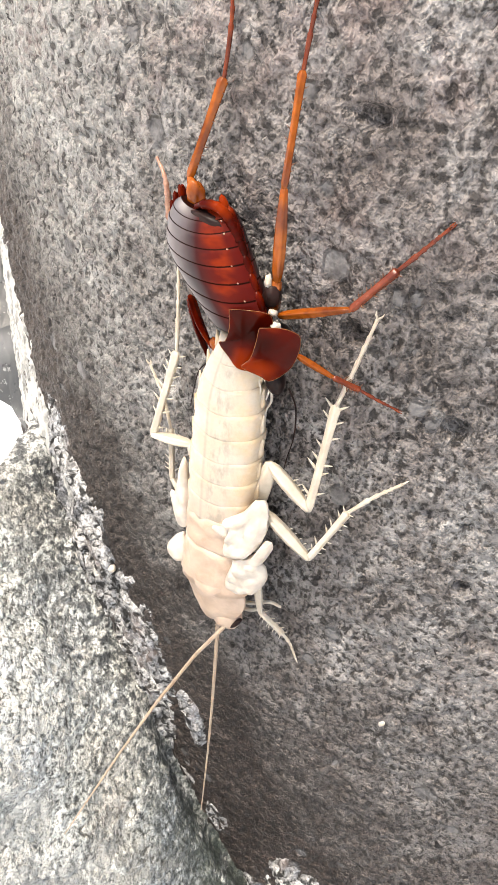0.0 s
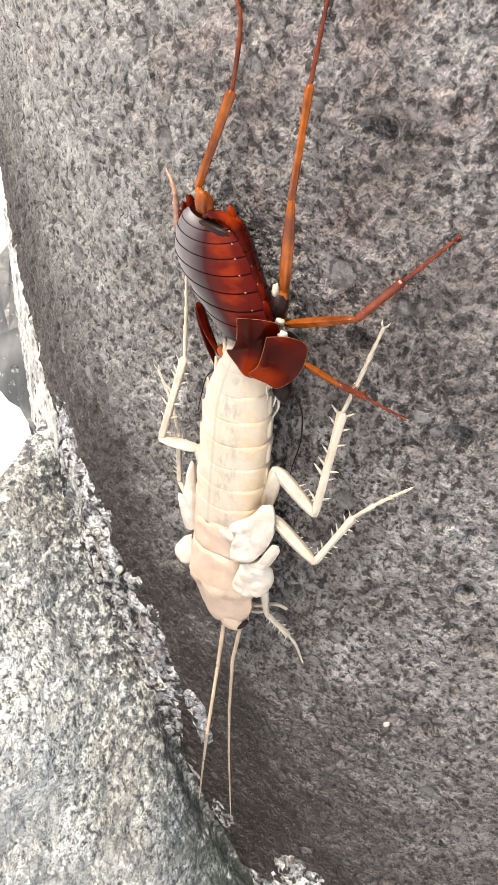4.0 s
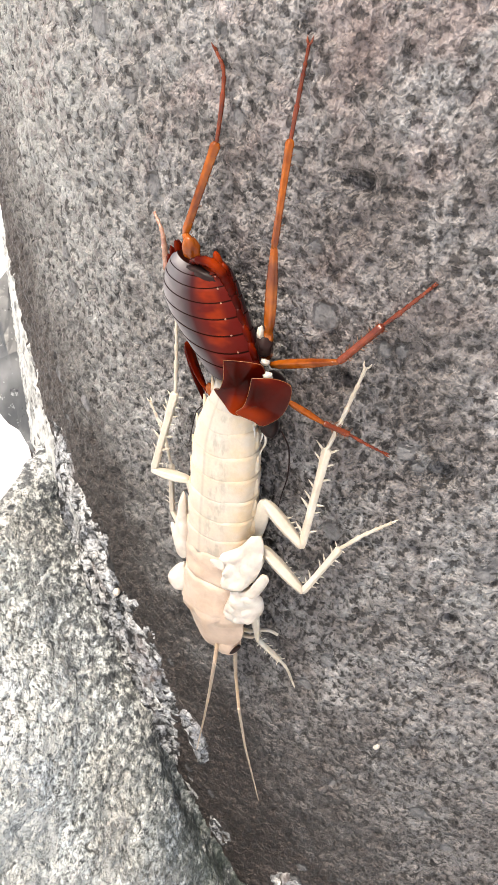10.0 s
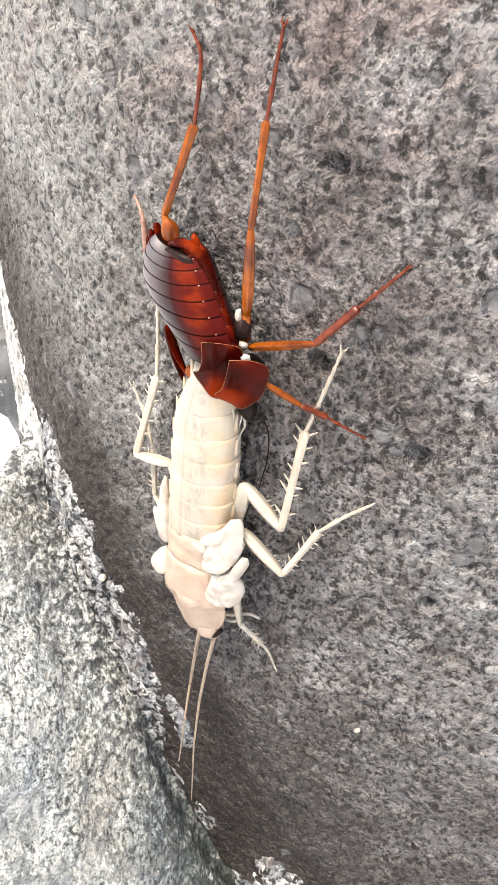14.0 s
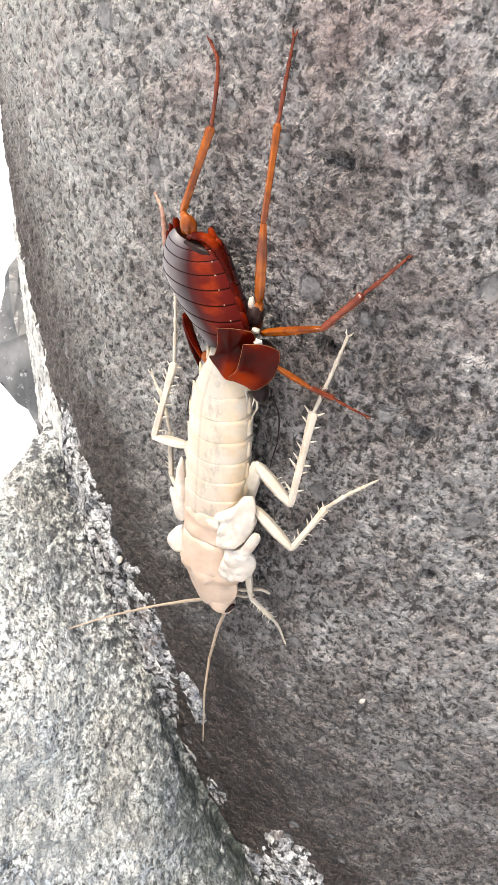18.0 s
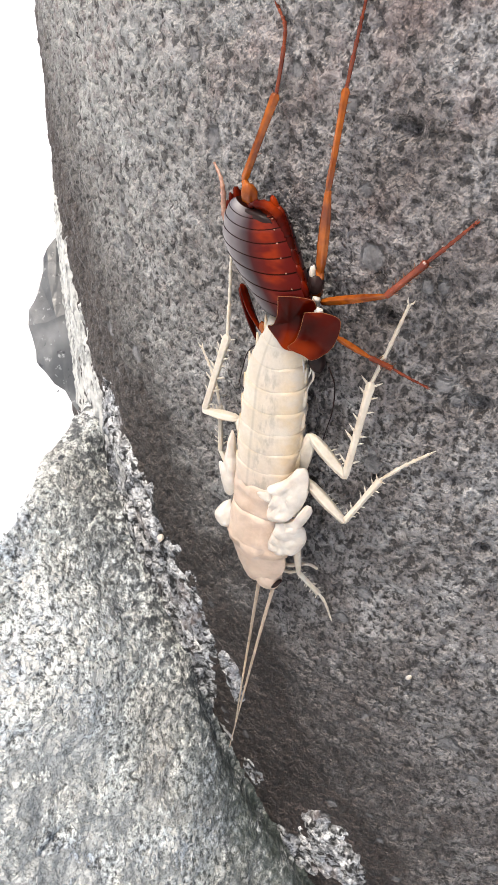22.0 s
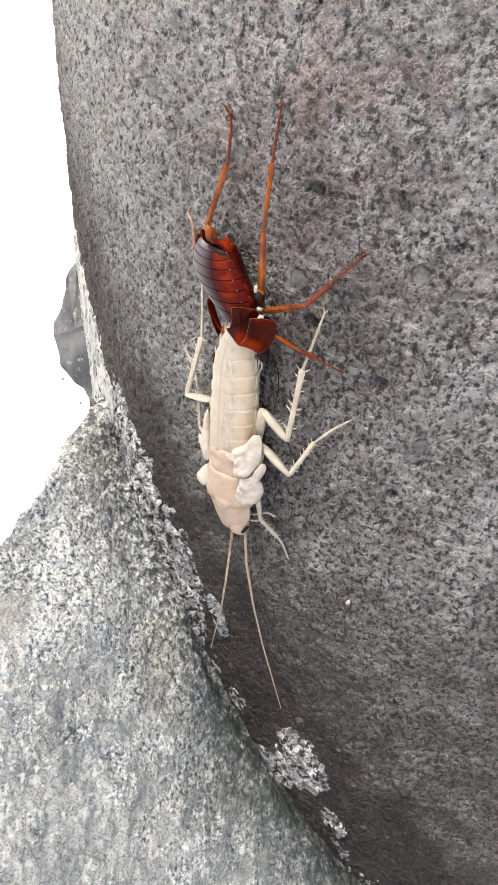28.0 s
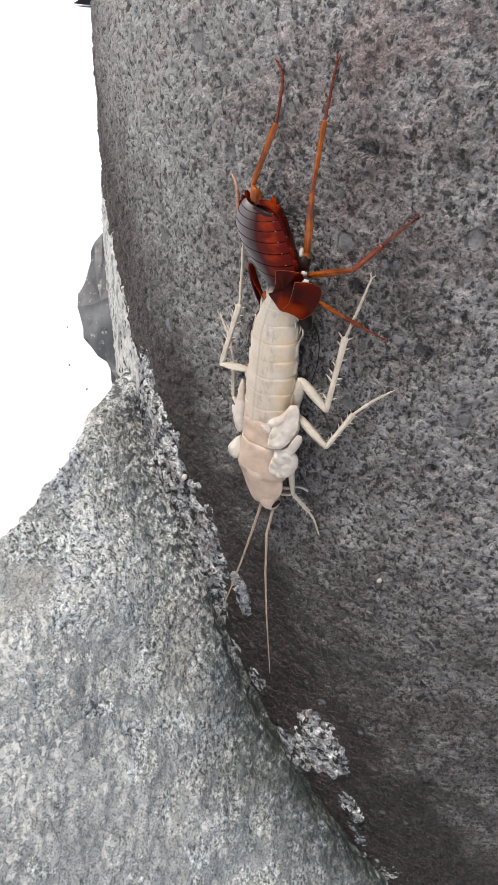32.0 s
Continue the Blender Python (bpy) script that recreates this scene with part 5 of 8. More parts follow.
def motions():
    walk(antenna_a[0], [
        (0, pose(-0.0013, -0.00229, -0.0196, -174.5, 1.5, 161.4)), (0.25, pose(-0.0013, -0.00229, -0.0196, -178, 3.1, 161.5)), (0.5, pose(-0.0013, -0.00229, -0.0196, 178.5, 4.7, 161.5)),
        (0.75, pose(-0.0013, -0.00229, -0.0196, 177.6, 3.7, 161.6)), (1, pose(-0.0013, -0.00229, -0.0196, 176.8, 2.6, 161.6)), (1.25, pose(-0.0013, -0.00229, -0.0196, 173.6, -3.7, 162.1)),
        (1.5, pose(-0.0013, -0.00229, -0.0196, 170.3, -10, 163)), (1.75, pose(-0.0013, -0.00229, -0.0196, 172.1, -5.2, 162.3)), (2, pose(-0.0013, -0.00229, -0.0196, 173.9, -0.3, 161.7)),
        (2.25, pose(-0.0013, -0.00229, -0.0196, 174.6, 0.5, 161.6)), (2.5, pose(-0.0013, -0.00229, -0.0196, 175.3, 1.3, 161.5)), (2.75, pose(-0.0013, -0.00229, -0.0196, -124, 14.6, 167.9)),
        (3, pose(-0.0013, -0.00229, -0.0196, -60.2, 15.1, -176.9)), (3.25, pose(-0.0013, -0.00229, -0.0196, -128.6, 13.4, 160.2)), (3.5, pose(-0.0013, -0.00229, -0.0196, 168.4, -7.6, 152.6)),
        (3.833, pose(-0.0013, -0.00229, -0.0196, -171.6, -0.2, 152.4)), (4.167, pose(-0.0013, -0.00229, -0.0196, -151.3, 6.9, 154.8)), (4.5, pose(-0.0013, -0.00229, -0.0196, -130.5, 12.7, 159.6)),
        (4.833, pose(-0.0013, -0.00229, -0.0196, -108.7, 16.4, 166.3)), (5.167, pose(-0.0013, -0.00229, -0.0196, -86.4, 17.4, 174)), (5.5, pose(-0.0013, -0.00229, -0.0196, -64.2, 15.5, -178.5)),
        (5.75, pose(-0.0013, -0.00229, -0.0196, -65.5, 13.6, -174.3)), (6, pose(-0.0013, -0.00229, -0.0196, -67, 11.9, -170.2)), (6.25, pose(-0.0013, -0.00229, -0.0196, -123.8, 10, 170.2)),
        (6.5, pose(-0.0013, -0.00229, -0.0196, -177.2, -6.8, 160.8)), (6.75, pose(-0.0013, -0.00229, -0.0196, -178.3, -7.3, 160.7)), (7, pose(-0.0013, -0.00229, -0.0196, -179.5, -7.7, 160.7)),
        (7.25, pose(-0.0013, -0.00229, -0.0196, -179.2, -9.4, 160.7)), (7.5, pose(-0.0013, -0.00229, -0.0196, -178.9, -11.1, 160.7)), (7.75, pose(-0.0013, -0.00229, -0.0196, 179.7, -9.6, 160.7)),
        (8, pose(-0.0013, -0.00229, -0.0196, 178.3, -8.1, 160.7)), (8.25, pose(-0.0013, -0.00229, -0.0196, 176.8, -5.7, 160.6)), (8.5, pose(-0.0013, -0.00229, -0.0196, 175.3, -3.4, 160.4)),
        (8.75, pose(-0.0013, -0.00229, -0.0196, 173.1, -6.2, 160.7)), (9, pose(-0.0013, -0.00229, -0.0196, 171, -9, 161.1)), (9.25, pose(-0.0013, -0.00229, -0.0196, 175.1, -3, 160.4)),
        (9.5, pose(-0.0013, -0.00229, -0.0196, 179.1, 2.9, 160.1)), (9.75, pose(-0.0013, -0.00229, -0.0196, -122.6, 16.9, 167.6)), (10, pose(-0.0013, -0.00229, -0.0196, -60.6, 17.3, -175.8)),
        (10.25, pose(-0.0013, -0.00229, -0.0196, -61, 17.2, -175.7)), (10.5, pose(-0.0013, -0.00229, -0.0196, -61.3, 17.1, -175.5)), (10.75, pose(-0.0013, -0.00229, -0.0196, -60.6, 17.7, -176.6)),
        (11, pose(-0.0013, -0.00229, -0.0196, -59.8, 18.3, -177.7)), (11.25, pose(-0.0013, -0.00229, -0.0196, -61.3, 17.6, -176.4)), (11.5, pose(-0.0013, -0.00229, -0.0196, -62.9, 17, -175.1)),
        (11.75, pose(-0.0013, -0.00229, -0.0196, -129.2, 14.2, 158.3)), (12, pose(-0.0013, -0.00229, -0.0196, 171.5, -9.8, 149.1)), (12.25, pose(-0.0013, -0.00229, -0.0196, 173.3, -10.9, 149.2)),
        (12.5, pose(-0.0013, -0.00229, -0.0196, 175.1, -12, 149.4)), (12.75, pose(-0.0013, -0.00229, -0.0196, 176.5, -7.6, 149)), (13, pose(-0.0013, -0.00229, -0.0196, 177.9, -3.2, 148.8)),
        (13.25, pose(-0.0013, -0.00229, -0.0196, 173.6, -5, 149)), (13.5, pose(-0.0013, -0.00229, -0.0196, 169.3, -6.9, 149.2)), (13.75, pose(-0.0013, -0.00229, -0.0196, 171.9, -7.7, 149.4)),
        (14, pose(-0.0013, -0.00229, -0.0196, 174.4, -8.5, 149.5)), (14.25, pose(-0.0013, -0.00229, -0.0196, 172, -11.1, 149.8)), (14.5, pose(-0.0013, -0.00229, -0.0196, 169.5, -13.6, 150.2)),
        (14.833, pose(-0.0013, -0.00229, -0.0196, -169.1, -8.8, 150.2)), (15.167, pose(-0.0013, -0.00229, -0.0196, -147.9, -4.4, 152)), (15.5, pose(-0.0013, -0.00229, -0.0196, -126.6, -0.9, 155.2)),
        (15.833, pose(-0.0013, -0.00229, -0.0196, -105.1, 1.1, 159.5)), (16.167, pose(-0.0013, -0.00229, -0.0196, -83.6, 1.5, 164.2)), (16.5, pose(-0.0013, -0.00229, -0.0196, -62.1, 0.1, 168.8)),
        (16.75, pose(-0.0013, -0.00229, -0.0196, -126.7, -1.1, 152.8)), (17, pose(-0.0013, -0.00229, -0.0196, 169.5, -16, 146.9)), (17.25, pose(-0.0013, -0.00229, -0.0196, 176.5, -19.5, 147.4)),
        (17.5, pose(-0.0013, -0.00229, -0.0196, -176.5, -22.9, 147.4)), (17.75, pose(-0.0013, -0.00229, -0.0196, 175.7, -34.5, 147.5)), (18, pose(-0.0013, -0.00229, -0.0196, 166.3, -46, 149.8)),
        (18.25, pose(-0.0013, -0.00229, -0.0196, -21.2, -82.6, 16.6)), (18.5, pose(-0.0013, -0.00229, -0.0196, 20.7, -33.3, 16.2)), (18.75, pose(-0.0013, -0.00229, -0.0196, 20.3, -32.9, 16.4)),
        (19, pose(-0.0013, -0.00229, -0.0196, 19.9, -32.4, 16.6)), (19.25, pose(-0.0013, -0.00229, -0.0196, 20.5, -32.6, 16.6)), (19.5, pose(-0.0013, -0.00229, -0.0196, 21.1, -32.7, 16.5)),
        (19.75, pose(-0.0013, -0.00229, -0.0196, 21.2, -32.6, 16.6)), (20, pose(-0.0013, -0.00229, -0.0196, 21.2, -32.4, 16.6)), (20.25, pose(-0.0013, -0.00229, -0.0196, 19.8, -31.2, 17.2)),
        (20.5, pose(-0.0013, -0.00229, -0.0196, 18.4, -29.9, 17.7)), (20.75, pose(-0.0013, -0.00229, -0.0196, 21.6, -32.6, 16.6)), (21, pose(-0.0013, -0.00229, -0.0196, 25.1, -35.2, 15.2)),
        (21.25, pose(-0.0013, -0.00229, -0.0196, 25.9, -36, 14.7)), (21.5, pose(-0.0013, -0.00229, -0.0196, 26.8, -36.8, 14.3)), (21.75, pose(-0.0013, -0.00229, -0.0196, 132.4, -53.3, -81.7)),
        (22, pose(-0.0013, -0.00229, -0.0196, 175.2, 6.1, -111.6)), (22.25, pose(-0.0013, -0.00229, -0.0196, 178.1, 7.4, -111.6)), (22.5, pose(-0.0013, -0.00229, -0.0196, -179, 8.6, -111.6)),
        (22.75, pose(-0.0013, -0.00229, -0.0196, 179.2, 4.3, -111.6)), (23, pose(-0.0013, -0.00229, -0.0196, 177.3, 0, -111.5)), (23.25, pose(-0.0013, -0.00229, -0.0196, -168.2, -55.9, -116.3)),
        (23.5, pose(-0.0013, -0.00229, -0.0196, -17.6, -64.8, 100.1)), (23.75, pose(-0.0013, -0.00229, -0.0196, -166.8, -57.4, -112.4)), (24, pose(-0.0013, -0.00229, -0.0196, -177.4, -2.4, -103.9)),
        (24.25, pose(-0.0013, -0.00229, -0.0196, 179.5, 2.2, -103.9)), (24.5, pose(-0.0013, -0.00229, -0.0196, 176.3, 6.8, -104)), (24.75, pose(-0.0013, -0.00229, -0.0196, 174.8, -52.4, -99.3)),
        (25, pose(-0.0013, -0.00229, -0.0196, 8.3, -67.9, 69.4)), (25.25, pose(-0.0013, -0.00229, -0.0196, 9.1, -66, 70.1)), (25.5, pose(-0.0013, -0.00229, -0.0196, 9.8, -64.2, 70.9)),
        (25.833, pose(-0.0013, -0.00229, -0.0196, 11.4, -66.1, 70)), (26.167, pose(-0.0013, -0.00229, -0.0196, 13.2, -68.1, 68.9)), (26.5, pose(-0.0013, -0.00229, -0.0196, 15.3, -70, 67.5)),
        (26.833, pose(-0.0013, -0.00229, -0.0196, 17.8, -71.9, 65.8)), (27.167, pose(-0.0013, -0.00229, -0.0196, 20.7, -73.8, 63.6)), (27.5, pose(-0.0013, -0.00229, -0.0196, 24.3, -75.6, 60.7)),
        (27.75, pose(-0.0013, -0.00229, -0.0196, 172, -46.7, -88.3)), (28, pose(-0.0013, -0.00229, -0.0196, 176, 9, -94.3)), (28.25, pose(-0.0013, -0.00229, -0.0196, 173.2, 3.9, -93.8)),
        (28.5, pose(-0.0013, -0.00229, -0.0196, 170.4, -1.2, -93.1)), (28.75, pose(-0.0013, -0.00229, -0.0196, 173.2, 5.1, -94)), (29, pose(-0.0013, -0.00229, -0.0196, 176, 11.4, -94.6)),
        (29.25, pose(-0.0013, -0.00229, -0.0196, 174.6, 13.3, -94.7)), (29.5, pose(-0.0013, -0.00229, -0.0196, 173.3, 15.2, -94.9)), (29.75, pose(-0.0013, -0.00229, -0.0196, 158.2, -41.7, -80.8)),
        (30, pose(-0.0013, -0.00229, -0.0196, 51.9, -65.9, 25)), (30.25, pose(-0.0013, -0.00229, -0.0196, 49.4, -65, 27.7)), (30.5, pose(-0.0013, -0.00229, -0.0196, 47.1, -64.1, 30.2)),
        (30.75, pose(-0.0013, -0.00229, -0.0196, 153.4, -47.8, -78.6)), (31, pose(-0.0013, -0.00229, -0.0196, 168.5, 4.8, -97.3)), (31.25, pose(-0.0013, -0.00229, -0.0196, 154.6, -47.7, -79.3)),
        (31.5, pose(-0.0013, -0.00229, -0.0196, 47.3, -65.4, 30.9)), (31.75, pose(-0.0013, -0.00229, -0.0196, 155.3, -47.1, -78.9)), (32, pose(-0.0013, -0.00229, -0.0196, 169.8, 6.1, -96))])
    walk(antenna_a[1], [
        (0, pose(-0, -0, 0.008, -1.3, 0.9, -0.2)), (0.25, pose(-0, 0, 0.008, -0.4, 0.5, -0.1)), (0.5, pose(-0, 0, 0.008, 0.6, 0, -0.1)),
        (0.75, pose(0, 0, 0.008, -0, 1.3, -0.1)), (1, pose(-0, 0, 0.008, -0.7, 2.5, -0.1)), (1.25, pose(0, -0, 0.008, 62.6, -7.7, -2.6)),
        (1.5, pose(-0, -0, 0.008, 127.1, -13.3, -8)), (1.75, pose(0, -0, 0.008, 64, -9.1, -2.6)), (2, pose(0, 0, 0.008, 2, -0.1, 0.3)),
        (2.25, pose(0, 0, 0.008, 0.9, 1, 0.3)), (2.5, pose(-0, -0, 0.008, -0.2, 2.1, 0.2)), (2.75, pose(-0, -0, 0.008, -69, 14.7, -10.9)),
        (3, pose(0, 0, 0.008, -139.5, 8.8, -27.1)), (3.25, pose(0, 0, 0.008, -4.7, -1.5, -6.5)), (3.5, pose(0, 0, 0.008, 131.4, -12.1, -30.5)),
        (3.833, pose(0, -0, 0.008, 86.4, -15.8, -18.7)), (4.167, pose(0, 0, 0.008, 41.8, -10.2, -7.8)), (4.5, pose(-0, -0, 0.008, -0.5, 1.4, -3.8)),
        (4.833, pose(-0, -0, 0.008, -43.1, 12.8, -8.9)), (5.167, pose(-0, -0, 0.008, -88.3, 17.6, -20.9)), (5.5, pose(0, 0, 0.008, -133.4, 12.8, -33.1)),
        (5.75, pose(0, -0, 0.008, -132, 21.9, -28.5)), (6, pose(-0, -0, 0.008, -129.3, 30.8, -23.3)), (6.25, pose(-0, 0, 0.008, -61.9, 20.9, -1.2)),
        (6.5, pose(-0, 0, 0.008, -1.9, 2.3, 6.7)), (6.75, pose(0, -0, 0.008, -1.3, 1, 6.7)), (7, pose(-0, -0, 0.008, -0.6, -0.4, 6.8)),
        (7.25, pose(0, 0, 0.008, -0.7, 0.2, 6.7)), (7.5, pose(-0, 0, 0.008, -0.7, 0.7, 6.7)), (7.75, pose(0, 0, 0.008, -0.3, -0, 6.7)),
        (8, pose(-0, 0, 0.008, 0.2, -0.7, 6.7)), (8.25, pose(0, -0, 0.008, 0.5, -0.8, 6.7)), (8.5, pose(-0, -0, 0.008, 0.8, -0.8, 6.6)),
        (8.75, pose(0, 0, 0.008, 62.5, -18.8, -3.1)), (9, pose(0, -0, 0.008, 129.4, -19.2, -22.6)), (9.25, pose(-0, -0, 0.008, 62, -15.7, -7.5)),
        (9.5, pose(-0, -0, 0.008, -1, 1, -0.4)), (9.75, pose(0, -0, 0.008, -67.3, 16.2, -13.2)), (10, pose(0, -0, 0.008, -135.4, 7.6, -32.3)),
        (10.25, pose(0, -0, 0.008, -135.8, 8.5, -31.8)), (10.5, pose(0, -0, 0.008, -136.2, 9.3, -31.3)), (10.75, pose(-0, 0, 0.008, -136.3, 7.2, -31.9)),
        (11, pose(0, -0, 0.008, -136.5, 5, -32.4)), (11.25, pose(0, 0, 0.008, -134.8, 8, -31.6)), (11.5, pose(0, 0, 0.008, -133, 11, -30.6)),
        (11.75, pose(0, 0, 0.008, -1.6, -1.8, -9.3)), (12, pose(0, 0, 0.008, 131, -13.2, -34.2)), (12.25, pose(0, 0, 0.008, 63.6, -18, -9.5)),
        (12.5, pose(-0, -0, 0.008, 0.5, 1, 3.4)), (12.75, pose(0, 0, 0.008, 0.1, 0.8, 3.4)), (13, pose(0, 0, 0.008, -0.3, 0.6, 3.4)),
        (13.25, pose(-0, -0, 0.008, 61.9, -25.7, -12.6)), (13.5, pose(0, 0, 0.008, 133.9, -21.1, -45.7)), (13.75, pose(-0, 0, 0.008, 61.7, -27.8, -9.2)),
        (14, pose(0, -0, 0.008, -0.2, -0.4, 8.5)), (14.25, pose(0, -0, 0.008, 62.7, -30, -8.9)), (14.5, pose(-0, -0, 0.008, 139, -25.1, -45.6)),
        (14.833, pose(0, -0, 0.008, 88, -38, -18.8)), (15.167, pose(-0, 0, 0.008, 34.9, -28.6, 9.3)), (15.5, pose(0, -0, 0.008, -6, -6.3, 18.9)),
        (15.833, pose(-0, 0, 0.008, -45.3, 15.6, 11.7)), (16.167, pose(-0, 0, 0.008, -92, 25.7, -9.2)), (16.5, pose(0, 0, 0.008, -139.5, 17.2, -30.3)),
        (16.75, pose(-0, 0, 0.008, -5.9, -5.1, 15.2)), (17, pose(0, 0, 0.008, 136.7, -24.6, -42.8)), (17.25, pose(-0, 0, 0.008, 57.8, -36.5, 11.1)),
        (17.5, pose(-0, 0, 0.008, -2.3, 1.8, 34.2)), (17.75, pose(-0, 0, 0.008, 2.2, 0.1, 34.2)), (18, pose(-0, 0, 0.008, 6.6, -1.6, 35.2)),
        (18.25, pose(0, 0, 0.008, -61.8, -12.1, 39.1)), (18.5, pose(0, -0, 0.008, -132.7, -22, 51.3)), (18.75, pose(-0, -0, 0.008, -133.1, -23, 50.9)),
        (19, pose(-0, -0, 0.008, -133.4, -23.9, 50.5)), (19.25, pose(0, -0, 0.008, -133.5, -23.2, 50.9)), (19.5, pose(0, -0, 0.008, -133.5, -22.4, 51.3)),
        (19.75, pose(-0, 0, 0.008, -133.6, -22.4, 51.3)), (20, pose(-0, 0, 0.008, -133.7, -22.5, 51.3)), (20.25, pose(0, 0, 0.008, -133.2, -25.7, 49.8)),
        (20.5, pose(-0, -0, 0.008, -132.6, -28.9, 48.1)), (20.75, pose(-0, -0, 0.008, -134.9, -21.5, 52)), (21, pose(0, -0, 0.008, -136.4, -14, 55.5)),
        (21.25, pose(-0, -0, 0.008, -135.7, -13.2, 55.2)), (21.5, pose(-0, 0, 0.008, -135, -12.5, 54.9)), (21.75, pose(0, -0, 0.008, -74.9, 40.6, 99.7)),
        (22, pose(0, 0, 0.008, 0.2, -0.8, 147)), (22.25, pose(-0, -0, 0.008, 27, -53.4, 131.4)), (22.5, pose(0, 0, 0.008, 141.1, -57.4, 22.6)),
        (22.75, pose(0, -0, 0.008, 26.9, -53.2, 131.4)), (23, pose(0, 0, 0.008, 0.4, -0.4, 146.8)), (23.25, pose(0, -0, 0.008, -39.6, 58.9, 122.7)),
        (23.5, pose(0, -0, 0.008, -155.8, 41.1, 17.9)), (23.75, pose(-0, -0, 0.008, -35.7, 62.7, 130)), (24, pose(0, -0, 0.008, 1.3, 2.8, 154.9)),
        (24.25, pose(-0, 0, 0.008, 20, -52.6, 145.1)), (24.5, pose(-0, 0, 0.008, 153.1, -64.4, 20.2)), (24.75, pose(0, -0, 0.008, -4.9, 8.7, 164)),
        (25, pose(-0, -0, 0.008, -160.3, 45.3, 18.5)), (25.25, pose(0, 0, 0.008, -163.1, 40.9, 15.3)), (25.5, pose(-0, -0, 0.008, -165.4, 36.3, 12.7)),
        (25.833, pose(0, -0, 0.008, -165.8, 39.4, 12.8)), (26.167, pose(0, -0, 0.008, -166.3, 42.5, 12.8)), (26.5, pose(-0, -0, 0.008, -166.7, 45.6, 12.8)),
        (26.833, pose(0, 0, 0.008, -167.1, 48.7, 12.7)), (27.167, pose(-0, 0, 0.008, -167.6, 51.8, 12.7)), (27.5, pose(0, -0, 0.008, -168.1, 55, 12.5)),
        (27.75, pose(-0, 0, 0.008, 0.3, 8.3, 172.7)), (28, pose(0, -0, 0.008, 153, -69.8, 28.8)), (28.25, pose(0, 0, 0.008, 9.2, -51.9, 171.7)),
        (28.5, pose(-0, 0, 0.008, -0.6, 3, 177.2)), (28.75, pose(-0, 0, 0.008, 10.2, -53.7, 171)), (29, pose(-0, 0, 0.008, 156.8, -66.2, 25.4)),
        (29.25, pose(-0, -0, 0.008, 162.7, -64.7, 20.9)), (29.5, pose(-0, 0, 0.008, 168, -63.1, 16.9)), (29.75, pose(-0, 0, 0.008, -5.4, 4.8, -179.4)),
        (30, pose(-0, 0, 0.008, -164.1, 51.1, 28.1)), (30.25, pose(-0, -0, 0.008, -165.9, 48.4, 26.8)), (30.5, pose(-0, -0, 0.008, -167.5, 45.7, 25.7)),
        (30.75, pose(0, 0, 0.008, -28.4, 64.1, 156.4)), (31, pose(0, -0, 0.008, 0, 1.9, 174.2)), (31.25, pose(0, 0, 0.008, -26.1, 63.7, 158.2)),
        (31.5, pose(0, 0, 0.008, -168, 47.7, 24.4)), (31.75, pose(-0, 0, 0.008, -24.3, 64, 160.6)), (32, pose(-0, 0, 0.008, 0.4, 1.8, 175.9))])
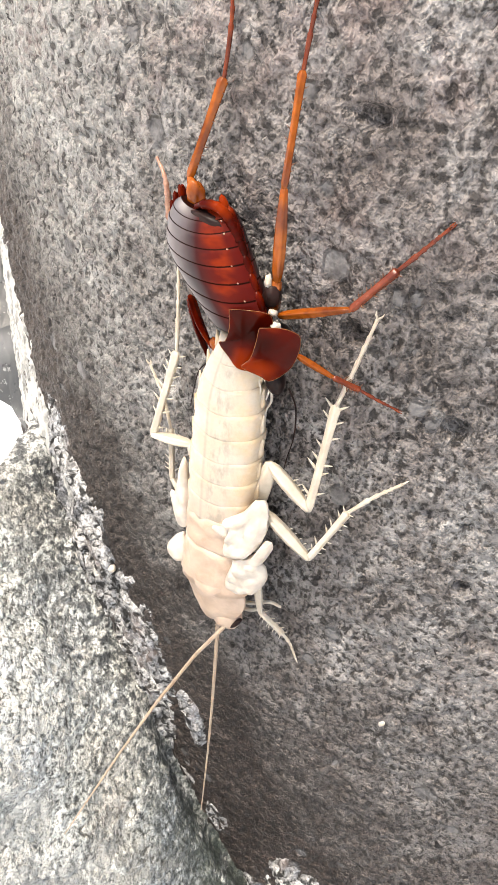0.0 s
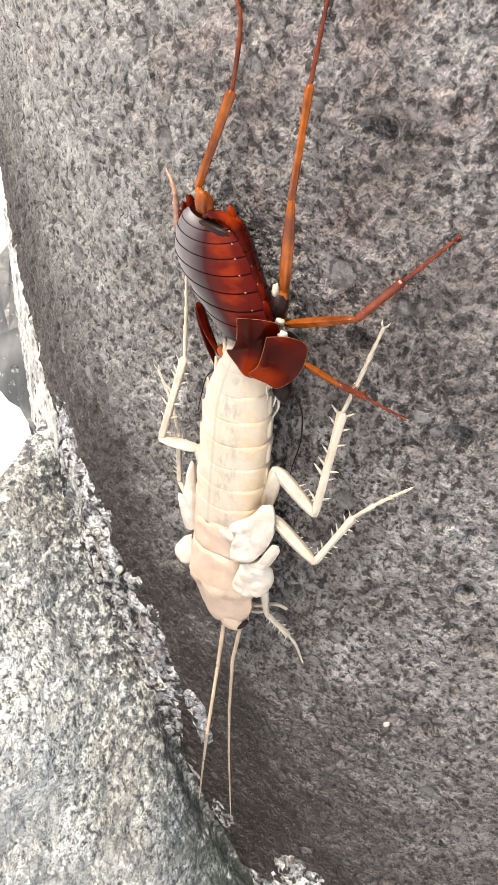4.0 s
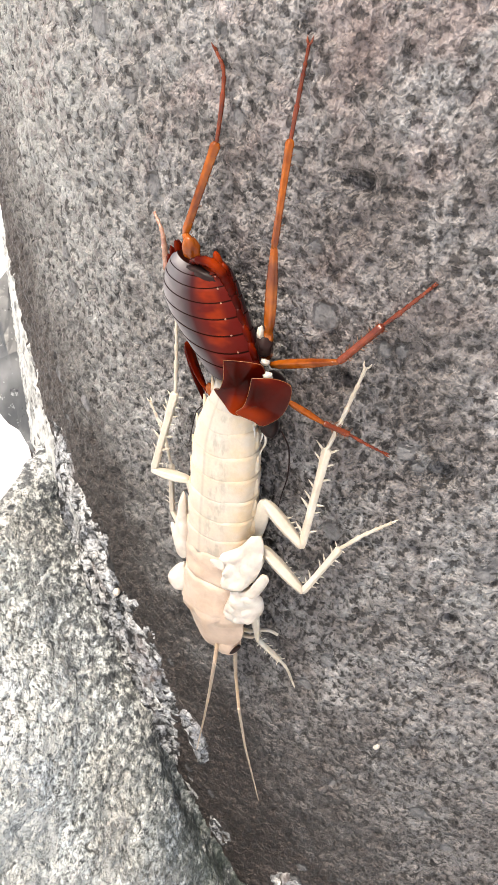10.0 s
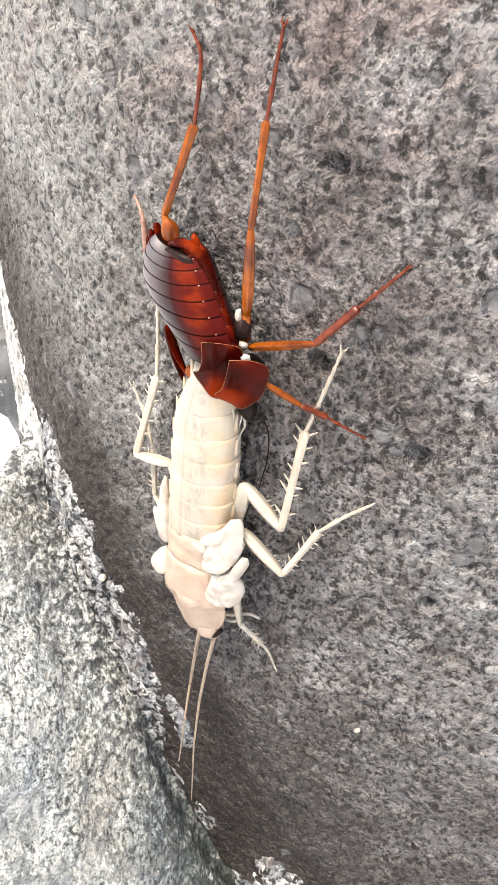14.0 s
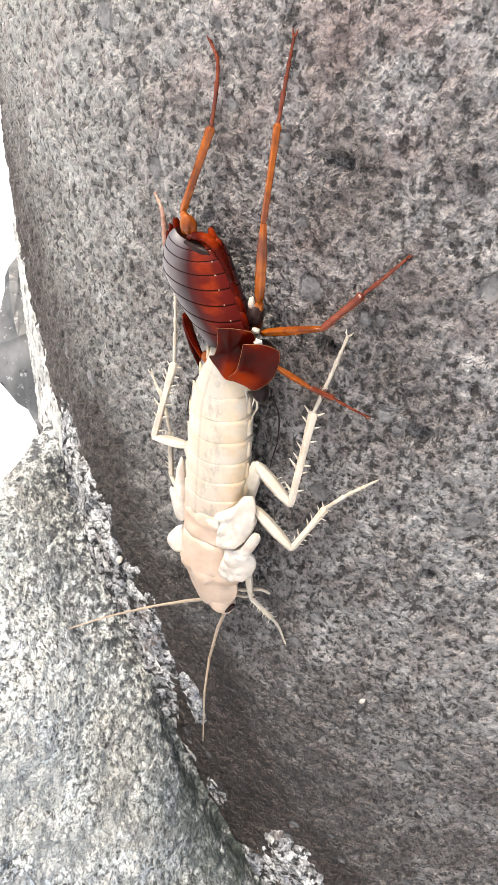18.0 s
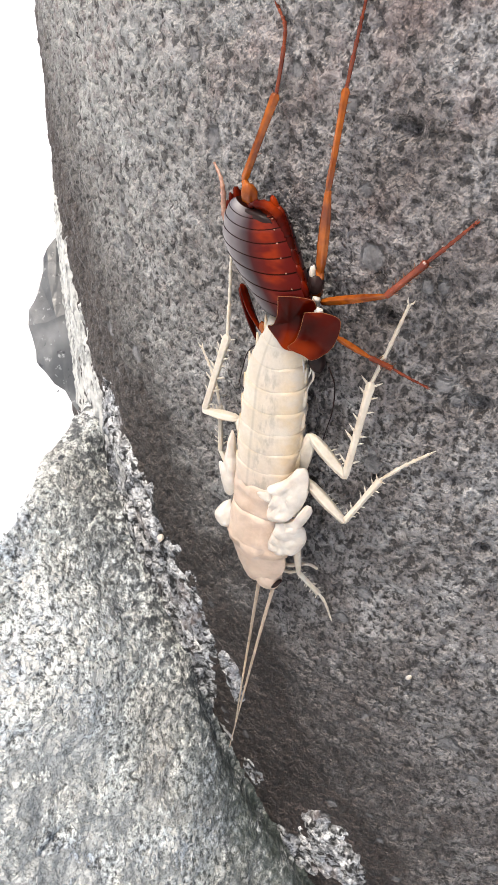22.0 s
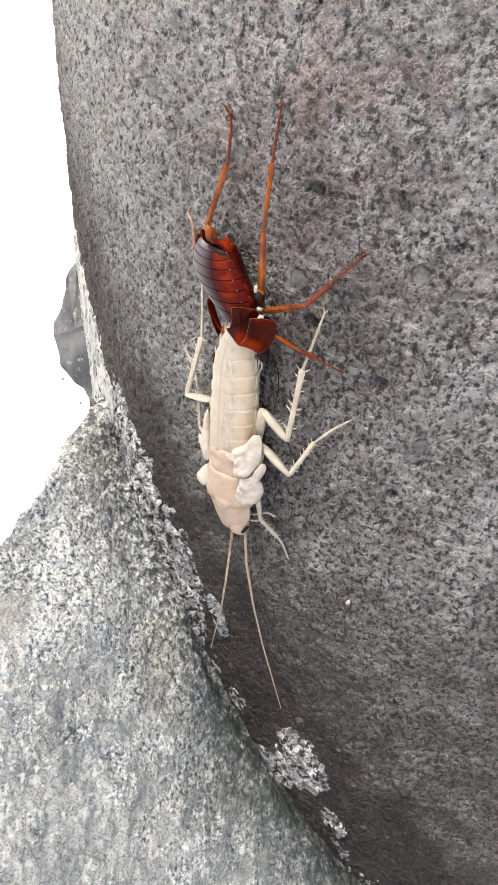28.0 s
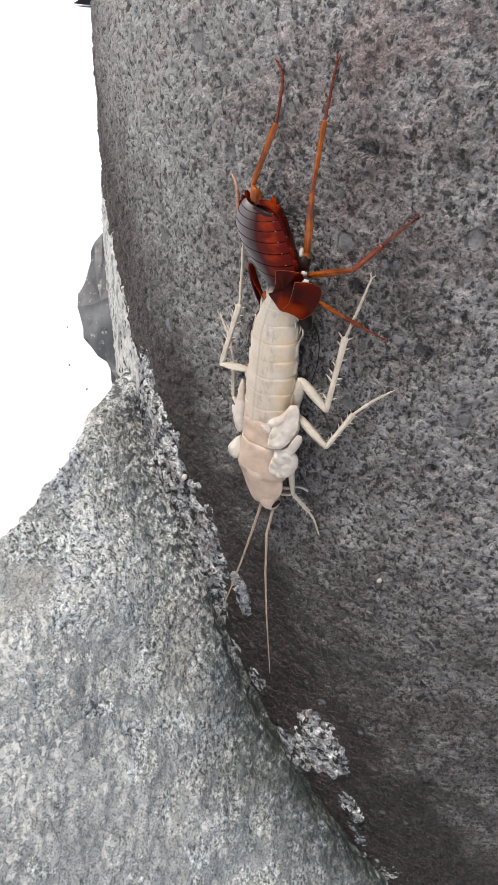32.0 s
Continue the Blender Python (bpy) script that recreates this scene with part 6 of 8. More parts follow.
    walk(antenna_a[2], [
        (0, pose(0.00014, 0.0002, 0.017, -2.7, 1.9, -0.4)), (0.25, pose(7e-05, 6e-05, 0.017, -0.8, 1.1, -0.2)), (0.5, pose(1e-05, -9e-05, 0.017, 1.1, 0.2, -0.2)),
        (0.75, pose(0.0002, 1e-05, 0.017, 58.9, -11.2, -6.3)), (1, pose(0.0004, 0.0001, 0.01699, 118.8, -12.3, -18.9)), (1.25, pose(-0.00091, -0.00796, 0.01211, 56.3, -17.3, 14.5)),
        (1.5, pose(0.00024, -0.00728, 0.00272, -1.8, 5.1, 29.6)), (1.75, pose(-0.00098, -0.00805, 0.0119, 55.6, -23.2, 12.7)), (2, pose(-2e-05, -0.00031, 0.01699, 122.4, -19, -26.6)),
        (2.25, pose(0.00015, -0.00014, 0.017, 122, -19.1, -25.4)), (2.5, pose(0.00033, 3e-05, 0.01699, 121.6, -19.1, -24.2)), (2.75, pose(0.00239, 0.0081, 0.01112, -6.5, 6.5, 9.3)),
        (3, pose(0.00173, 0.00568, 0.00124, -139.8, 17.6, -35.9)), (3.25, pose(-0.00016, 0.00076, 0.01697, -67.2, 20.6, -10.2)), (3.5, pose(-0.00235, -0.00646, 0.00219, -1, -0.7, 2.2)),
        (3.833, pose(-0.00303, -0.00846, 0.00854, -20.9, 7.9, 0.9)), (4.167, pose(-0.00198, -0.00579, 0.0146, -41.7, 15.4, -3.6)), (4.5, pose(0.00023, 7e-05, 0.017, -63.8, 20.7, -10.8)),
        (4.833, pose(0.00238, 0.00586, 0.0144, -87.1, 22.7, -19.9)), (5.167, pose(0.00329, 0.00837, 0.00826, -110.4, 21.2, -29.1)), (5.5, pose(0.00242, 0.00623, 0.00197, -132.7, 16.2, -36.7)),
        (5.75, pose(0.00122, 0.00695, 0.00241, -131.4, 26, -31.2)), (6, pose(7e-05, 0.00755, 0.0031, -128.4, 35.6, -24.8)), (6.25, pose(0.00168, 0.00791, 0.01196, -60.7, 25.1, 1.2)),
        (6.5, pose(0.00033, 0.00034, 0.01699, -2.9, 4.7, 11.2)), (6.75, pose(0.00013, 0.00022, 0.017, -1.8, 1.9, 11.3)), (7, pose(-7e-05, 9e-05, 0.017, -0.7, -0.9, 11.4)),
        (7.25, pose(1e-05, 0.00011, 0.017, -1.4, 0.4, 11.3)), (7.5, pose(9e-05, 0.00013, 0.017, -2.1, 1.7, 11.2)), (7.75, pose(-1e-05, 4e-05, 0.017, -1, 0.1, 11.3)),
        (8, pose(-0.00011, -5e-05, 0.017, -0, -1.6, 11.3)), (8.25, pose(-0.00011, -0.0001, 0.017, 1.1, -2, 11.2)), (8.5, pose(-0.00012, -0.00014, 0.017, 2.1, -2.4, 11.1)),
        (8.75, pose(-0.00177, -0.0079, 0.01194, 0.1, -1.5, 11.1)), (9, pose(-0.00093, -0.00714, 0.00261, -1.8, -0.6, 11)), (9.25, pose(-0.00217, -0.00773, 0.01207, -1.2, 0.5, 11.2)),
        (9.5, pose(0.00016, 0.00016, 0.017, -0.5, 1.6, 11.2)), (9.75, pose(0.00284, 0.00786, 0.01133, -65, 27, -8.5)), (10, pose(0.00267, 0.00579, 0.00164, -136.3, 15.6, -41.2)),
        (10.25, pose(0.0025, 0.00583, 0.00162, -136.5, 16.3, -40.9)), (10.5, pose(0.00233, 0.00587, 0.00159, -136.7, 16.9, -40.6)), (10.75, pose(0.00259, 0.0057, 0.00154, -136.6, 15.4, -40.5)),
        (11, pose(0.00285, 0.00553, 0.0015, -136.4, 13.8, -40.4)), (11.25, pose(0.0026, 0.00591, 0.00172, -135.5, 16.6, -39.8)), (11.5, pose(0.00235, 0.00626, 0.00198, -134.6, 19.5, -39.1)),
        (11.75, pose(-0.00024, 0.0003, 0.01699, -65.1, 21.1, -13.5)), (12, pose(-0.0027, -0.00637, 0.00225, -2.2, 0.4, -1.1)), (12.25, pose(-0.00254, -0.00775, 0.01181, -1, 1.3, -1.1)),
        (12.5, pose(0.00016, -6e-05, 0.017, 0.2, 2.2, -1.2)), (12.75, pose(0.00013, -1e-05, 0.017, 0.6, 1.6, -1.3)), (13, pose(0.0001, 5e-05, 0.017, 0.9, 0.9, -1.4)),
        (13.25, pose(-0.00352, -0.00735, 0.01182, 0.1, 0.7, -1.3)), (13.5, pose(-0.00307, -0.00614, 0.00218, -0.7, 0.4, -1.3)), (13.75, pose(-0.00323, -0.00751, 0.01178, 60.2, -24.3, -14.3)),
        (14, pose(-6e-05, 3e-05, 0.017, 130.8, -23.7, -42.8)), (14.25, pose(-0.00328, -0.00758, 0.01158, 59.2, -27.9, -9.2)), (14.5, pose(-0.0022, -0.00619, 0.00185, -2, -2.3, 5.7)),
        (14.833, pose(-0.00309, -0.00845, 0.00825, -23.3, 4.6, 5.3)), (15.167, pose(-0.00265, -0.00566, 0.01448, -44.9, 11, 2.3)), (15.5, pose(-0.00123, 0.00058, 0.0169, -67.3, 15.7, -2.9)),
        (15.833, pose(0.00036, 0.00661, 0.0141, -90.5, 18.2, -9.7)), (16.167, pose(0.0013, 0.0089, 0.00771, -114, 17.9, -17)), (16.5, pose(0.0012, 0.00607, 0.00147, -137.1, 14.9, -23.5)),
        (16.75, pose(-0.00102, 0.00068, 0.01692, -67.1, 14, -4.9)), (17, pose(-0.0022, -0.00638, 0.00205, -1.1, -2.4, 2)), (17.25, pose(-0.00134, -0.00802, 0.01185, -3.2, -0.9, 2.1)),
        (17.5, pose(3e-05, 0.00045, 0.01699, -5.2, 0.5, 1.8)), (17.75, pose(0.00021, -0.00028, 0.01699, 8.3, 3.8, 2.4)), (18, pose(0.0004, -0.00099, 0.01694, 21.6, 6.3, 7)),
        (18.25, pose(-0.0057, 0.00559, 0.01215, -44.6, -34.1, 20.2)), (18.5, pose(-0.00373, 0.00592, 0.00234, -141.7, -41.6, 73.8)), (18.75, pose(-0.00359, 0.006, 0.00234, -142.6, -42.8, 73.4)),
        (19, pose(-0.00345, 0.00609, 0.00234, -143.4, -44, 72.9)), (19.25, pose(-0.00354, 0.00601, 0.00231, -143.4, -43.1, 73.2)), (19.5, pose(-0.00362, 0.00592, 0.00227, -143.4, -42.3, 73.5)),
        (19.75, pose(-0.00361, 0.00592, 0.00226, -142.7, -42.7, 73.1)), (20, pose(-0.00359, 0.00592, 0.00226, -142, -43.2, 72.7)), (20.25, pose(-0.00328, 0.00628, 0.00245, -142.6, -44.9, 73.4)),
        (20.5, pose(-0.00298, 0.00661, 0.00267, -143.1, -46.6, 74.1)), (20.75, pose(-0.00359, 0.00576, 0.00209, -143.2, -39.4, 76.2)), (21, pose(-0.00422, 0.00481, 0.00167, -142.8, -32.4, 78.2)),
        (21.25, pose(-0.00432, 0.0048, 0.00173, -140.9, -32.7, 76.7)), (21.5, pose(-0.00442, 0.00478, 0.00179, -139.1, -33, 75.2)), (21.75, pose(-0.00882, 3e-05, 0.00978, -14.9, 16.1, 66.5)),
        (22, pose(0.00012, -4e-05, 0.017, 134.6, 47.2, 113.5)), (22.25, pose(0.00732, -0.00213, 0.01278, 38.7, 47.5, 31.4)), (22.5, pose(0.00762, -0.00295, 0.00423, -2.5, -1.3, 13.1)),
        (22.75, pose(0.00731, -0.00213, 0.0128, -1.4, -0.2, 12.9)), (23, pose(9e-05, 2e-05, 0.017, -0.3, 0.9, 12.8)), (23.25, pose(-0.00803, 0.0019, 0.01159, -42.6, -55.7, 35.1)),
        (23.5, pose(-0.00627, 0.00185, 0.00181, -157.2, -44, 134.1)), (23.75, pose(-0.00819, 0.0016, 0.01136, -50.1, -53.9, 44.7)), (24, pose(-0.0003, 0.00037, 0.01699, -4.7, -1.6, 20.8)),
        (24.25, pose(0.00727, -0.00132, 0.01314, -3, -1.7, 20.9)), (24.5, pose(0.0082, -0.00133, 0.00453, -1.3, -1.8, 20.9)), (24.75, pose(-0.00151, -0.00037, 0.01686, -39.7, -57.3, 42.2)),
        (25, pose(-0.00668, 0.00096, 0.00204, -157.7, -47.4, 146.5)), (25.25, pose(-0.00613, 0.00103, 0.00149, -161.9, -43, 147.5)), (25.5, pose(-0.00553, 0.00108, 0.00098, -165.8, -38.5, 148.1)),
        (25.833, pose(-0.00589, 0.00093, 0.00126, -162.8, -40.4, 146.4)), (26.167, pose(-0.00624, 0.00078, 0.00156, -159.7, -42.2, 144.5)), (26.5, pose(-0.00656, 0.00064, 0.00188, -156.4, -44, 142.5)),
        (26.833, pose(-0.00688, 0.0005, 0.00221, -152.8, -45.7, 140.2)), (27.167, pose(-0.00717, 0.00037, 0.00257, -149.1, -47.3, 137.7)), (27.5, pose(-0.00744, 0.00025, 0.00294, -145.2, -48.7, 134.9)),
        (27.75, pose(-0.00128, 0.00022, 0.01691, -44.5, -50.6, 50.6)), (28, pose(0.00857, 4e-05, 0.00524, -3.1, -2.1, 30.1)), (28.25, pose(0.00713, 0.00041, 0.01348, -2.2, -2.9, 29.9)),
        (28.5, pose(-0.00048, -7e-05, 0.01699, -1.3, -3.7, 29.7)), (28.75, pose(0.0073, 0.00045, 0.01324, -1.9, -2.8, 29.9)), (29, pose(0.00836, 5e-05, 0.00467, -2.5, -1.8, 30.1)),
        (29.25, pose(0.00821, 0.00027, 0.00433, -0.9, -1.6, 30)), (29.5, pose(0.00805, 0.00049, 0.00401, 0.6, -1.3, 30)), (29.75, pose(-0.00074, -0.00086, 0.01693, -34.3, -57.5, 49.4)),
        (30, pose(-0.00711, -0.001, 0.00257, -155.5, -49.4, 158.5)), (30.25, pose(-0.00682, -0.00099, 0.00221, -157.2, -47, 159.8)), (30.5, pose(-0.00651, -0.00098, 0.00186, -158.8, -44.5, 161)),
        (30.75, pose(-0.00824, -0.00107, 0.01145, -36.1, -60.9, 47.5)), (31, pose(-0.0003, 3e-05, 0.017, -1.6, -1.6, 25.4)), (31.25, pose(-0.0082, -0.00098, 0.01158, -35.9, -59.9, 47.2)),
        (31.5, pose(-0.0067, -0.00098, 0.00207, -156.3, -45.5, 158.6)), (31.75, pose(-0.00818, -0.00105, 0.0116, -37, -59.2, 48.9)), (32, pose(-0.00028, 9e-05, 0.017, -2.2, -1.1, 27))])
    walk(antenna_a[3], [
        (0, pose(0.00047, 0.00067, 0.02698, -2.9, 2.7, -0.6)), (0.25, pose(0.00026, 0.0002, 0.027, -0.7, 1.7, -0.3)), (0.5, pose(4e-05, -0.00028, 0.027, 1.6, 0.6, -0.3)),
        (0.75, pose(-0.00174, -0.00839, 0.02207, -2, 5.1, -0.3)), (1, pose(-0.00146, -0.00852, 0.01229, -5.6, 9.6, -0.5)), (1.25, pose(-0.00042, -0.01643, 0.0174, -4.9, 7.6, -0.4)),
        (1.5, pose(0.00086, -0.00656, 0.01267, -4.1, 5.5, -0.4)), (1.75, pose(-0.00135, -0.01659, 0.0171, -2.5, 3.7, -0.2)), (2, pose(-0.00224, -0.00864, 0.01193, -0.9, 2, -0.1)),
        (2.25, pose(-0.00192, -0.00854, 0.01199, -2.5, 4.3, -0.1)), (2.5, pose(-0.00161, -0.00844, 0.01205, -4.2, 6.6, -0.3)), (2.75, pose(0.00332, 0.00939, 0.02099, 1.5, 4.9, -6.7)),
        (3, pose(0.00365, 0.01226, -0.00604, 6.7, -2, -9.5)), (3.25, pose(0.00281, 0.0096, 0.02059, 3.6, -3.9, -12.3)), (3.5, pose(-0.00248, -0.00629, 0.01218, 1, -1.8, -15.5)),
        (3.833, pose(-0.00181, -0.00487, 0.0178, -20.6, 0.8, -15.4)), (4.167, pose(0.00041, 0.00073, 0.0218, -42.3, 3.2, -16.6)), (4.5, pose(0.00344, 0.00859, 0.02113, -64.1, 4.7, -18.7)),
        (4.833, pose(0.00597, 0.01518, 0.01488, -85.9, 5.1, -21.3)), (5.167, pose(0.00675, 0.01717, 0.00501, -107.8, 4.2, -23.9)), (5.5, pose(0.0053, 0.01325, -0.00454, -129.5, 2.3, -25.8)),
        (5.75, pose(0.00262, 0.01486, -0.00354, -59.4, 8.4, -11.1)), (6, pose(7e-05, 0.01618, -0.00195, 10.6, -0.2, -5)), (6.25, pose(0.00358, 0.01667, 0.01639, 4.5, 6.3, 1.6)),
        (6.5, pose(0.00103, 0.00101, 0.02694, -4.2, 6.6, 7.9)), (6.75, pose(0.00039, 0.00059, 0.02699, -2.6, 2.5, 8.2)), (7, pose(-0.00025, 0.00018, 0.027, -0.9, -1.6, 8.3)),
        (7.25, pose(3e-05, 0.00036, 0.027, -2.2, 0.4, 8.2)), (7.5, pose(0.00031, 0.00054, 0.02699, -3.4, 2.4, 8)), (7.75, pose(-3e-05, 0.00022, 0.027, -1.5, -0.2, 8.2)),
        (8, pose(-0.00037, -0.0001, 0.027, 0.3, -2.9, 8.2)), (8.25, pose(-0.00041, -0.00035, 0.02699, 62, -18, -2.7)), (8.5, pose(-0.00045, -0.00059, 0.02698, 126.9, -13.7, -24)),
        (8.75, pose(-0.00201, -0.00797, 0.02193, 61.4, -17.6, -2.2)), (9, pose(-0.00109, -0.00685, 0.0126, -0.6, -1.8, 8.5)), (9.25, pose(-0.00213, -0.00751, 0.02207, -0.6, 0.1, 8.6)),
        (9.5, pose(0.00041, 0.0003, 0.02699, -0.6, 2, 8.6)), (9.75, pose(0.00608, 0.01654, 0.0151, -64.9, 24.9, -10)), (10, pose(0.00575, 0.01226, -0.00532, -134.5, 13.8, -39.6)),
        (10.25, pose(0.00547, 0.01236, -0.00535, -135.3, 14.2, -39.5)), (10.5, pose(0.00518, 0.01246, -0.00537, -136.1, 14.6, -39.5)), (10.75, pose(0.00559, 0.01218, -0.00546, -135.2, 13.8, -38.6)),
        (11, pose(0.006, 0.0119, -0.00554, -134.2, 13, -37.7)), (11.25, pose(0.00551, 0.01259, -0.00512, -133.5, 15.5, -37.5)), (11.5, pose(0.00503, 0.01326, -0.00464, -132.7, 17.9, -37.1)),
        (11.75, pose(0.00335, 0.00876, 0.02092, -64, 18.7, -14.1)), (12, pose(-0.00262, -0.00599, 0.01224, -0.9, -0.3, -3.4)), (12.25, pose(-0.00231, -0.00758, 0.0218, 65.7, -13.7, -10.9)),
        (12.5, pose(0.00055, -0.00011, 0.02699, 135, -12.7, -25.1)), (12.75, pose(0.0004, -0.00011, 0.02699, 67, -11.2, -12.6)), (13, pose(0.00025, -0.00012, 0.027, 1.6, 2.7, -5.8)),
        (13.25, pose(-0.00341, -0.00737, 0.02182, 1.2, 1.2, -5.6)), (13.5, pose(-0.003, -0.00601, 0.01218, 0.8, -0.2, -5.6)), (13.75, pose(-0.00735, -0.01541, 0.01631, -0.7, -0.4, -5.6)),
        (14, pose(-0.00328, -0.0073, 0.01101, -2.3, -0.6, -5.6)), (14.25, pose(-0.00701, -0.01568, 0.0161, -1.1, -2.5, -5.7)), (14.5, pose(-0.00264, -0.00588, 0.01184, 0.1, -4.4, -5.8)),
        (14.833, pose(-0.00271, -0.00445, 0.01741, -22.1, -1.7, -4.6)), (15.167, pose(-0.00159, 0.00145, 0.02143, -44.2, 1.2, -4.4)), (15.5, pose(0.00028, 0.00974, 0.02061, -66.3, 4.1, -5.3)),
        (15.833, pose(0.00202, 0.01647, 0.01401, -88.6, 6.5, -7.2)), (16.167, pose(0.00277, 0.018, 0.00383, -111.1, 8.1, -9.9)), (16.5, pose(0.00219, 0.01306, -0.00561, -133.6, 8.6, -13)),
        (16.75, pose(0.00071, 0.00978, 0.02069, -65.8, 2.3, -7)), (17, pose(-0.00262, -0.00621, 0.01204, 1.5, -5.1, -9.5)), (17.25, pose(-0.00152, -0.00748, 0.02184, -2.5, -2.9, -9.1)),
        (17.5, pose(9e-05, 0.00137, 0.02695, -6.4, -0.6, -9.4)), (17.75, pose(0.00093, -0.00169, 0.02687, 21.1, 10.2, -5.9)), (18, pose(0.00185, -0.00452, 0.02618, 49.6, 16, 8.7)),
        (18.25, pose(-0.01186, 0.0108, 0.01806, 34.3, -4.9, 22.4)), (18.5, pose(-0.00823, 0.01265, -0.00353, 7.5, -4.8, 38.3)), (18.75, pose(-0.00787, 0.01291, -0.00349, 6.7, -3.6, 38.5)),
        (19, pose(-0.00751, 0.01317, -0.00344, 5.9, -2.4, 38.7)), (19.25, pose(-0.00766, 0.01298, -0.00355, 6.7, -1.5, 38.7)), (19.5, pose(-0.0078, 0.01279, -0.00367, 7.5, -0.6, 38.8)),
        (19.75, pose(-0.00783, 0.01285, -0.00358, 11.3, -1.8, 38.6)), (20, pose(-0.00786, 0.01291, -0.00349, 15, -3, 38.4)), (20.25, pose(-0.0075, 0.01339, -0.00317, 10.4, -9.5, 37.3)),
        (20.5, pose(-0.00715, 0.01385, -0.00283, 5.9, -16.1, 36.5)), (20.75, pose(-0.00819, 0.01213, -0.0041, 9.2, -10.6, 36.9)), (21, pose(-0.00927, 0.01022, -0.00505, 12.7, -5.1, 37.2)),
        (21.25, pose(-0.00949, 0.01033, -0.0048, 7.6, -2.9, 37.4)), (21.5, pose(-0.0097, 0.01043, -0.00455, 2.5, -0.7, 37.5)), (21.75, pose(-0.01011, 0.00351, 0.01906, 1.4, -1.6, 34.4)),
        (22, pose(0.00871, -0.00193, 0.01223, -2, -2, 34.2)), (22.25, pose(0.01549, -0.00446, 0.01806, -2.3, -0.5, 34.3)), (22.5, pose(0.0073, -0.00257, 0.01422, -2.6, 1.1, 34.3)),
        (22.75, pose(0.00721, -0.0019, 0.0228, -1.2, 2.1, 34.1)), (23, pose(0.00022, 0.0001, 0.027, 0.2, 3, 34)), (23.25, pose(-0.0169, 0.00394, 0.01574, -55.3, -38.3, 53.8)),
        (23.5, pose(-0.01351, 0.00376, -0.00481, -139.4, -33.7, 110)), (23.75, pose(-0.01728, 0.00341, 0.01514, -61.4, -35.9, 61.2)), (24, pose(-0.00086, 0.00104, 0.02695, -6.5, -0, 42.1)),
        (24.25, pose(0.0068, -0.00093, 0.02312, -3.9, -0.1, 42.2)), (24.5, pose(0.00783, -0.00122, 0.01453, -1.2, -0.3, 42.2)), (24.75, pose(-0.0106, 2e-05, 0.02101, -54.4, -41.2, 63.9)),
        (25, pose(-0.01445, 0.00155, -0.00422, -138, -35.8, 122.6)), (25.25, pose(-0.01326, 0.0019, -0.00546, -52.5, -38.1, 72.4)), (25.5, pose(-0.01195, 0.00219, -0.00661, 6, 0.3, 56.4)),
        (25.833, pose(-0.01268, 0.00189, -0.00602, -13.1, -8.9, 56.9)), (26.167, pose(-0.01339, 0.00161, -0.00538, -33, -17.3, 61.1)), (26.5, pose(-0.01405, 0.00133, -0.00471, -54.6, -23.7, 68.6)),
        (26.833, pose(-0.01469, 0.00107, -0.004, -77.7, -26.8, 78.9)), (27.167, pose(-0.01528, 0.00083, -0.00325, -101.3, -25.9, 90.3)), (27.5, pose(-0.01584, 0.00059, -0.00247, -123.7, -21.1, 100.4)),
        (27.75, pose(-0.01019, 0.00041, 0.02143, -60.6, -17.9, 77)), (28, pose(0.00798, 0.00034, 0.01522, -4.4, 3.1, 68.6)), (28.25, pose(0.00649, 0.0005, 0.02346, -4.5, 0.2, 68.3)),
        (28.5, pose(-0.00116, -0.0002, 0.02696, -4.5, -2.8, 68.3)), (28.75, pose(0.00672, 0.0005, 0.02322, -4, -1, 68.4)), (29, pose(0.00787, 0.00027, 0.01465, -3.4, 0.7, 68.6)),
        (29.25, pose(0.0079, 0.00027, 0.01433, -1.3, -0.4, 68.6)), (29.5, pose(0.00791, 0.00028, 0.01401, 0.8, -1.6, 68.6)), (29.75, pose(-0.00955, -0.00248, 0.02136, -58.3, -28.1, 85.1)),
        (30, pose(-0.01505, -0.00233, -0.00336, -128.9, -25.2, 119.7)), (30.25, pose(-0.01448, -0.0023, -0.00409, -54.4, -25.8, 89.1)), (30.5, pose(-0.01387, -0.00226, -0.00479, 9, 0.1, 78.4)),
        (30.75, pose(-0.01736, -0.00229, 0.01538, 3.1, 0.2, 76.4)), (31, pose(-0.00067, 0.00017, 0.02699, -3.1, 0.9, 77)), (31.25, pose(-0.01726, -0.00215, 0.01565, 2.9, -0.7, 76.8)),
        (31.5, pose(-0.01424, -0.00234, -0.00435, 8.5, -1.2, 79.6)), (31.75, pose(-0.01723, -0.00225, 0.01568, 2.5, 0, 77.2)), (32, pose(-0.00063, 0.00034, 0.02699, -3.6, 1.8, 78.3))])
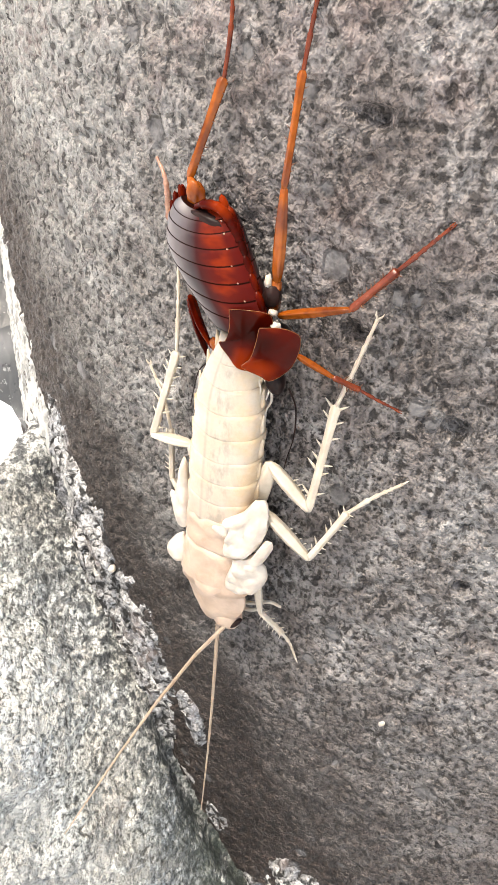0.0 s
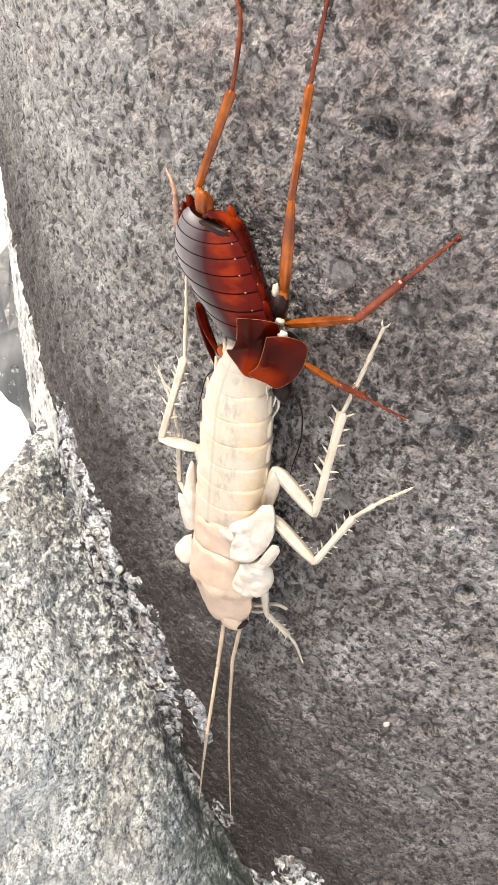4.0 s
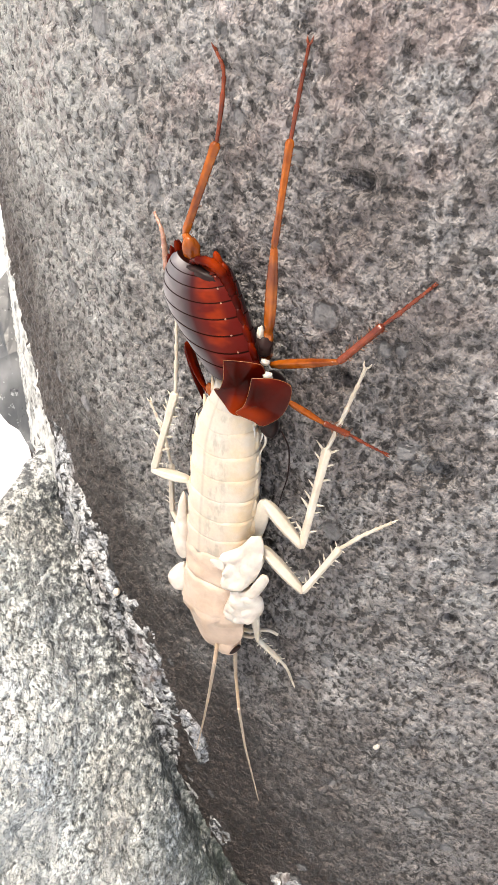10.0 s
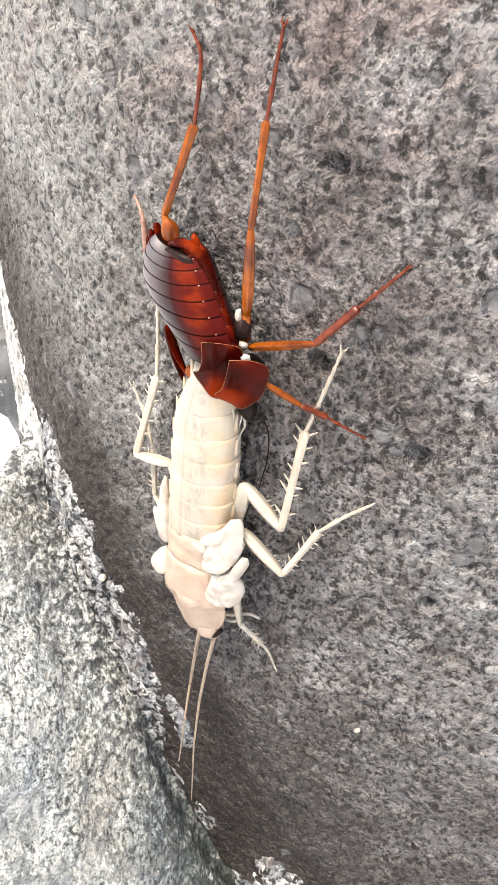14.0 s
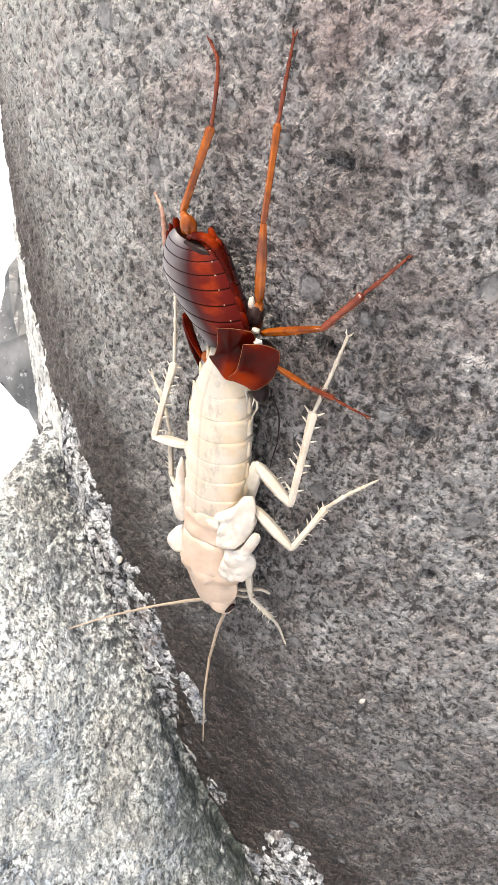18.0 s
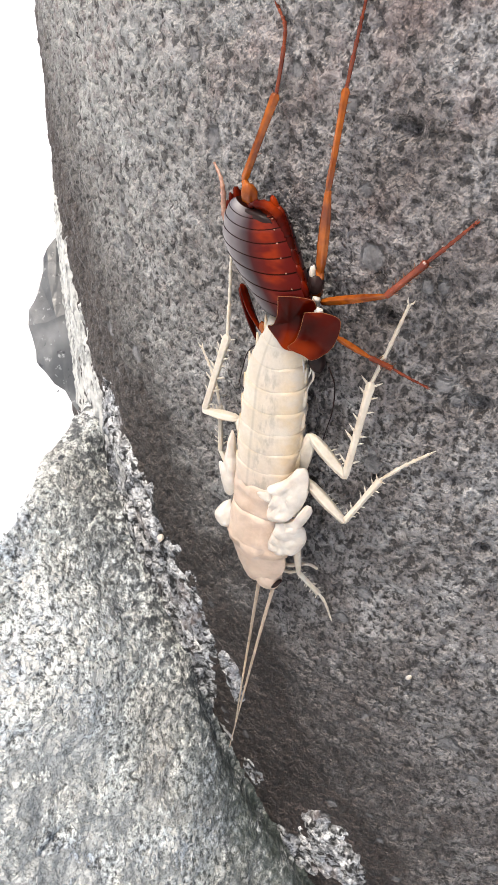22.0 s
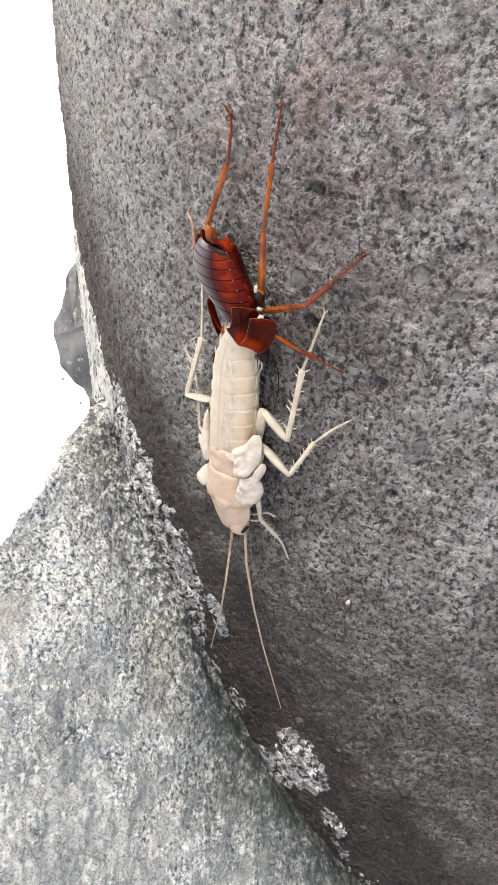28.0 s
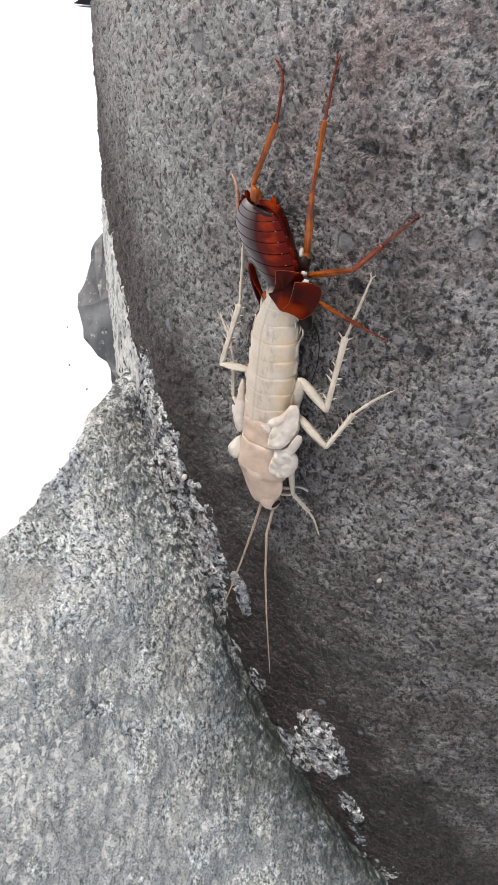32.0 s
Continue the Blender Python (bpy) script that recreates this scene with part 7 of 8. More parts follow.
    walk(antenna_b[0], [
        (0, pose(0.00077, -0.00414, -0.0182, -165.5, -35.1, 165.8)), (0.25, pose(0.00077, -0.00414, -0.0182, -163.7, -40.4, 164)), (0.5, pose(0.00077, -0.00414, -0.0182, -161.4, -45.7, 161.7)),
        (0.75, pose(0.00077, -0.00414, -0.0182, -173.3, -24.9, 167.3)), (1, pose(0.00077, -0.00414, -0.0182, 178, -3.7, 168.2)), (1.25, pose(0.00077, -0.00414, -0.0182, -174.5, -22.8, 167.6)),
        (1.5, pose(0.00077, -0.00414, -0.0182, -164.9, -41.5, 163.6)), (1.75, pose(0.00077, -0.00414, -0.0182, -171.7, -20.2, 168.7)), (2, pose(0.00077, -0.00414, -0.0182, -176.2, 1.4, 171.1)),
        (2.25, pose(0.00077, -0.00414, -0.0182, -176.6, -2.7, 170.8)), (2.5, pose(0.00077, -0.00414, -0.0182, -176.9, -6.8, 170.6)), (2.75, pose(0.00077, -0.00414, -0.0182, -175.2, -25.9, 169.2)),
        (3, pose(0.00077, -0.00414, -0.0182, -172.4, -44.9, 166.7)), (3.25, pose(0.00077, -0.00414, -0.0182, -173.9, -23.9, 169.7)), (3.5, pose(0.00077, -0.00414, -0.0182, -174.2, -2.8, 172)),
        (3.833, pose(0.00077, -0.00414, -0.0182, -175.7, -4.8, 171.8)), (4.167, pose(0.00077, -0.00414, -0.0182, -177.2, -6.9, 171.7)), (4.5, pose(0.00077, -0.00414, -0.0182, -178.7, -8.9, 171.6)),
        (4.833, pose(0.00077, -0.00414, -0.0182, 179.7, -11, 171.6)), (5.167, pose(0.00077, -0.00414, -0.0182, 178.2, -13, 171.6)), (5.5, pose(0.00077, -0.00414, -0.0182, 176.6, -15, 171.7)),
        (5.75, pose(0.00077, -0.00414, -0.0182, 179, -11.7, 171.6)), (6, pose(0.00077, -0.00414, -0.0182, -178.6, -8.3, 171.6)), (6.25, pose(0.00077, -0.00414, -0.0182, -168.7, 10.3, 173.6)),
        (6.5, pose(0.00077, -0.00414, -0.0182, -156.8, 28.1, 179.5)), (6.75, pose(0.00077, -0.00414, -0.0182, -165.6, 16.2, 175.1)), (7, pose(0.00077, -0.00414, -0.0182, -173.2, 3.8, 172.8)),
        (7.25, pose(0.00077, -0.00414, -0.0182, -174.7, 2.1, 172.6)), (7.5, pose(0.00077, -0.00414, -0.0182, -176.2, 0.3, 172.4)), (7.75, pose(0.00077, -0.00414, -0.0182, 178.2, -2.7, 172.4)),
        (8, pose(0.00077, -0.00414, -0.0182, 172.6, -5.8, 172.6)), (8.25, pose(0.00077, -0.00414, -0.0182, 177.9, -21.8, 174)), (8.5, pose(0.00077, -0.00414, -0.0182, -176.3, -37.9, 173.7)),
        (8.75, pose(0.00077, -0.00414, -0.0182, -177.4, -26.9, 174.5)), (9, pose(0.00077, -0.00414, -0.0182, -178.2, -15.9, 174.9)), (9.25, pose(0.00077, -0.00414, -0.0182, 178.5, -16.3, 174.9)),
        (9.5, pose(0.00077, -0.00414, -0.0182, 175.2, -16.6, 174.9)), (9.75, pose(0.00077, -0.00414, -0.0182, 173.3, -7, 173.9)), (10, pose(0.00077, -0.00414, -0.0182, 171.3, 2.5, 172.7)),
        (10.25, pose(0.00077, -0.00414, -0.0182, 173.8, 0, 173)), (10.5, pose(0.00077, -0.00414, -0.0182, 176.2, -2.5, 173.2)), (10.75, pose(0.00077, -0.00414, -0.0182, 176.4, -2.8, 173.2)),
        (11, pose(0.00077, -0.00414, -0.0182, 176.6, -3, 173.2)), (11.25, pose(0.00077, -0.00414, -0.0182, 177.1, -5.2, 173.4)), (11.5, pose(0.00077, -0.00414, -0.0182, 177.6, -7.5, 173.5)),
        (11.75, pose(0.00077, -0.00414, -0.0182, -174, 2.4, 173.8)), (12, pose(0.00077, -0.00414, -0.0182, -165.4, 12.2, 175.6)), (12.25, pose(0.00077, -0.00414, -0.0182, -172.2, -4.1, 172.3)),
        (12.5, pose(0.00077, -0.00414, -0.0182, -178.5, -20.6, 171)), (12.75, pose(0.00077, -0.00414, -0.0182, -168, -11.3, 172.1)), (13, pose(0.00077, -0.00414, -0.0182, -157.5, -2.3, 174.9)),
        (13.25, pose(0.00077, -0.00414, -0.0182, -169.9, 0.4, 175.7)), (13.5, pose(0.00077, -0.00414, -0.0182, 177.7, 3.2, 175.9)), (13.75, pose(0.00077, -0.00414, -0.0182, 177.5, -2.3, 176.1)),
        (14, pose(0.00077, -0.00414, -0.0182, 177.4, -7.8, 176.4)), (14.25, pose(0.00077, -0.00414, -0.0182, 176, -7.1, 176.3)), (14.5, pose(0.00077, -0.00414, -0.0182, 174.6, -6.4, 176.3)),
        (14.833, pose(0.00077, -0.00414, -0.0182, 175.9, -6, 176.2)), (15.167, pose(0.00077, -0.00414, -0.0182, 177.2, -5.5, 176.2)), (15.5, pose(0.00077, -0.00414, -0.0182, 178.6, -5.1, 176.2)),
        (15.833, pose(0.00077, -0.00414, -0.0182, 179.9, -4.6, 176.2)), (16.167, pose(0.00077, -0.00414, -0.0182, -178.8, -4.2, 176.2)), (16.5, pose(0.00077, -0.00414, -0.0182, -177.5, -3.8, 176.2)),
        (16.75, pose(0.00077, -0.00414, -0.0182, 179.4, -5.5, 176.2)), (17, pose(0.00077, -0.00414, -0.0182, 176.3, -7.2, 176.2)), (17.25, pose(0.00077, -0.00414, -0.0182, 177.6, -1.7, 176)),
        (17.5, pose(0.00077, -0.00414, -0.0182, 178.8, 3.8, 175.8)), (17.75, pose(0.00077, -0.00414, -0.0182, 172.6, -3.5, 176.3)), (18, pose(0.00077, -0.00414, -0.0182, 166.2, -10.7, 177.7)),
        (18.25, pose(0.00077, -0.00414, -0.0182, 172.4, -6.8, 176.9)), (18.5, pose(0.00077, -0.00414, -0.0182, 178.5, -2.8, 176.6)), (18.75, pose(0.00077, -0.00414, -0.0182, -163.9, 4.8, 177.6)),
        (19, pose(0.00077, -0.00414, -0.0182, -145.9, 11.6, -179.2)), (19.25, pose(0.00077, -0.00414, -0.0182, -148.7, 16.4, -176)), (19.5, pose(0.00077, -0.00414, -0.0182, -151.3, 21.3, -173.1)),
        (19.75, pose(0.00077, -0.00414, -0.0182, -164.4, 12.4, -176.8)), (20, pose(0.00077, -0.00414, -0.0182, -176.5, 2.9, -178.4)), (20.25, pose(0.00077, -0.00414, -0.0182, -169.6, 7.2, -177.9)),
        (20.5, pose(0.00077, -0.00414, -0.0182, -162.5, 11.3, -176.9)), (20.75, pose(0.00077, -0.00414, -0.0182, -160.3, 15.4, -175.5)), (21, pose(0.00077, -0.00414, -0.0182, -158, 19.5, -173.9)),
        (21.25, pose(0.00077, -0.00414, -0.0182, -173.1, 5.3, -177.6)), (21.5, pose(0.00077, -0.00414, -0.0182, 172.5, -9.3, -177.5)), (21.75, pose(0.00077, -0.00414, -0.0182, 176.8, -8.8, -177.5)),
        (22, pose(0.00077, -0.00414, -0.0182, -178.9, -8.3, -177.5)), (22.25, pose(0.00077, -0.00414, -0.0182, -175.5, -3.9, -177.3)), (22.5, pose(0.00077, -0.00414, -0.0182, -172.1, 0.4, -176.9)),
        (22.75, pose(0.00077, -0.00414, -0.0182, -131, 20.5, -165.9)), (23, pose(0.00077, -0.00414, -0.0182, -82.1, 27, -142.1)), (23.25, pose(0.00077, -0.00414, -0.0182, -124.5, 23.2, -159.9)),
        (23.5, pose(0.00077, -0.00414, -0.0182, -162.2, 9.9, -170.2)), (23.75, pose(0.00077, -0.00414, -0.0182, -171.4, 1.4, -172.2)), (24, pose(0.00077, -0.00414, -0.0182, 179.6, -7.4, -172.8)),
        (24.25, pose(0.00077, -0.00414, -0.0182, -178.7, -5.7, -172.8)), (24.5, pose(0.00077, -0.00414, -0.0182, -177, -4, -172.7)), (24.75, pose(0.00077, -0.00414, -0.0182, -179.2, -6, -172.8)),
        (25, pose(0.00077, -0.00414, -0.0182, 178.6, -7.9, -172.8)), (25.25, pose(0.00077, -0.00414, -0.0182, 170.5, -16.1, -172)), (25.5, pose(0.00077, -0.00414, -0.0182, 161.8, -24, -169.9)),
        (25.833, pose(0.00077, -0.00414, -0.0182, 167.5, -19.1, -171.4)), (26.167, pose(0.00077, -0.00414, -0.0182, 173, -14, -172.3)), (26.5, pose(0.00077, -0.00414, -0.0182, 178.2, -8.9, -172.7)),
        (26.833, pose(0.00077, -0.00414, -0.0182, -176.6, -3.8, -172.6)), (27.167, pose(0.00077, -0.00414, -0.0182, -171.5, 1.3, -172.1)), (27.5, pose(0.00077, -0.00414, -0.0182, -166.2, 6.3, -171.1)),
        (27.75, pose(0.00077, -0.00414, -0.0182, -168, 4.3, -171.6)), (28, pose(0.00077, -0.00414, -0.0182, -169.7, 2.3, -172)), (28.25, pose(0.00077, -0.00414, -0.0182, -166.2, 11.4, -170)),
        (28.5, pose(0.00077, -0.00414, -0.0182, -162.2, 20.3, -167.4)), (28.75, pose(0.00077, -0.00414, -0.0182, -166.9, 11.3, -170)), (29, pose(0.00077, -0.00414, -0.0182, -171.2, 2.2, -171.7)),
        (29.25, pose(0.00077, -0.00414, -0.0182, -174.2, -0.8, -172.1)), (29.5, pose(0.00077, -0.00414, -0.0182, -177.1, -3.8, -172.3)), (29.75, pose(0.00077, -0.00414, -0.0182, -179.7, -6.7, -172.4)),
        (30, pose(0.00077, -0.00414, -0.0182, 177.8, -9.5, -172.4)), (30.25, pose(0.00077, -0.00414, -0.0182, 178.7, -9.3, -172.4)), (30.5, pose(0.00077, -0.00414, -0.0182, 179.6, -9, -172.4)),
        (30.75, pose(0.00077, -0.00414, -0.0182, -179.6, -8, -172.4)), (31, pose(0.00077, -0.00414, -0.0182, -178.8, -7, -172.4)), (31.25, pose(0.00077, -0.00414, -0.0182, -179.9, -8.4, -172.4)),
        (31.5, pose(0.00077, -0.00414, -0.0182, 179, -9.8, -172.4)), (31.75, pose(0.00077, -0.00414, -0.0182, 179.6, -8.8, -172.4)), (32, pose(0.00077, -0.00414, -0.0182, -179.8, -7.7, -172.4))])
    walk(antenna_b[1], [
        (0, pose(0, 0, 0.008, -40.8, 66, -115.9)), (0.25, pose(0, 0, 0.008, -7.5, 37.1, -88.2)), (0.5, pose(-0, -0, 0.008, 6, 4.8, -85.7)),
        (0.75, pose(-0, 0, 0.008, 2.6, 2.8, -88)), (1, pose(0, 0, 0.008, -1, 0.1, -88.7)), (1.25, pose(-0, -0, 0.008, -0.1, 35.1, -83.2)),
        (1.5, pose(0, -0, 0.008, 12, 65.6, -57.2)), (1.75, pose(0, 0, 0.008, -0.4, 35, -87.6)), (2, pose(0, -0, 0.008, 0.9, -1.7, -94.4)),
        (2.25, pose(-0, -0, 0.008, 1, -1.9, -94.5)), (2.5, pose(0, 0, 0.008, 1.1, -2.1, -94.7)), (2.75, pose(0, 0, 0.008, -6.8, 36.6, -90.7)),
        (3, pose(-0, -0, 0.008, -8.8, 71.8, -73.3)), (3.25, pose(-0, -0, 0.008, -6, 40.4, -98)), (3.5, pose(-0, 0, 0.008, 7.1, 3.2, -106.7)),
        (3.833, pose(-0, 0, 0.008, 6.4, 3, -106.9)), (4.167, pose(-0, -0, 0.008, 5.7, 2.7, -107.1)), (4.5, pose(0, -0, 0.008, 4.9, 2.4, -107.2)),
        (4.833, pose(0, 0, 0.008, 4.2, 2.1, -107.4)), (5.167, pose(0, 0, 0.008, 3.5, 1.8, -107.5)), (5.5, pose(0, 0, 0.008, 2.8, 1.5, -107.5)),
        (5.75, pose(-0, -0, 0.008, 3.4, 1.3, -107.4)), (6, pose(-0, 0, 0.008, 4, 1, -107.3)), (6.25, pose(-0, 0, 0.008, 4, -0.2, -106.4)),
        (6.5, pose(0, -0, 0.008, 3.7, -1.2, -105.3)), (6.75, pose(0, -0, 0.008, 2.3, -1.7, -106.1)), (7, pose(0, 0, 0.008, 0.8, -2, -106.8)),
        (7.25, pose(0, -0, 0.008, 0.9, -0.9, -106.8)), (7.5, pose(0, 0, 0.008, 1, 0.2, -106.8)), (7.75, pose(-0, 0, 0.008, 1.1, 1.4, -106.9)),
        (8, pose(0, -0, 0.008, 1.3, 2.6, -107)), (8.25, pose(0, 0, 0.008, -20.4, 38, -107)), (8.5, pose(-0, 0, 0.008, -61.9, 67.6, -123.7)),
        (8.75, pose(0, 0, 0.008, -91.9, 61, -157.9)), (9, pose(-0, 0, 0.008, -104.6, 49, -176.3)), (9.25, pose(0, 0, 0.008, -35.6, 35.9, -125.7)),
        (9.5, pose(-0, -0, 0.008, 2.2, -0.7, -114)), (9.75, pose(-0, 0, 0.008, -46.9, 46.3, -139.5)), (10, pose(0, -0, 0.008, -131.6, 35, 144)),
        (10.25, pose(0, -0, 0.008, -52.3, 39.9, -159.6)), (10.5, pose(0, 0, 0.008, 0.6, 1.8, -138.7)), (10.75, pose(-0, 0, 0.008, 0.4, 1.9, -138.7)),
        (11, pose(-0, -0, 0.008, 0.3, 2.1, -138.7)), (11.25, pose(0, -0, 0.008, 0.4, 2.3, -138.6)), (11.5, pose(-0, -0, 0.008, 0.5, 2.6, -138.6)),
        (11.75, pose(0, 0, 0.008, 2.8, 3.9, -138.2)), (12, pose(0, -0, 0.008, 4.9, 5.1, -137.3)), (12.25, pose(0, -0, 0.008, -32.9, 46.2, -141.1)),
        (12.5, pose(-0, -0, 0.008, -123.2, 71.6, 164.1)), (12.75, pose(0, -0, 0.008, -24.8, 46.4, -124.8)), (13, pose(-0, 0, 0.008, 7.4, 3, -120.8)),
        (13.25, pose(0, -0, 0.008, 4.7, 3, -122.3)), (13.5, pose(-0, -0, 0.008, 1.8, 2.7, -123.3)), (13.75, pose(-0, 0, 0.008, 1.7, 2.1, -123.2)),
        (14, pose(-0, 0, 0.008, 1.6, 1.5, -123.1)), (14.25, pose(-0, -0, 0.008, 1.1, 2, -123.2)), (14.5, pose(0, 0, 0.008, 0.6, 2.5, -123.2)),
        (14.833, pose(-0, -0, 0.008, 0.8, 2.6, -123.2)), (15.167, pose(-0, -0, 0.008, 1.1, 2.7, -123.2)), (15.5, pose(0, -0, 0.008, 1.3, 2.8, -123.1)),
        (15.833, pose(0, 0, 0.008, 1.5, 2.9, -123.1)), (16.167, pose(0, -0, 0.008, 1.7, 3, -123)), (16.5, pose(-0, 0, 0.008, 1.9, 3.1, -123)),
        (16.75, pose(-0, 0, 0.008, 1.8, 3.1, -123.1)), (17, pose(0, 0, 0.008, 1.8, 3.1, -123.2)), (17.25, pose(0, 0, 0.008, 1.7, 3.6, -123.3)),
        (17.5, pose(0, -0, 0.008, 1.7, 4.2, -123.4)), (17.75, pose(-0, 0, 0.008, 1.4, 4.6, -123.5)), (18, pose(0, -0, 0.008, 1.1, 5, -123.4)),
        (18.25, pose(-0, 0, 0.008, 1.9, 3.5, -123.3)), (18.5, pose(-0, -0, 0.008, 2.6, 2, -123)), (18.75, pose(0, 0, 0.008, 8.1, 3.8, -120.9)),
        (19, pose(-0, -0, 0.008, 12.8, 5.2, -117)), (19.25, pose(-0, 0, 0.008, 11.3, 4.1, -117.9)), (19.5, pose(-0, 0, 0.008, 9.8, 2.9, -118.6)),
        (19.75, pose(-0, -0, 0.008, 6, 3, -120.6)), (20, pose(0, -0, 0.008, 1.9, 3.1, -121.5)), (20.25, pose(-0, -0, 0.008, 3.2, 1.9, -121.2)),
        (20.5, pose(0, -0, 0.008, 4.5, 0.7, -120.7)), (20.75, pose(0, -0, 0.008, 4.6, 1.5, -120.4)), (21, pose(0, 0, 0.008, 4.8, 2.4, -120.1)),
        (21.25, pose(0, 0, 0.008, 3.7, 4.1, -121.2)), (21.5, pose(-0, 0, 0.008, 2.3, 5.9, -121.7)), (21.75, pose(-0, -0, 0.008, 2.4, 2.3, -121.5)),
        (22, pose(-0, -0, 0.008, 2.6, -1.3, -121.5)), (22.25, pose(-0, 0, 0.008, 2.9, 0.6, -121.1)), (22.5, pose(-0, -0, 0.008, 3.2, 2.5, -120.8)),
        (22.75, pose(-0, -0, 0.008, 20.2, -30, -117.6)), (23, pose(0, -0, 0.008, 21, -62.5, -100.1)), (23.25, pose(-0, -0, 0.008, 16.9, -30.7, -111)),
        (23.5, pose(0, -0, 0.008, 3.6, 1.3, -112.9)), (23.75, pose(-0, -0, 0.008, 3.3, 2.3, -113.4)), (24, pose(0, 0, 0.008, 2.9, 3.3, -113.8)),
        (24.25, pose(0, -0, 0.008, 2.9, 2.2, -113.8)), (24.5, pose(-0, 0, 0.008, 2.9, 1, -113.8)), (24.75, pose(0, 0, 0.008, 2.8, 2.8, -113.8)),
        (25, pose(-0, 0, 0.008, 2.6, 4.7, -113.8)), (25.25, pose(-0, 0, 0.008, 3.1, 3.1, -114.1)), (25.5, pose(-0, -0, 0.008, 3.5, 1.6, -114.6)),
        (25.833, pose(0, 0, 0.008, 3.3, 0.9, -114.3)), (26.167, pose(-0, -0, 0.008, 3, 0.3, -114)), (26.5, pose(0, 0, 0.008, 2.7, -0.3, -113.7)),
        (26.833, pose(-0, 0, 0.008, 2.4, -1, -113.4)), (27.167, pose(0, 0, 0.008, 2, -1.6, -113.1)), (27.5, pose(-0, 0, 0.008, 1.5, -2.1, -112.8)),
        (27.75, pose(0, 0, 0.008, 3, 0.9, -112.8)), (28, pose(0, 0, 0.008, 4.4, 4, -112.7)), (28.25, pose(-0, 0, 0.008, 2.8, 2.7, -112.8)),
        (28.5, pose(-0, 0, 0.008, 1.3, 1.4, -112.9)), (28.75, pose(-0, -0, 0.008, 1.3, 0.4, -112.9)), (29, pose(-0, 0, 0.008, 1.3, -0.5, -113.1)),
        (29.25, pose(0, -0, 0.008, 2, 1.3, -113.2)), (29.5, pose(0, -0, 0.008, 2.6, 3.1, -113.2)), (29.75, pose(-0, -0, 0.008, 3.9, 5.9, -113.1)),
        (30, pose(0, -0, 0.008, 5.2, 8.7, -113)), (30.25, pose(0, 0, 0.008, 5.8, 8.1, -112.9)), (30.5, pose(-0, 0, 0.008, 6.4, 7.5, -112.9)),
        (30.75, pose(-0, -0, 0.008, 5.7, 7.4, -112.8)), (31, pose(0, 0, 0.008, 4.9, 7.2, -112.8)), (31.25, pose(-0, 0, 0.008, 6.2, 7.9, -112.8)),
        (31.5, pose(-0, -0, 0.008, 7.4, 8.6, -112.8)), (31.75, pose(0, 0, 0.008, 6.7, 8.8, -112.7)), (32, pose(-0, 0, 0.008, 6, 8.9, -112.7))])
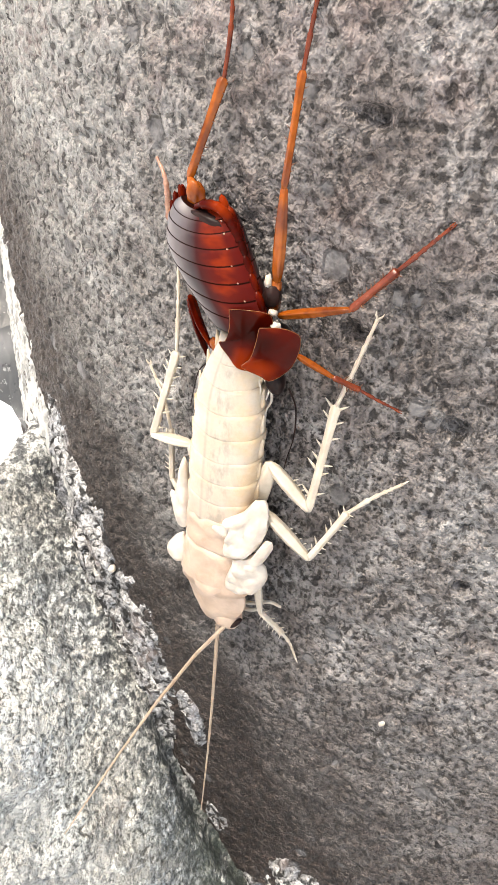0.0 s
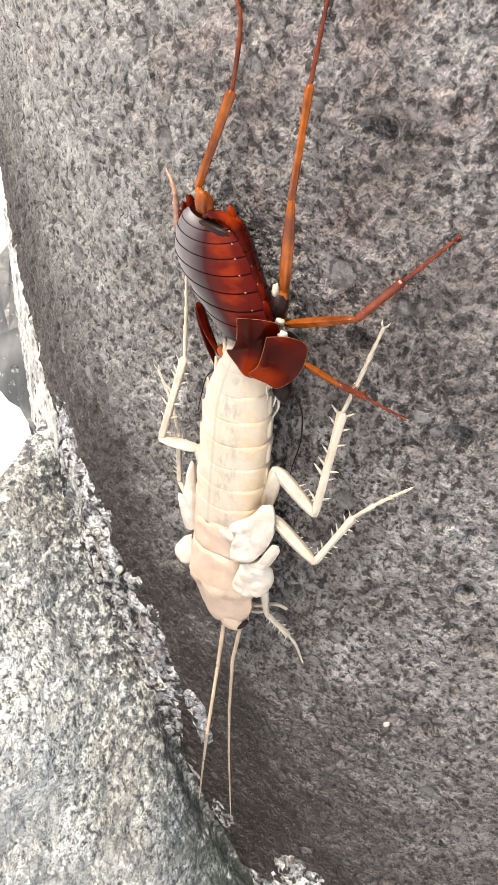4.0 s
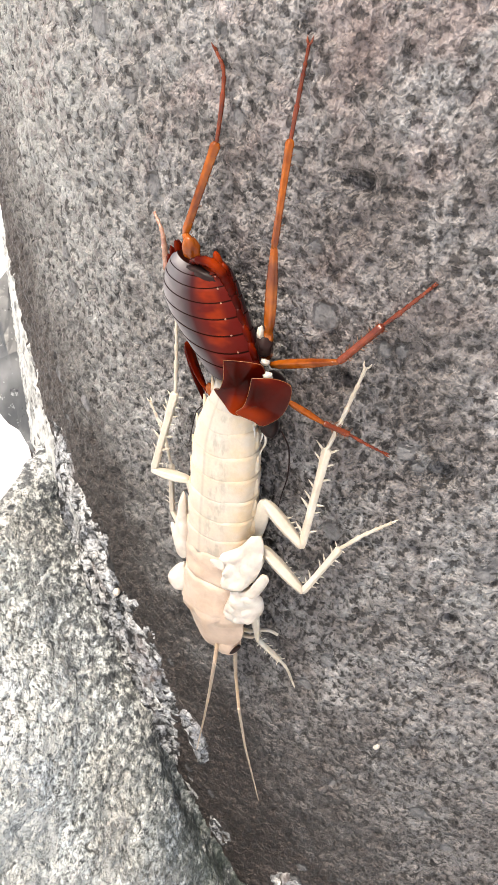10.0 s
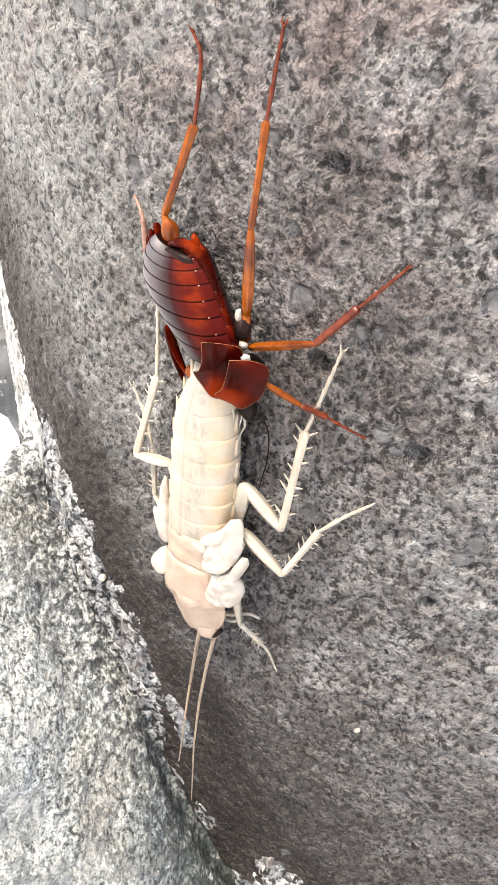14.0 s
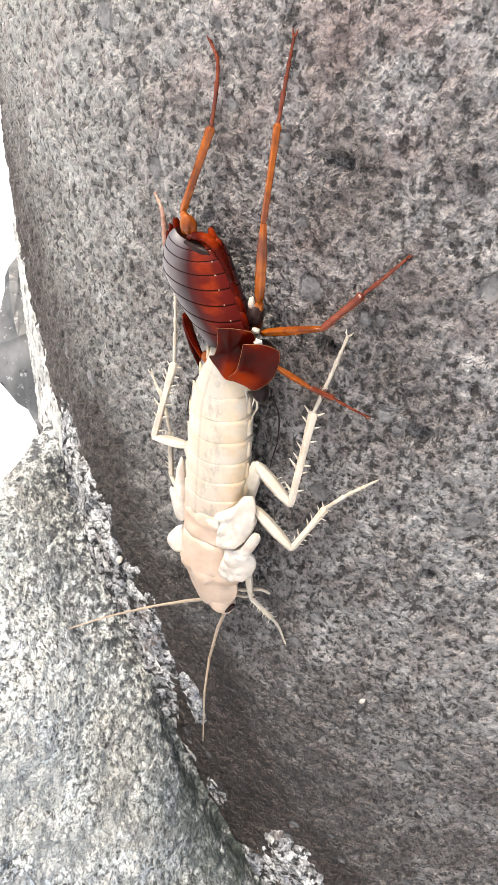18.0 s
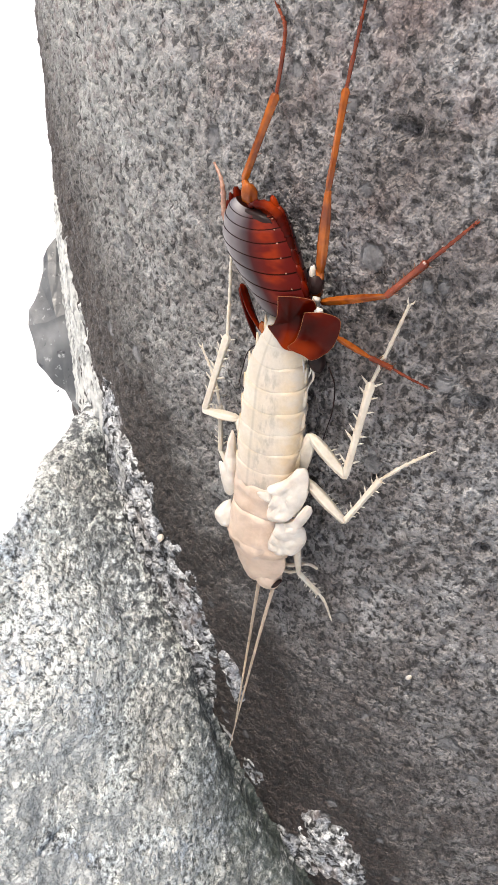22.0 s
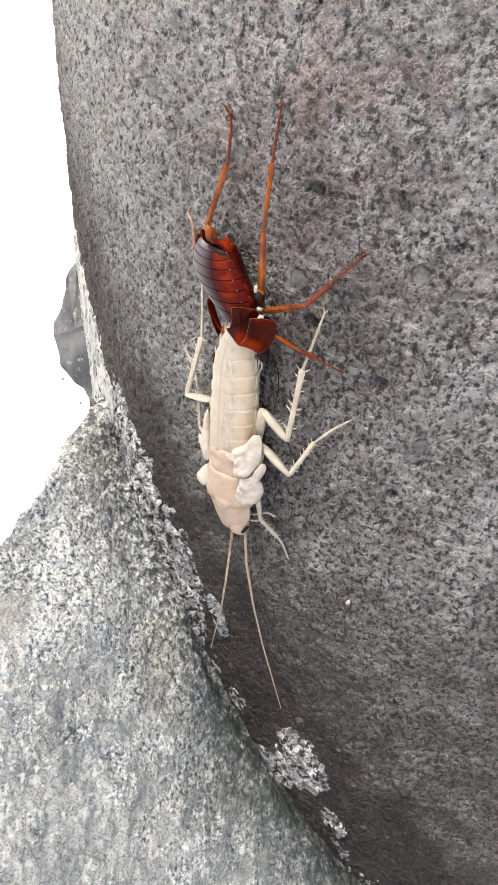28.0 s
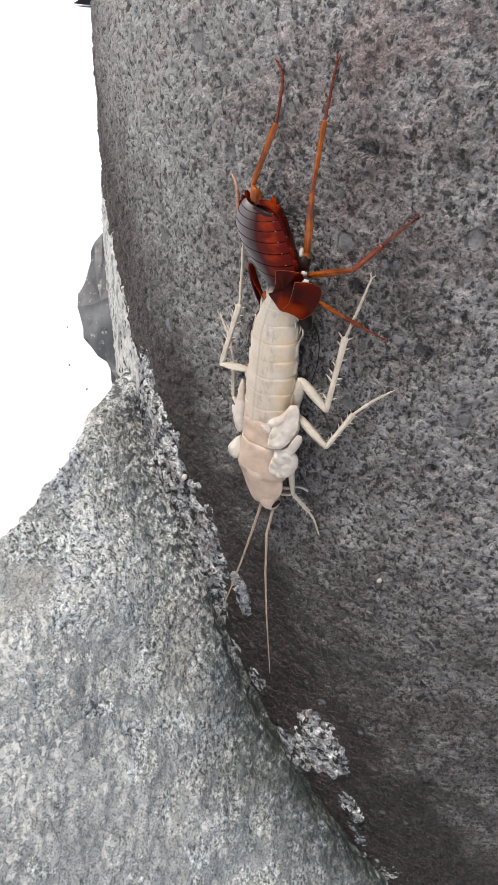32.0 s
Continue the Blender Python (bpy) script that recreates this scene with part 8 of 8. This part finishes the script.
    walk(antenna_b[2], [
        (0, pose(0.00258, -0.00817, 0.01077, -0.1, -8.6, 3.5)), (0.25, pose(0.00134, -0.00535, 0.01511, 3, -11, 3.7)), (0.5, pose(-0.00088, -0.00083, 0.01692, 6.1, -13.5, 4.2)),
        (0.75, pose(-0.00039, -0.00045, 0.01698, 3.3, -5.8, 1.5)), (1, pose(0.00016, -1e-05, 0.017, -0.4, 2.1, 0.9)), (1.25, pose(0.00063, -0.00513, 0.01537, 0.1, -6, 1.1)),
        (1.5, pose(0.00277, -0.00776, 0.01163, 0.1, -14, 2.5)), (1.75, pose(0.00028, -0.00516, 0.01537, -0.5, -7.7, 1.6)), (2, pose(-0.00012, 0.00028, 0.017, -1.3, -1.3, 1.5)),
        (2.25, pose(-0.00013, 0.00031, 0.01699, -2.5, -1.3, 1.3)), (2.5, pose(-0.00014, 0.00035, 0.01699, -3.7, -1.3, 1.1)), (2.75, pose(0.001, -0.00534, 0.01518, -0, -6.3, 0.8)),
        (3, pose(0.00375, -0.00769, 0.01078, 3.5, -11.3, 1.5)), (3.25, pose(0.00012, -0.00588, 0.01481, 1.8, -10.5, 0.5)), (3.5, pose(-0.00121, -0.00017, 0.01692, -0.3, -9.7, 0.2)),
        (3.833, pose(-0.00109, -0.00015, 0.01693, 0, -9.1, -0)), (4.167, pose(-0.00097, -0.00014, 0.01695, 0.4, -8.4, -0.3)), (4.5, pose(-0.00085, -0.00012, 0.01696, 0.7, -7.8, -0.5)),
        (4.833, pose(-0.00073, -0.00011, 0.01697, 1, -7.1, -0.6)), (5.167, pose(-0.00061, -0.0001, 0.01698, 1.3, -6.5, -0.7)), (5.5, pose(-0.00049, -9e-05, 0.01699, 1.7, -5.8, -0.8)),
        (5.75, pose(-0.00057, -3e-05, 0.01698, 1, -6, -0.7)), (6, pose(-0.00065, 4e-05, 0.01698, 0.4, -6.2, -0.5)), (6.25, pose(-0.00059, 0.00021, 0.01698, -0.3, -7.9, 0.8)),
        (6.5, pose(-0.00052, 0.00034, 0.01698, -0.5, -9.4, 2.4)), (6.75, pose(-0.00028, 0.00035, 0.01699, -0.9, -5.2, 1.3)), (7, pose(-3e-05, 0.00034, 0.01699, -1.1, -0.8, 0.6)),
        (7.25, pose(-9e-05, 0.00018, 0.017, -0, -1.5, 0.6)), (7.5, pose(-0.00015, 1e-05, 0.017, 1, -2.1, 0.5)), (7.75, pose(-0.00023, -0.00016, 0.017, 3, -3.5, 0.3)),
        (8, pose(-0.00031, -0.00033, 0.01699, 5.1, -4.9, 0)), (8.25, pose(0.00148, -0.00589, 0.01464, 4, -7.4, 1.8)), (8.5, pose(0.00444, -0.00766, 0.00962, 2.5, -9.6, 3.5)),
        (8.75, pose(0.00363, -0.00824, 0.00786, 1.5, -6.9, 3)), (9, pose(0.00227, -0.00858, 0.00651, 0.4, -4.1, 2.8)), (9.25, pose(0.00175, -0.00654, 0.01393, -0.5, -3.4, 2.6)),
        (9.5, pose(-0.00028, 0.00024, 0.01699, -1.3, -2.7, 2.4)), (9.75, pose(0.00089, -0.00788, 0.01225, -0.4, -3.5, 2.4)), (10, pose(-0.00118, -0.00746, 0.0031, 0.5, -4.3, 2.2)),
        (10.25, pose(-0.00083, -0.0079, 0.01223, 1.5, -4.1, 2.4)), (10.5, pose(-0.00028, -0.00011, 0.01699, 2.4, -3.8, 2.7)), (10.75, pose(-0.00027, -0.00015, 0.01699, 2.4, -3.7, 2.7)),
        (11, pose(-0.00027, -0.00018, 0.01699, 2.4, -3.7, 2.8)), (11.25, pose(-0.00031, -0.0002, 0.01699, 2.2, -4.1, 2.9)), (11.5, pose(-0.00036, -0.00022, 0.01699, 1.9, -4.5, 3)),
        (11.75, pose(-0.00074, -8e-05, 0.01697, 0.5, -7.6, 3.5)), (12, pose(-0.00111, 3e-05, 0.01693, -0.9, -10.7, 4.8)), (12.25, pose(-0.00118, -0.00723, 0.01323, -0.4, -7.5, 3.7)),
        (12.5, pose(0.00244, -0.00852, 0.00645, 0.2, -4.3, 3.1)), (12.75, pose(-0.00027, -0.00701, 0.01363, -0.9, -8.1, 4.3)), (13, pose(-0.00124, 0.00019, 0.01691, -1.8, -11.6, 6.3)),
        (13.25, pose(-0.00088, -0, 0.01696, 56.3, -18.1, -1.7)), (13.5, pose(-0.00047, -0.00021, 0.01699, 115.5, -14.1, -15.5)), (13.75, pose(-0.0004, -0.00013, 0.01699, 57.1, -18.3, 6.5)),
        (14, pose(-0.00034, -6e-05, 0.01699, 1, -5.1, 17.3)), (14.25, pose(-0.00032, -0.00017, 0.01699, 1.4, -4.9, 17.2)), (14.5, pose(-0.0003, -0.00028, 0.01699, 1.8, -4.7, 17)),
        (14.833, pose(-0.00034, -0.00027, 0.01699, 1.6, -4.9, 17.1)), (15.167, pose(-0.00037, -0.00027, 0.01699, 1.4, -5.2, 17.2)), (15.5, pose(-0.00041, -0.00026, 0.01699, 1.2, -5.4, 17.2)),
        (15.833, pose(-0.00044, -0.00025, 0.01699, 0.9, -5.6, 17.3)), (16.167, pose(-0.00047, -0.00025, 0.01698, 0.7, -5.9, 17.4)), (16.5, pose(-0.00051, -0.00024, 0.01698, 0.5, -6.1, 17.5)),
        (16.75, pose(-0.0005, -0.00025, 0.01698, 1.4, -6.9, 17.3)), (17, pose(-0.0005, -0.00025, 0.01698, 2.3, -7.8, 17)), (17.25, pose(-0.00054, -0.00033, 0.01698, 2.3, -7.9, 16.7)),
        (17.5, pose(-0.00058, -0.0004, 0.01697, 2.3, -8.1, 16.4)), (17.75, pose(-0.00058, -0.00048, 0.01697, 63.4, -32.6, 3.6)), (18, pose(-0.00057, -0.00056, 0.01696, 137.4, -35.3, -24.3)),
        (18.25, pose(-0.00055, -0.0003, 0.01698, 59.2, -35.8, 13.8)), (18.5, pose(-0.00052, -4e-05, 0.01698, -0.8, -5.8, 29.5)), (18.75, pose(-0.0014, 0.00014, 0.01689, -7.4, -8.5, 32.2)),
        (19, pose(-0.00214, 0.00019, 0.01674, -13.3, -10.2, 37.3)), (19.25, pose(-0.00185, 0.00027, 0.0168, -11.8, -11.5, 36.9)), (19.5, pose(-0.00155, 0.00034, 0.01686, -10.3, -12.8, 36.3)),
        (19.75, pose(-0.00105, 7e-05, 0.01694, -5.7, -9.5, 32.8)), (20, pose(-0.00051, -0.00026, 0.01698, -0.8, -5.9, 31.1)), (20.25, pose(-0.00059, 1e-05, 0.01698, -3, -4.8, 31.7)),
        (20.5, pose(-0.00066, 0.00027, 0.01697, -5.2, -3.6, 32.4)), (20.75, pose(-0.00075, 0.00016, 0.01697, -5.4, -4.8, 32.9)), (21, pose(-0.00083, 6e-05, 0.01696, -5.5, -6, 33.3)),
        (21.25, pose(-0.00082, -0.00025, 0.01696, -2.4, -8.5, 31.6)), (21.5, pose(-0.00079, -0.00059, 0.01695, 1.1, -10.8, 30.5)), (21.75, pose(-0.00051, -0.00011, 0.01698, -1.5, -5.5, 31)),
        (22, pose(-0.00024, 0.00038, 0.01699, -3.9, -0.1, 31.1)), (22.25, pose(-0.00044, 0.00015, 0.01699, -3.5, -2.7, 31.6)), (22.5, pose(-0.00064, -8e-05, 0.01698, -3.1, -5.3, 32.1)),
        (22.75, pose(-0.0008, 0.00519, 0.01531, -1.5, -7.4, 36.2)), (23, pose(-0.00187, 0.0079, 0.01187, 2.7, -8.6, 38.2)), (23.25, pose(-0.00087, 0.00504, 0.01541, -0.9, -7.5, 36.2)),
        (23.5, pose(-0.00061, 3e-05, 0.01698, -2.6, -5.6, 32.9)), (23.75, pose(-0.00062, -0.00013, 0.01698, -1.9, -6.1, 32.1)), (24, pose(-0.00063, -0.00029, 0.01697, -1, -6.6, 31.5)),
        (24.25, pose(-0.00055, -0.00013, 0.01698, -0.8, -5.9, 31.6)), (24.5, pose(-0.00048, 4e-05, 0.01699, -0.5, -5.2, 31.6)), (24.75, pose(-0.00058, -0.00023, 0.01698, -0.4, -6.7, 31.5)),
        (25, pose(-0.00068, -0.0005, 0.01696, -0.2, -8.1, 31.4)), (25.25, pose(-0.00064, -0.00025, 0.01697, -1.2, -6.9, 30.9)), (25.5, pose(-0.0006, 0, 0.01698, -2.2, -5.7, 30.3)),
        (25.833, pose(-0.00053, 8e-05, 0.01698, -2.7, -4.5, 30.7)), (26.167, pose(-0.00045, 0.00015, 0.01699, -3.1, -3.3, 31.1)), (26.5, pose(-0.00037, 0.00022, 0.01699, -3.5, -2.1, 31.5)),
        (26.833, pose(-0.00028, 0.00028, 0.01699, -3.8, -0.9, 31.9)), (27.167, pose(-0.00019, 0.00035, 0.01699, -4, 0.3, 32.3)), (27.5, pose(-9e-05, 0.0004, 0.01699, -4.2, 1.6, 32.7)),
        (27.75, pose(-0.00048, 5e-05, 0.01699, -3.5, -3.7, 32.9)), (28, pose(-0.00087, -0.00031, 0.01695, -2.9, -9, 33)), (28.25, pose(-0.00057, -0.00022, 0.01698, -1.6, -6.8, 33)),
        (28.5, pose(-0.00027, -0.00012, 0.017, -0.3, -4.5, 32.9)), (28.75, pose(-0.00022, 2e-05, 0.017, -0.8, -2.8, 32.9)), (29, pose(-0.00016, 0.00015, 0.017, -1.4, -1.1, 32.7)),
        (29.25, pose(-0.00036, -7e-05, 0.01699, -1.3, -4.3, 32.6)), (29.5, pose(-0.00057, -0.00028, 0.01698, -1.2, -7.4, 32.5)), (29.75, pose(-0.00092, -0.00061, 0.01693, 0, -12.1, 32.4)),
        (30, pose(-0.00128, -0.00093, 0.01686, 1.3, -16.7, 32.3)), (30.25, pose(-0.00133, -0.00081, 0.01686, 0.5, -15.8, 32.4)), (30.5, pose(-0.00138, -0.00069, 0.01687, -0.3, -15, 32.6)),
        (30.75, pose(-0.00127, -0.00071, 0.01688, -0.7, -13.6, 32.7)), (31, pose(-0.00115, -0.00074, 0.0169, -1.1, -12.3, 32.7)), (31.25, pose(-0.00137, -0.00076, 0.01686, -0.6, -14.8, 32.7)),
        (31.5, pose(-0.00159, -0.00079, 0.01682, -0.1, -17.3, 32.6)), (31.75, pose(-0.00149, -0.00085, 0.01683, -0.4, -15.3, 32.6)), (32, pose(-0.0014, -0.00092, 0.01684, -0.7, -13.3, 32.6))])
    walk(antenna_b[3], [
        (0, pose(0.00108, -0.00824, 0.02065, 1.3, -9.9, 4)), (0.25, pose(-0.00053, -0.006, 0.02491, 3.2, -15.3, 4.3)), (0.5, pose(-0.00312, -0.00205, 0.02659, 5.1, -20.7, 4.6)),
        (0.75, pose(-0.00138, -0.00105, 0.02691, 2.5, -8.9, 1.4)), (1, pose(0.00053, 7e-05, 0.02699, -1.3, 3.1, 0.9)), (1.25, pose(-0.00041, -0.00516, 0.02531, 1.7, -7.3, 1.2)),
        (1.5, pose(0.00036, -0.00788, 0.02133, 4.1, -17.5, 3.5)), (1.75, pose(-0.00106, -0.00512, 0.02528, 1.9, -9.7, 1.5)), (2, pose(-0.00035, 0.0005, 0.02699, -1, -1.8, 0.9)),
        (2.25, pose(-0.00037, 0.00074, 0.02698, -2.3, -1.7, 0.8)), (2.5, pose(-0.00038, 0.00098, 0.02697, -3.7, -1.6, 0.5)), (2.75, pose(-9e-05, -0.00535, 0.02512, 1.3, -7.6, 0.4)),
        (3, pose(0.00182, -0.00835, 0.02057, 6, -13.7, 1.6)), (3.25, pose(-0.0017, -0.00621, 0.02464, 3.6, -12.3, -0.2)), (3.5, pose(-0.00289, -0.00012, 0.02677, 0.4, -10.9, -0.8)),
        (3.833, pose(-0.00266, -0.00016, 0.02681, 0.7, -10.5, -1.1)), (4.167, pose(-0.00243, -0.00019, 0.02684, 1.1, -10.1, -1.3)), (4.5, pose(-0.0022, -0.00023, 0.02687, 1.4, -9.6, -1.5)),
        (4.833, pose(-0.00197, -0.00028, 0.02689, 1.7, -9.2, -1.7)), (5.167, pose(-0.00173, -0.00032, 0.02691, 2, -8.7, -1.9)), (5.5, pose(-0.0015, -0.00037, 0.02693, 2.3, -8.2, -2)),
        (5.75, pose(-0.00161, -0.00019, 0.02693, 1.7, -7.9, -1.8)), (6, pose(-0.00173, -2e-05, 0.02692, 1.2, -7.5, -1.5)), (6.25, pose(-0.00198, 0.00025, 0.02688, -0.5, -11.7, 0.1)),
        (6.5, pose(-0.00216, 0.00037, 0.02684, -1.7, -15.6, 2.8)), (6.75, pose(-0.00119, 0.00049, 0.02695, -1.5, -8.6, 0.8)), (7, pose(-0.00018, 0.00052, 0.02699, -1.1, -1.4, -0.3)),
        (7.25, pose(-0.00035, 0.00018, 0.02699, -0.6, -2.2, -0.3)), (7.5, pose(-0.00052, -0.00016, 0.02699, -0, -3.1, -0.4)), (7.75, pose(-0.00084, -0.00069, 0.02696, 3.8, -5.9, -0.8)),
        (8, pose(-0.00115, -0.00121, 0.02691, 7.6, -8.7, -1.5)), (8.25, pose(0.00023, -0.00663, 0.02454, 7.1, -11.2, 1.3)), (8.5, pose(0.00279, -0.0082, 0.01946, 5.7, -13.4, 4.2)),
        (8.75, pose(0.00244, -0.00856, 0.01778, 4.4, -9.5, 3.3)), (9, pose(0.00155, -0.00868, 0.01648, 2.9, -5.5, 2.7)), (9.25, pose(0.00115, -0.00649, 0.02391, 0.6, -4.6, 2.5)),
        (9.5, pose(-0.00075, 0.00045, 0.02698, -1.6, -3.7, 2.2)), (9.75, pose(0.00027, -0.00784, 0.02223, 0.8, -5.7, 2.1)), (10, pose(-0.00194, -0.00758, 0.01307, 3.3, -7.6, 1.4)),
        (10.25, pose(-0.00152, -0.00819, 0.0222, 3.5, -6.7, 1.9)), (10.5, pose(-0.00091, -0.00056, 0.02696, 3.7, -5.7, 2.4)), (10.75, pose(-0.0009, -0.0006, 0.02696, 3.8, -5.7, 2.4)),
        (11, pose(-0.00089, -0.00064, 0.02696, 4, -5.7, 2.5)), (11.25, pose(-0.001, -0.00062, 0.02696, 3, -6, 2.7)), (11.5, pose(-0.00112, -0.00059, 0.02695, 2.1, -6.3, 2.8)),
        (11.75, pose(-0.00206, -0.00025, 0.02688, 0.4, -9.6, 3.6)), (12, pose(-0.00297, 3e-05, 0.02676, -1.2, -12.9, 5.2)), (12.25, pose(-0.00249, -0.00723, 0.02315, 0.3, -9.6, 4)),
        (12.5, pose(0.00169, -0.0086, 0.01642, 1.8, -6.3, 3.6)), (12.75, pose(-0.00169, -0.00696, 0.02353, 0.9, -10.5, 4.8)), (13, pose(-0.00327, 0.00028, 0.0267, 0.2, -14.4, 6.8)),
        (13.25, pose(-0.00285, -0.00827, 0.02223, 1, -12.2, 3.8)), (13.5, pose(-0.00188, -0.00918, 0.01281, 1.6, -9.3, 1.4)), (13.75, pose(-0.00115, -0.00866, 0.02215, 3, -8.5, 1.7)),
        (14, pose(-0.00112, -0.00049, 0.02695, 4.2, -7.7, 2.1)), (14.25, pose(-0.00106, -0.00066, 0.02695, 4, -6.9, 1.9)), (14.5, pose(-0.00099, -0.00082, 0.02695, 3.8, -6, 1.8)),
        (14.833, pose(-0.00107, -0.00079, 0.02695, 3.6, -6.3, 1.9)), (15.167, pose(-0.00116, -0.00076, 0.02695, 3.3, -6.6, 2)), (15.5, pose(-0.00124, -0.00073, 0.02694, 3.1, -6.9, 2.1)),
        (15.833, pose(-0.00133, -0.0007, 0.02694, 2.8, -7.1, 2.2)), (16.167, pose(-0.00141, -0.00067, 0.02693, 2.6, -7.4, 2.3)), (16.5, pose(-0.0015, -0.00065, 0.02693, 2.3, -7.6, 2.5)),
        (16.75, pose(-0.00158, -0.00084, 0.02691, 4.5, -9.4, 2)), (17, pose(-0.00167, -0.00104, 0.02688, 6.7, -11.1, 1.5)), (17.25, pose(-0.00174, -0.00111, 0.02687, 58.7, -16.3, -5.2)),
        (17.5, pose(-0.00182, -0.00118, 0.02687, 111.4, -12.3, -17.7)), (17.75, pose(-0.00243, -0.00955, 0.02074, 57.6, -16.8, -3.6)), (18, pose(0.00051, -0.00848, 0.01096, 4.5, -10.8, 3.2)),
        (18.25, pose(-0.00142, -0.00935, 0.02114, 3.8, -9.1, 4)), (18.5, pose(-0.00148, -0.00041, 0.02693, 3.1, -7.4, 4.7)), (18.75, pose(-0.00332, 0.00045, 0.0267, -2.2, -12.7, 7.5)),
        (19, pose(-0.00491, 0.00098, 0.02632, -7.3, -16.7, 13)), (19.25, pose(-0.00464, 0.00073, 0.02639, -6.8, -17.9, 12.3)), (19.5, pose(-0.00437, 0.0005, 0.02645, -6.3, -19, 11.5)),
        (19.75, pose(-0.00297, 1e-05, 0.02675, -2, -13.5, 7.2)), (20, pose(-0.00146, -0.00067, 0.02693, 2.4, -7.3, 5.2)), (20.25, pose(-0.00158, 2e-05, 0.02693, -1.4, -6.7, 6)),
        (20.5, pose(-0.00168, 0.0007, 0.02691, -5.1, -6, 6.9)), (20.75, pose(-0.00196, 0.0005, 0.02689, -3.6, -8, 7.6)), (21, pose(-0.00223, 0.00028, 0.02686, -2, -10, 8.1)),
        (21.25, pose(-0.0023, -0.00066, 0.02684, 2.4, -11.3, 5.8)), (21.5, pose(-0.00231, -0.00171, 0.02677, 7.1, -12.2, 4.4)), (21.75, pose(-0.00146, -0.00038, 0.02694, 1.1, -7.2, 5.4)),
        (22, pose(-0.00061, 0.00096, 0.02697, -4.7, -2.2, 5.6)), (22.25, pose(-0.00117, 0.00043, 0.02696, -2.2, -4.9, 6.3)), (22.5, pose(-0.00171, -0.00011, 0.02692, 0.3, -7.5, 6.7)),
        (22.75, pose(-0.002, 0.00463, 0.02523, -34, -1, 17.2)), (23, pose(-0.00275, 0.00662, 0.02175, -57.2, 19.1, 32.5)), (23.25, pose(-0.00202, 0.00439, 0.02532, -33.3, 1.5, 22.2)),
        (23.5, pose(-0.00167, -0.00012, 0.02692, -2.3, -7.2, 14.7)), (23.75, pose(-0.00169, -0.00042, 0.02692, -0.8, -7.7, 13.5)), (24, pose(-0.00169, -0.00075, 0.02691, 1, -8, 12.6)),
        (24.25, pose(-0.00149, -0.00055, 0.02693, 0.6, -7.3, 12.7)), (24.5, pose(-0.00129, -0.00036, 0.02695, 0.2, -6.6, 12.9)), (24.75, pose(-0.0016, -0.00078, 0.02691, 1.7, -8.1, 12.7)),
        (25, pose(-0.0019, -0.00121, 0.02686, 3.2, -9.6, 12.5)), (25.25, pose(-0.00179, -0.00068, 0.0269, 1.2, -9, 11.9)), (25.5, pose(-0.00165, -0.00017, 0.02692, -0.5, -8.2, 11)),
        (25.833, pose(-0.00144, 8e-05, 0.02694, -1.3, -7, 11.6)), (26.167, pose(-0.00122, 0.00031, 0.02696, -2, -5.7, 12.2)), (26.5, pose(-0.001, 0.00054, 0.02696, -2.6, -4.4, 12.7)),
        (26.833, pose(-0.00076, 0.00076, 0.02697, -3.2, -3, 13.2)), (27.167, pose(-0.00052, 0.00097, 0.02697, -3.7, -1.6, 13.7)), (27.5, pose(-0.00026, 0.00117, 0.02696, -4.2, -0.1, 14.1)),
        (27.75, pose(-0.00137, 0.00021, 0.02695, -1.1, -6.3, 14.2)), (28, pose(-0.00246, -0.00074, 0.02682, 2, -12.5, 14)), (28.25, pose(-0.00171, -0.00063, 0.02691, 2.6, -10.2, 13.8)),
        (28.5, pose(-0.00097, -0.00051, 0.02696, 3.2, -8, 13.6)), (28.75, pose(-0.00071, -0.00013, 0.02698, 0.5, -4.9, 13.8)), (29, pose(-0.00045, 0.00025, 0.02699, -2.2, -1.9, 13.5)),
        (29.25, pose(-0.00111, -0.00027, 0.02696, 0.8, -6.3, 13.4)), (29.5, pose(-0.00177, -0.00079, 0.02689, 3.8, -10.8, 13)), (29.75, pose(-0.00269, -0.00173, 0.02671, 6.4, -15.2, 12.5)),
        (30, pose(-0.00359, -0.00265, 0.02644, 9.2, -19.5, 11.8)), (30.25, pose(-0.00359, -0.00234, 0.02649, 7.7, -18.3, 12.2)), (30.5, pose(-0.00358, -0.00203, 0.02653, 6.1, -17, 12.6)),
        (30.75, pose(-0.00332, -0.00188, 0.0266, 5, -15.6, 12.7)), (31, pose(-0.00306, -0.00173, 0.02666, 3.8, -14.3, 12.9)), (31.25, pose(-0.00358, -0.00205, 0.02653, 5.7, -17, 12.6)),
        (31.5, pose(-0.00411, -0.00237, 0.02637, 7.7, -19.7, 12.2)), (31.75, pose(-0.00376, -0.00221, 0.02648, 6.1, -17, 12.5)), (32, pose(-0.00341, -0.00205, 0.02657, 4.6, -14.4, 12.8))])


motions()
